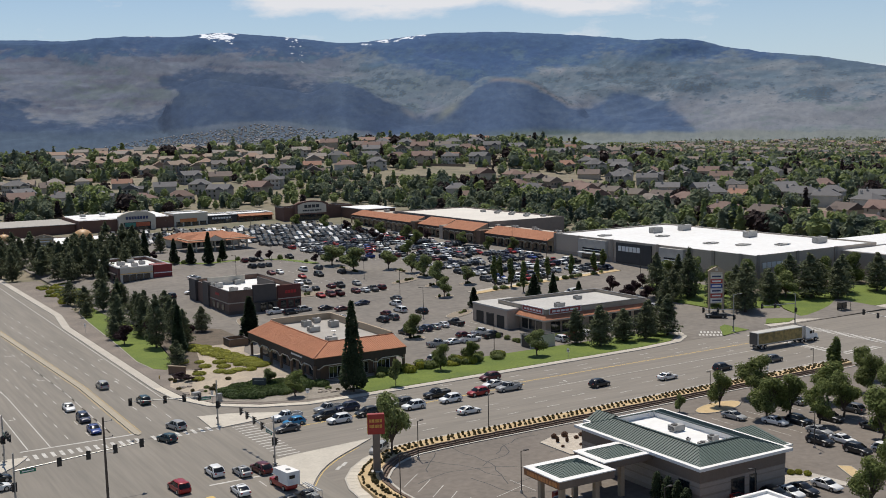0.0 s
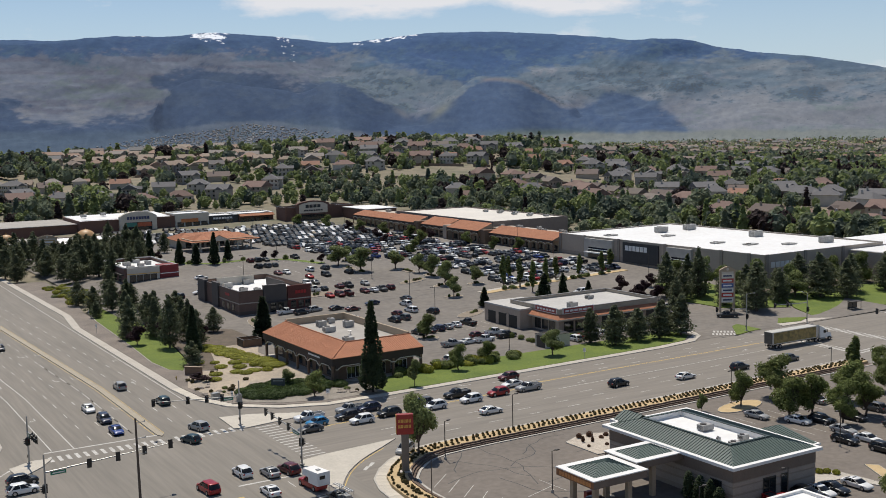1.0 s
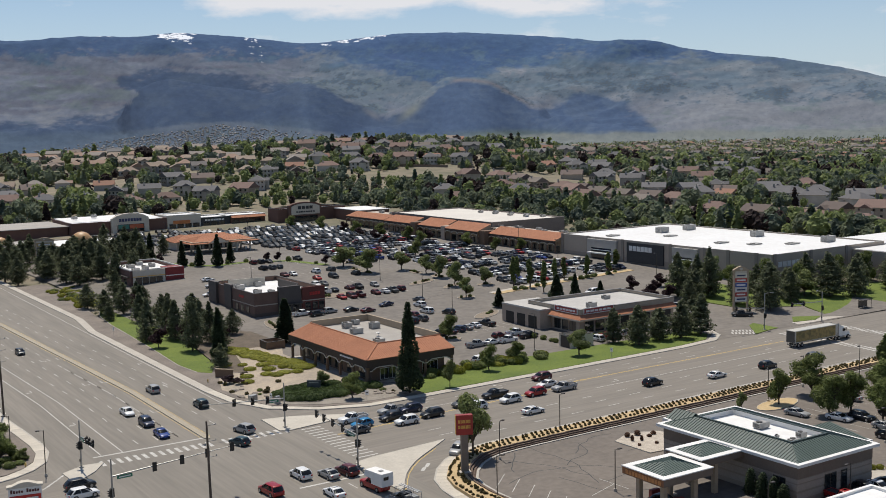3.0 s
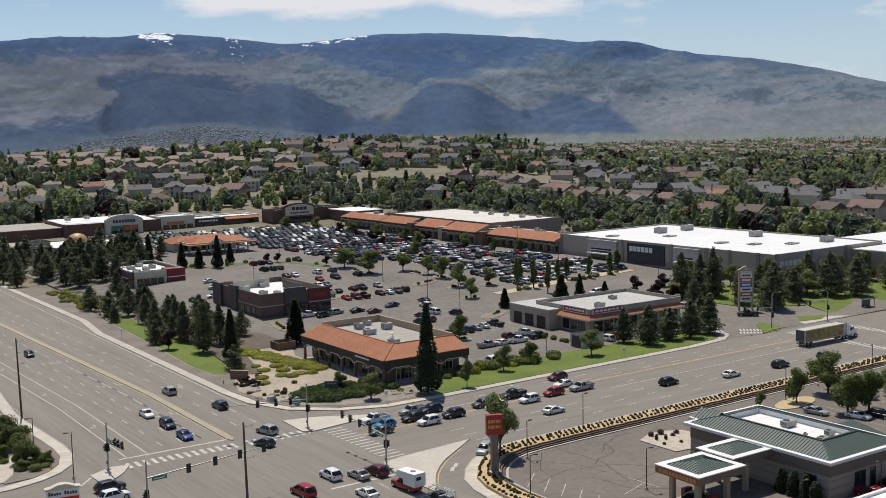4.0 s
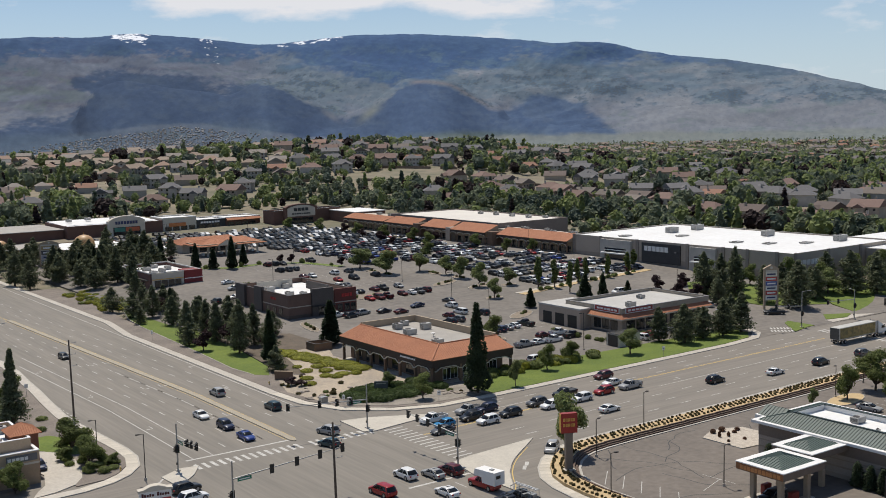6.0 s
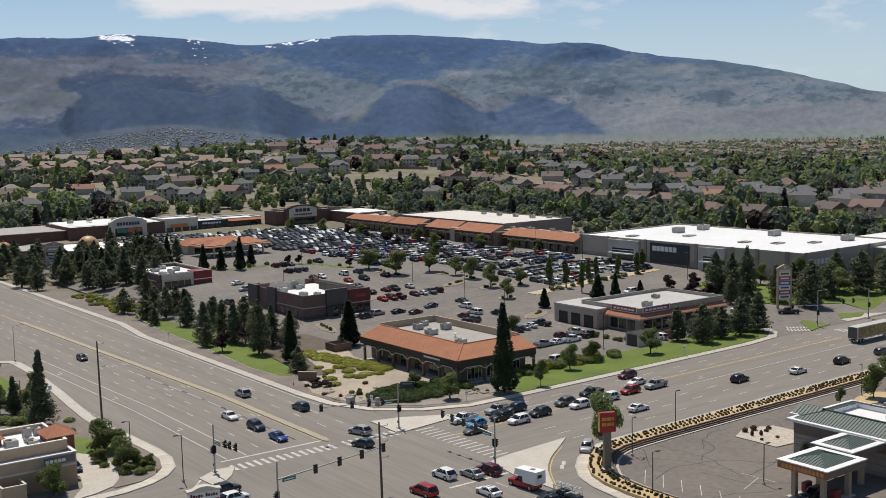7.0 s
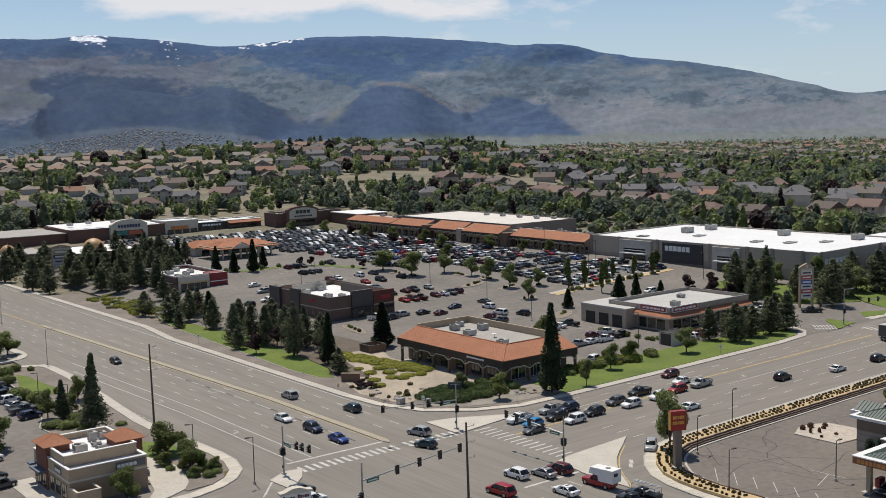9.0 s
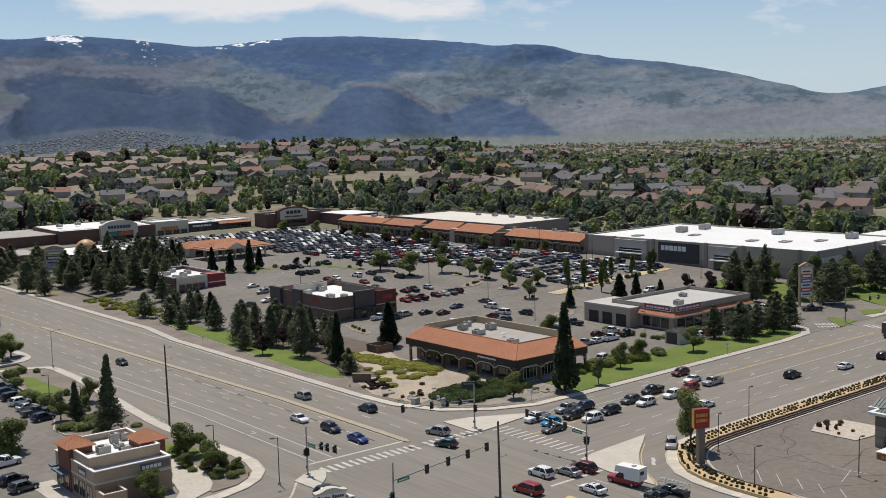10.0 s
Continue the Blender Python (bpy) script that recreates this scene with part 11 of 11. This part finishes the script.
def road_sign(x, y, face, m, h=2.4):
    s = thing("road_sign", (x, y, 0.14), face, "small road sign on a thin steel post", "sign", "road signs")
    part("post", Geo().tube((0, 0, 0), (0, 0, h), 0.035, n=6), STEEL, s)
    part("plate", Geo().box(0.035, -0.35, h - 0.9, 0.06, 0.35, h), m, s)
    part("lettering_bar", Geo().box(0.062, -0.22, h - 0.55, 0.07, 0.22, h - 0.38), DARKSTEEL, s)
    return s


for x, y, f in ((66.4, 301, 200), (22.6, 258, 70), (85.2, 196.6, 250), (150, 197.6, 200), (69.0, 206.0, 200), (172, 158.6, 160)):
    road_sign(x, y, f, WHITEPAINT)


def low_wall(x0, y0, x1, y1, h, z, m, label):
    w = thing("enclosure", ((x0 + x1) / 2, (y0 + y1) / 2, z), 0, label, "enclosure")
    bp(w, "wall", wall_ring(Geo(), x0, y0, x1, y1, z - 0.3, z + h, 0.25), m)
    bp(w, "cap", wall_ring(Geo(), x0 - 0.06, y0 - 0.06, x1 + 0.06, y1 + 0.06, z + h, z + h + 0.1, 0.36), DARKSTEEL)
    bp(w, "gate", fbox(Geo(), "W", x0, y0 + 0.6, y1 - 0.6, z, z + h - 0.2, 0, 0.06), DARKSTEEL)
    return w


low_wall(91.2, 257.4, 96.0, 262.0, 1.8, 0.1, STUCCO_BROWN, "brown walled rubbish enclosure by the conifer")
low_wall(129.5, 331.5, 137.5, 338.5, 1.9, 1.3, DARKBRICK, "dark brick rubbish enclosure behind the restaurant")
low_wall(150.0, 212.0, 157.0, 216.5, 3.0, 0.05, STUCCO_CREAM, "tan block enclosure with red lettering bars")


def corner_wall(x0, y0, x1, y1, h):
    w = thing("garden_wall", (x0, y0, 0.15), math.degrees(atan2(y1 - y0, x1 - x0)), "low brown stucco garden wall on the corner slope", "wall", "corner garden walls")
    L = math.dist((x0, y0), (x1, y1))
    part("wall", Geo().box(0, -0.2, -0.2, L, 0.2, h, 0.03), STUCCO_BROWN, w)
    part("cap", Geo().box(-0.08, -0.28, h, L + 0.08, 0.28, h + 0.1, 0.03), STUCCO_TAN, w)
    return w


corner_wall(69.6, 236.6, 72.4, 233.6, 1.8)
for x, y, h, w in ((69.6, 229.0, 1.9, 3.6), (71.0, 227.0, 1.5, 2.6)):
    plant(PLUM, x, y, h, w, 0.1, label="low dark purple shrub on the corner slope")


def bus_shelter(x, y):
    s = thing("bus_shelter", (x, y, 0.15), 0, "small dark bus shelter on the pavement", "bus shelter")
    part("roof", Geo().box(-2.0, -0.8, 2.4, 2.0, 0.8, 2.55, 0.04), DARKSTEEL, s)
    for px in (-1.9, 1.9):
        for py in (-0.7, 0.7):
            part("post", Geo().box(px - 0.05, py - 0.05, 0, px + 0.05, py + 0.05, 2.4), DARKSTEEL, s)
    part("back_panel", Geo().box(-1.85, 0.66, 0.3, 1.85, 0.70, 2.2), GLASS, s)
    part("bench", Geo().box(-1.4, 0.1, 0.42, 1.4, 0.5, 0.5), STEEL, s)
    return s


bus_shelter(250, 203.2)


def notice_board(x, y):
    n = thing("notice_board", (x, y, 0.15), -35, "low dark notice board among the corner shrubs", "sign")
    for q in (-1.0, 1.0):
        part("post", Geo().box(q - 0.08, -0.08, 0, q + 0.08, 0.08, 1.2), DARKSTEEL, n)
    p = part("panel", Geo().box(-1.4, -0.14, 1.0, 1.4, 0.14, 2.5, 0.04), mat("board_grey", (0.075, 0.085, 0.088), (0.06, 0.068, 0.07), 0.6, scale=1), n, "dark grey board")
    part("lettering_bar", Geo().box(-1.0, -0.16, 1.9, 1.0, -0.142, 2.15), STEEL, p)
    return n


notice_board(80.6, 210.6)


# boulders on the corner slope
def boulder_mesh(seed):
    r = random.Random(seed)
    rings = []
    for j, (q, v) in enumerate(((0.7, -0.3), (1.0, 0.0), (0.92, 0.3), (0.55, 0.55))):
        rings.append([(q * (0.8 + 0.35 * r.random()) * cos(i * pi / 4), q * (0.8 + 0.35 * r.random()) * sin(i * pi / 4), v * (0.85 + 0.3 * r.random())) for i in range(8)])
    return Geo().loft(rings).mesh("boulder", mat("boulder_stone", (0.36, 0.31, 0.26), (0.22, 0.19, 0.165), 0.95, scale=1.2, scale2=6, bump=0.5, vary=0.2))


BOULD = [boulder_mesh(k) for k in range(4)]
for k in range(70):
    t = plant_rnd.random()
    x = 66.5 + 30 * t
    y = max(197.5, 215.5 - 0.60 * (x - 66)) + plant_rnd.uniform(0.0, 4.5 if k % 2 else 18 * (1 - t))
    b = tagged(new("boulder", BOULD[k % 4]), "rough tan landscape boulder on the corner slope", "boulder", "boulders of the corner slope")
    s = plant_rnd.uniform(0.25, 0.75)
    b.matrix_basis = pose(x, y, 0.2, 0, 0, plant_rnd.uniform(0, 360)) @ Matrix.Diagonal((s, s, s * 0.8, 1))
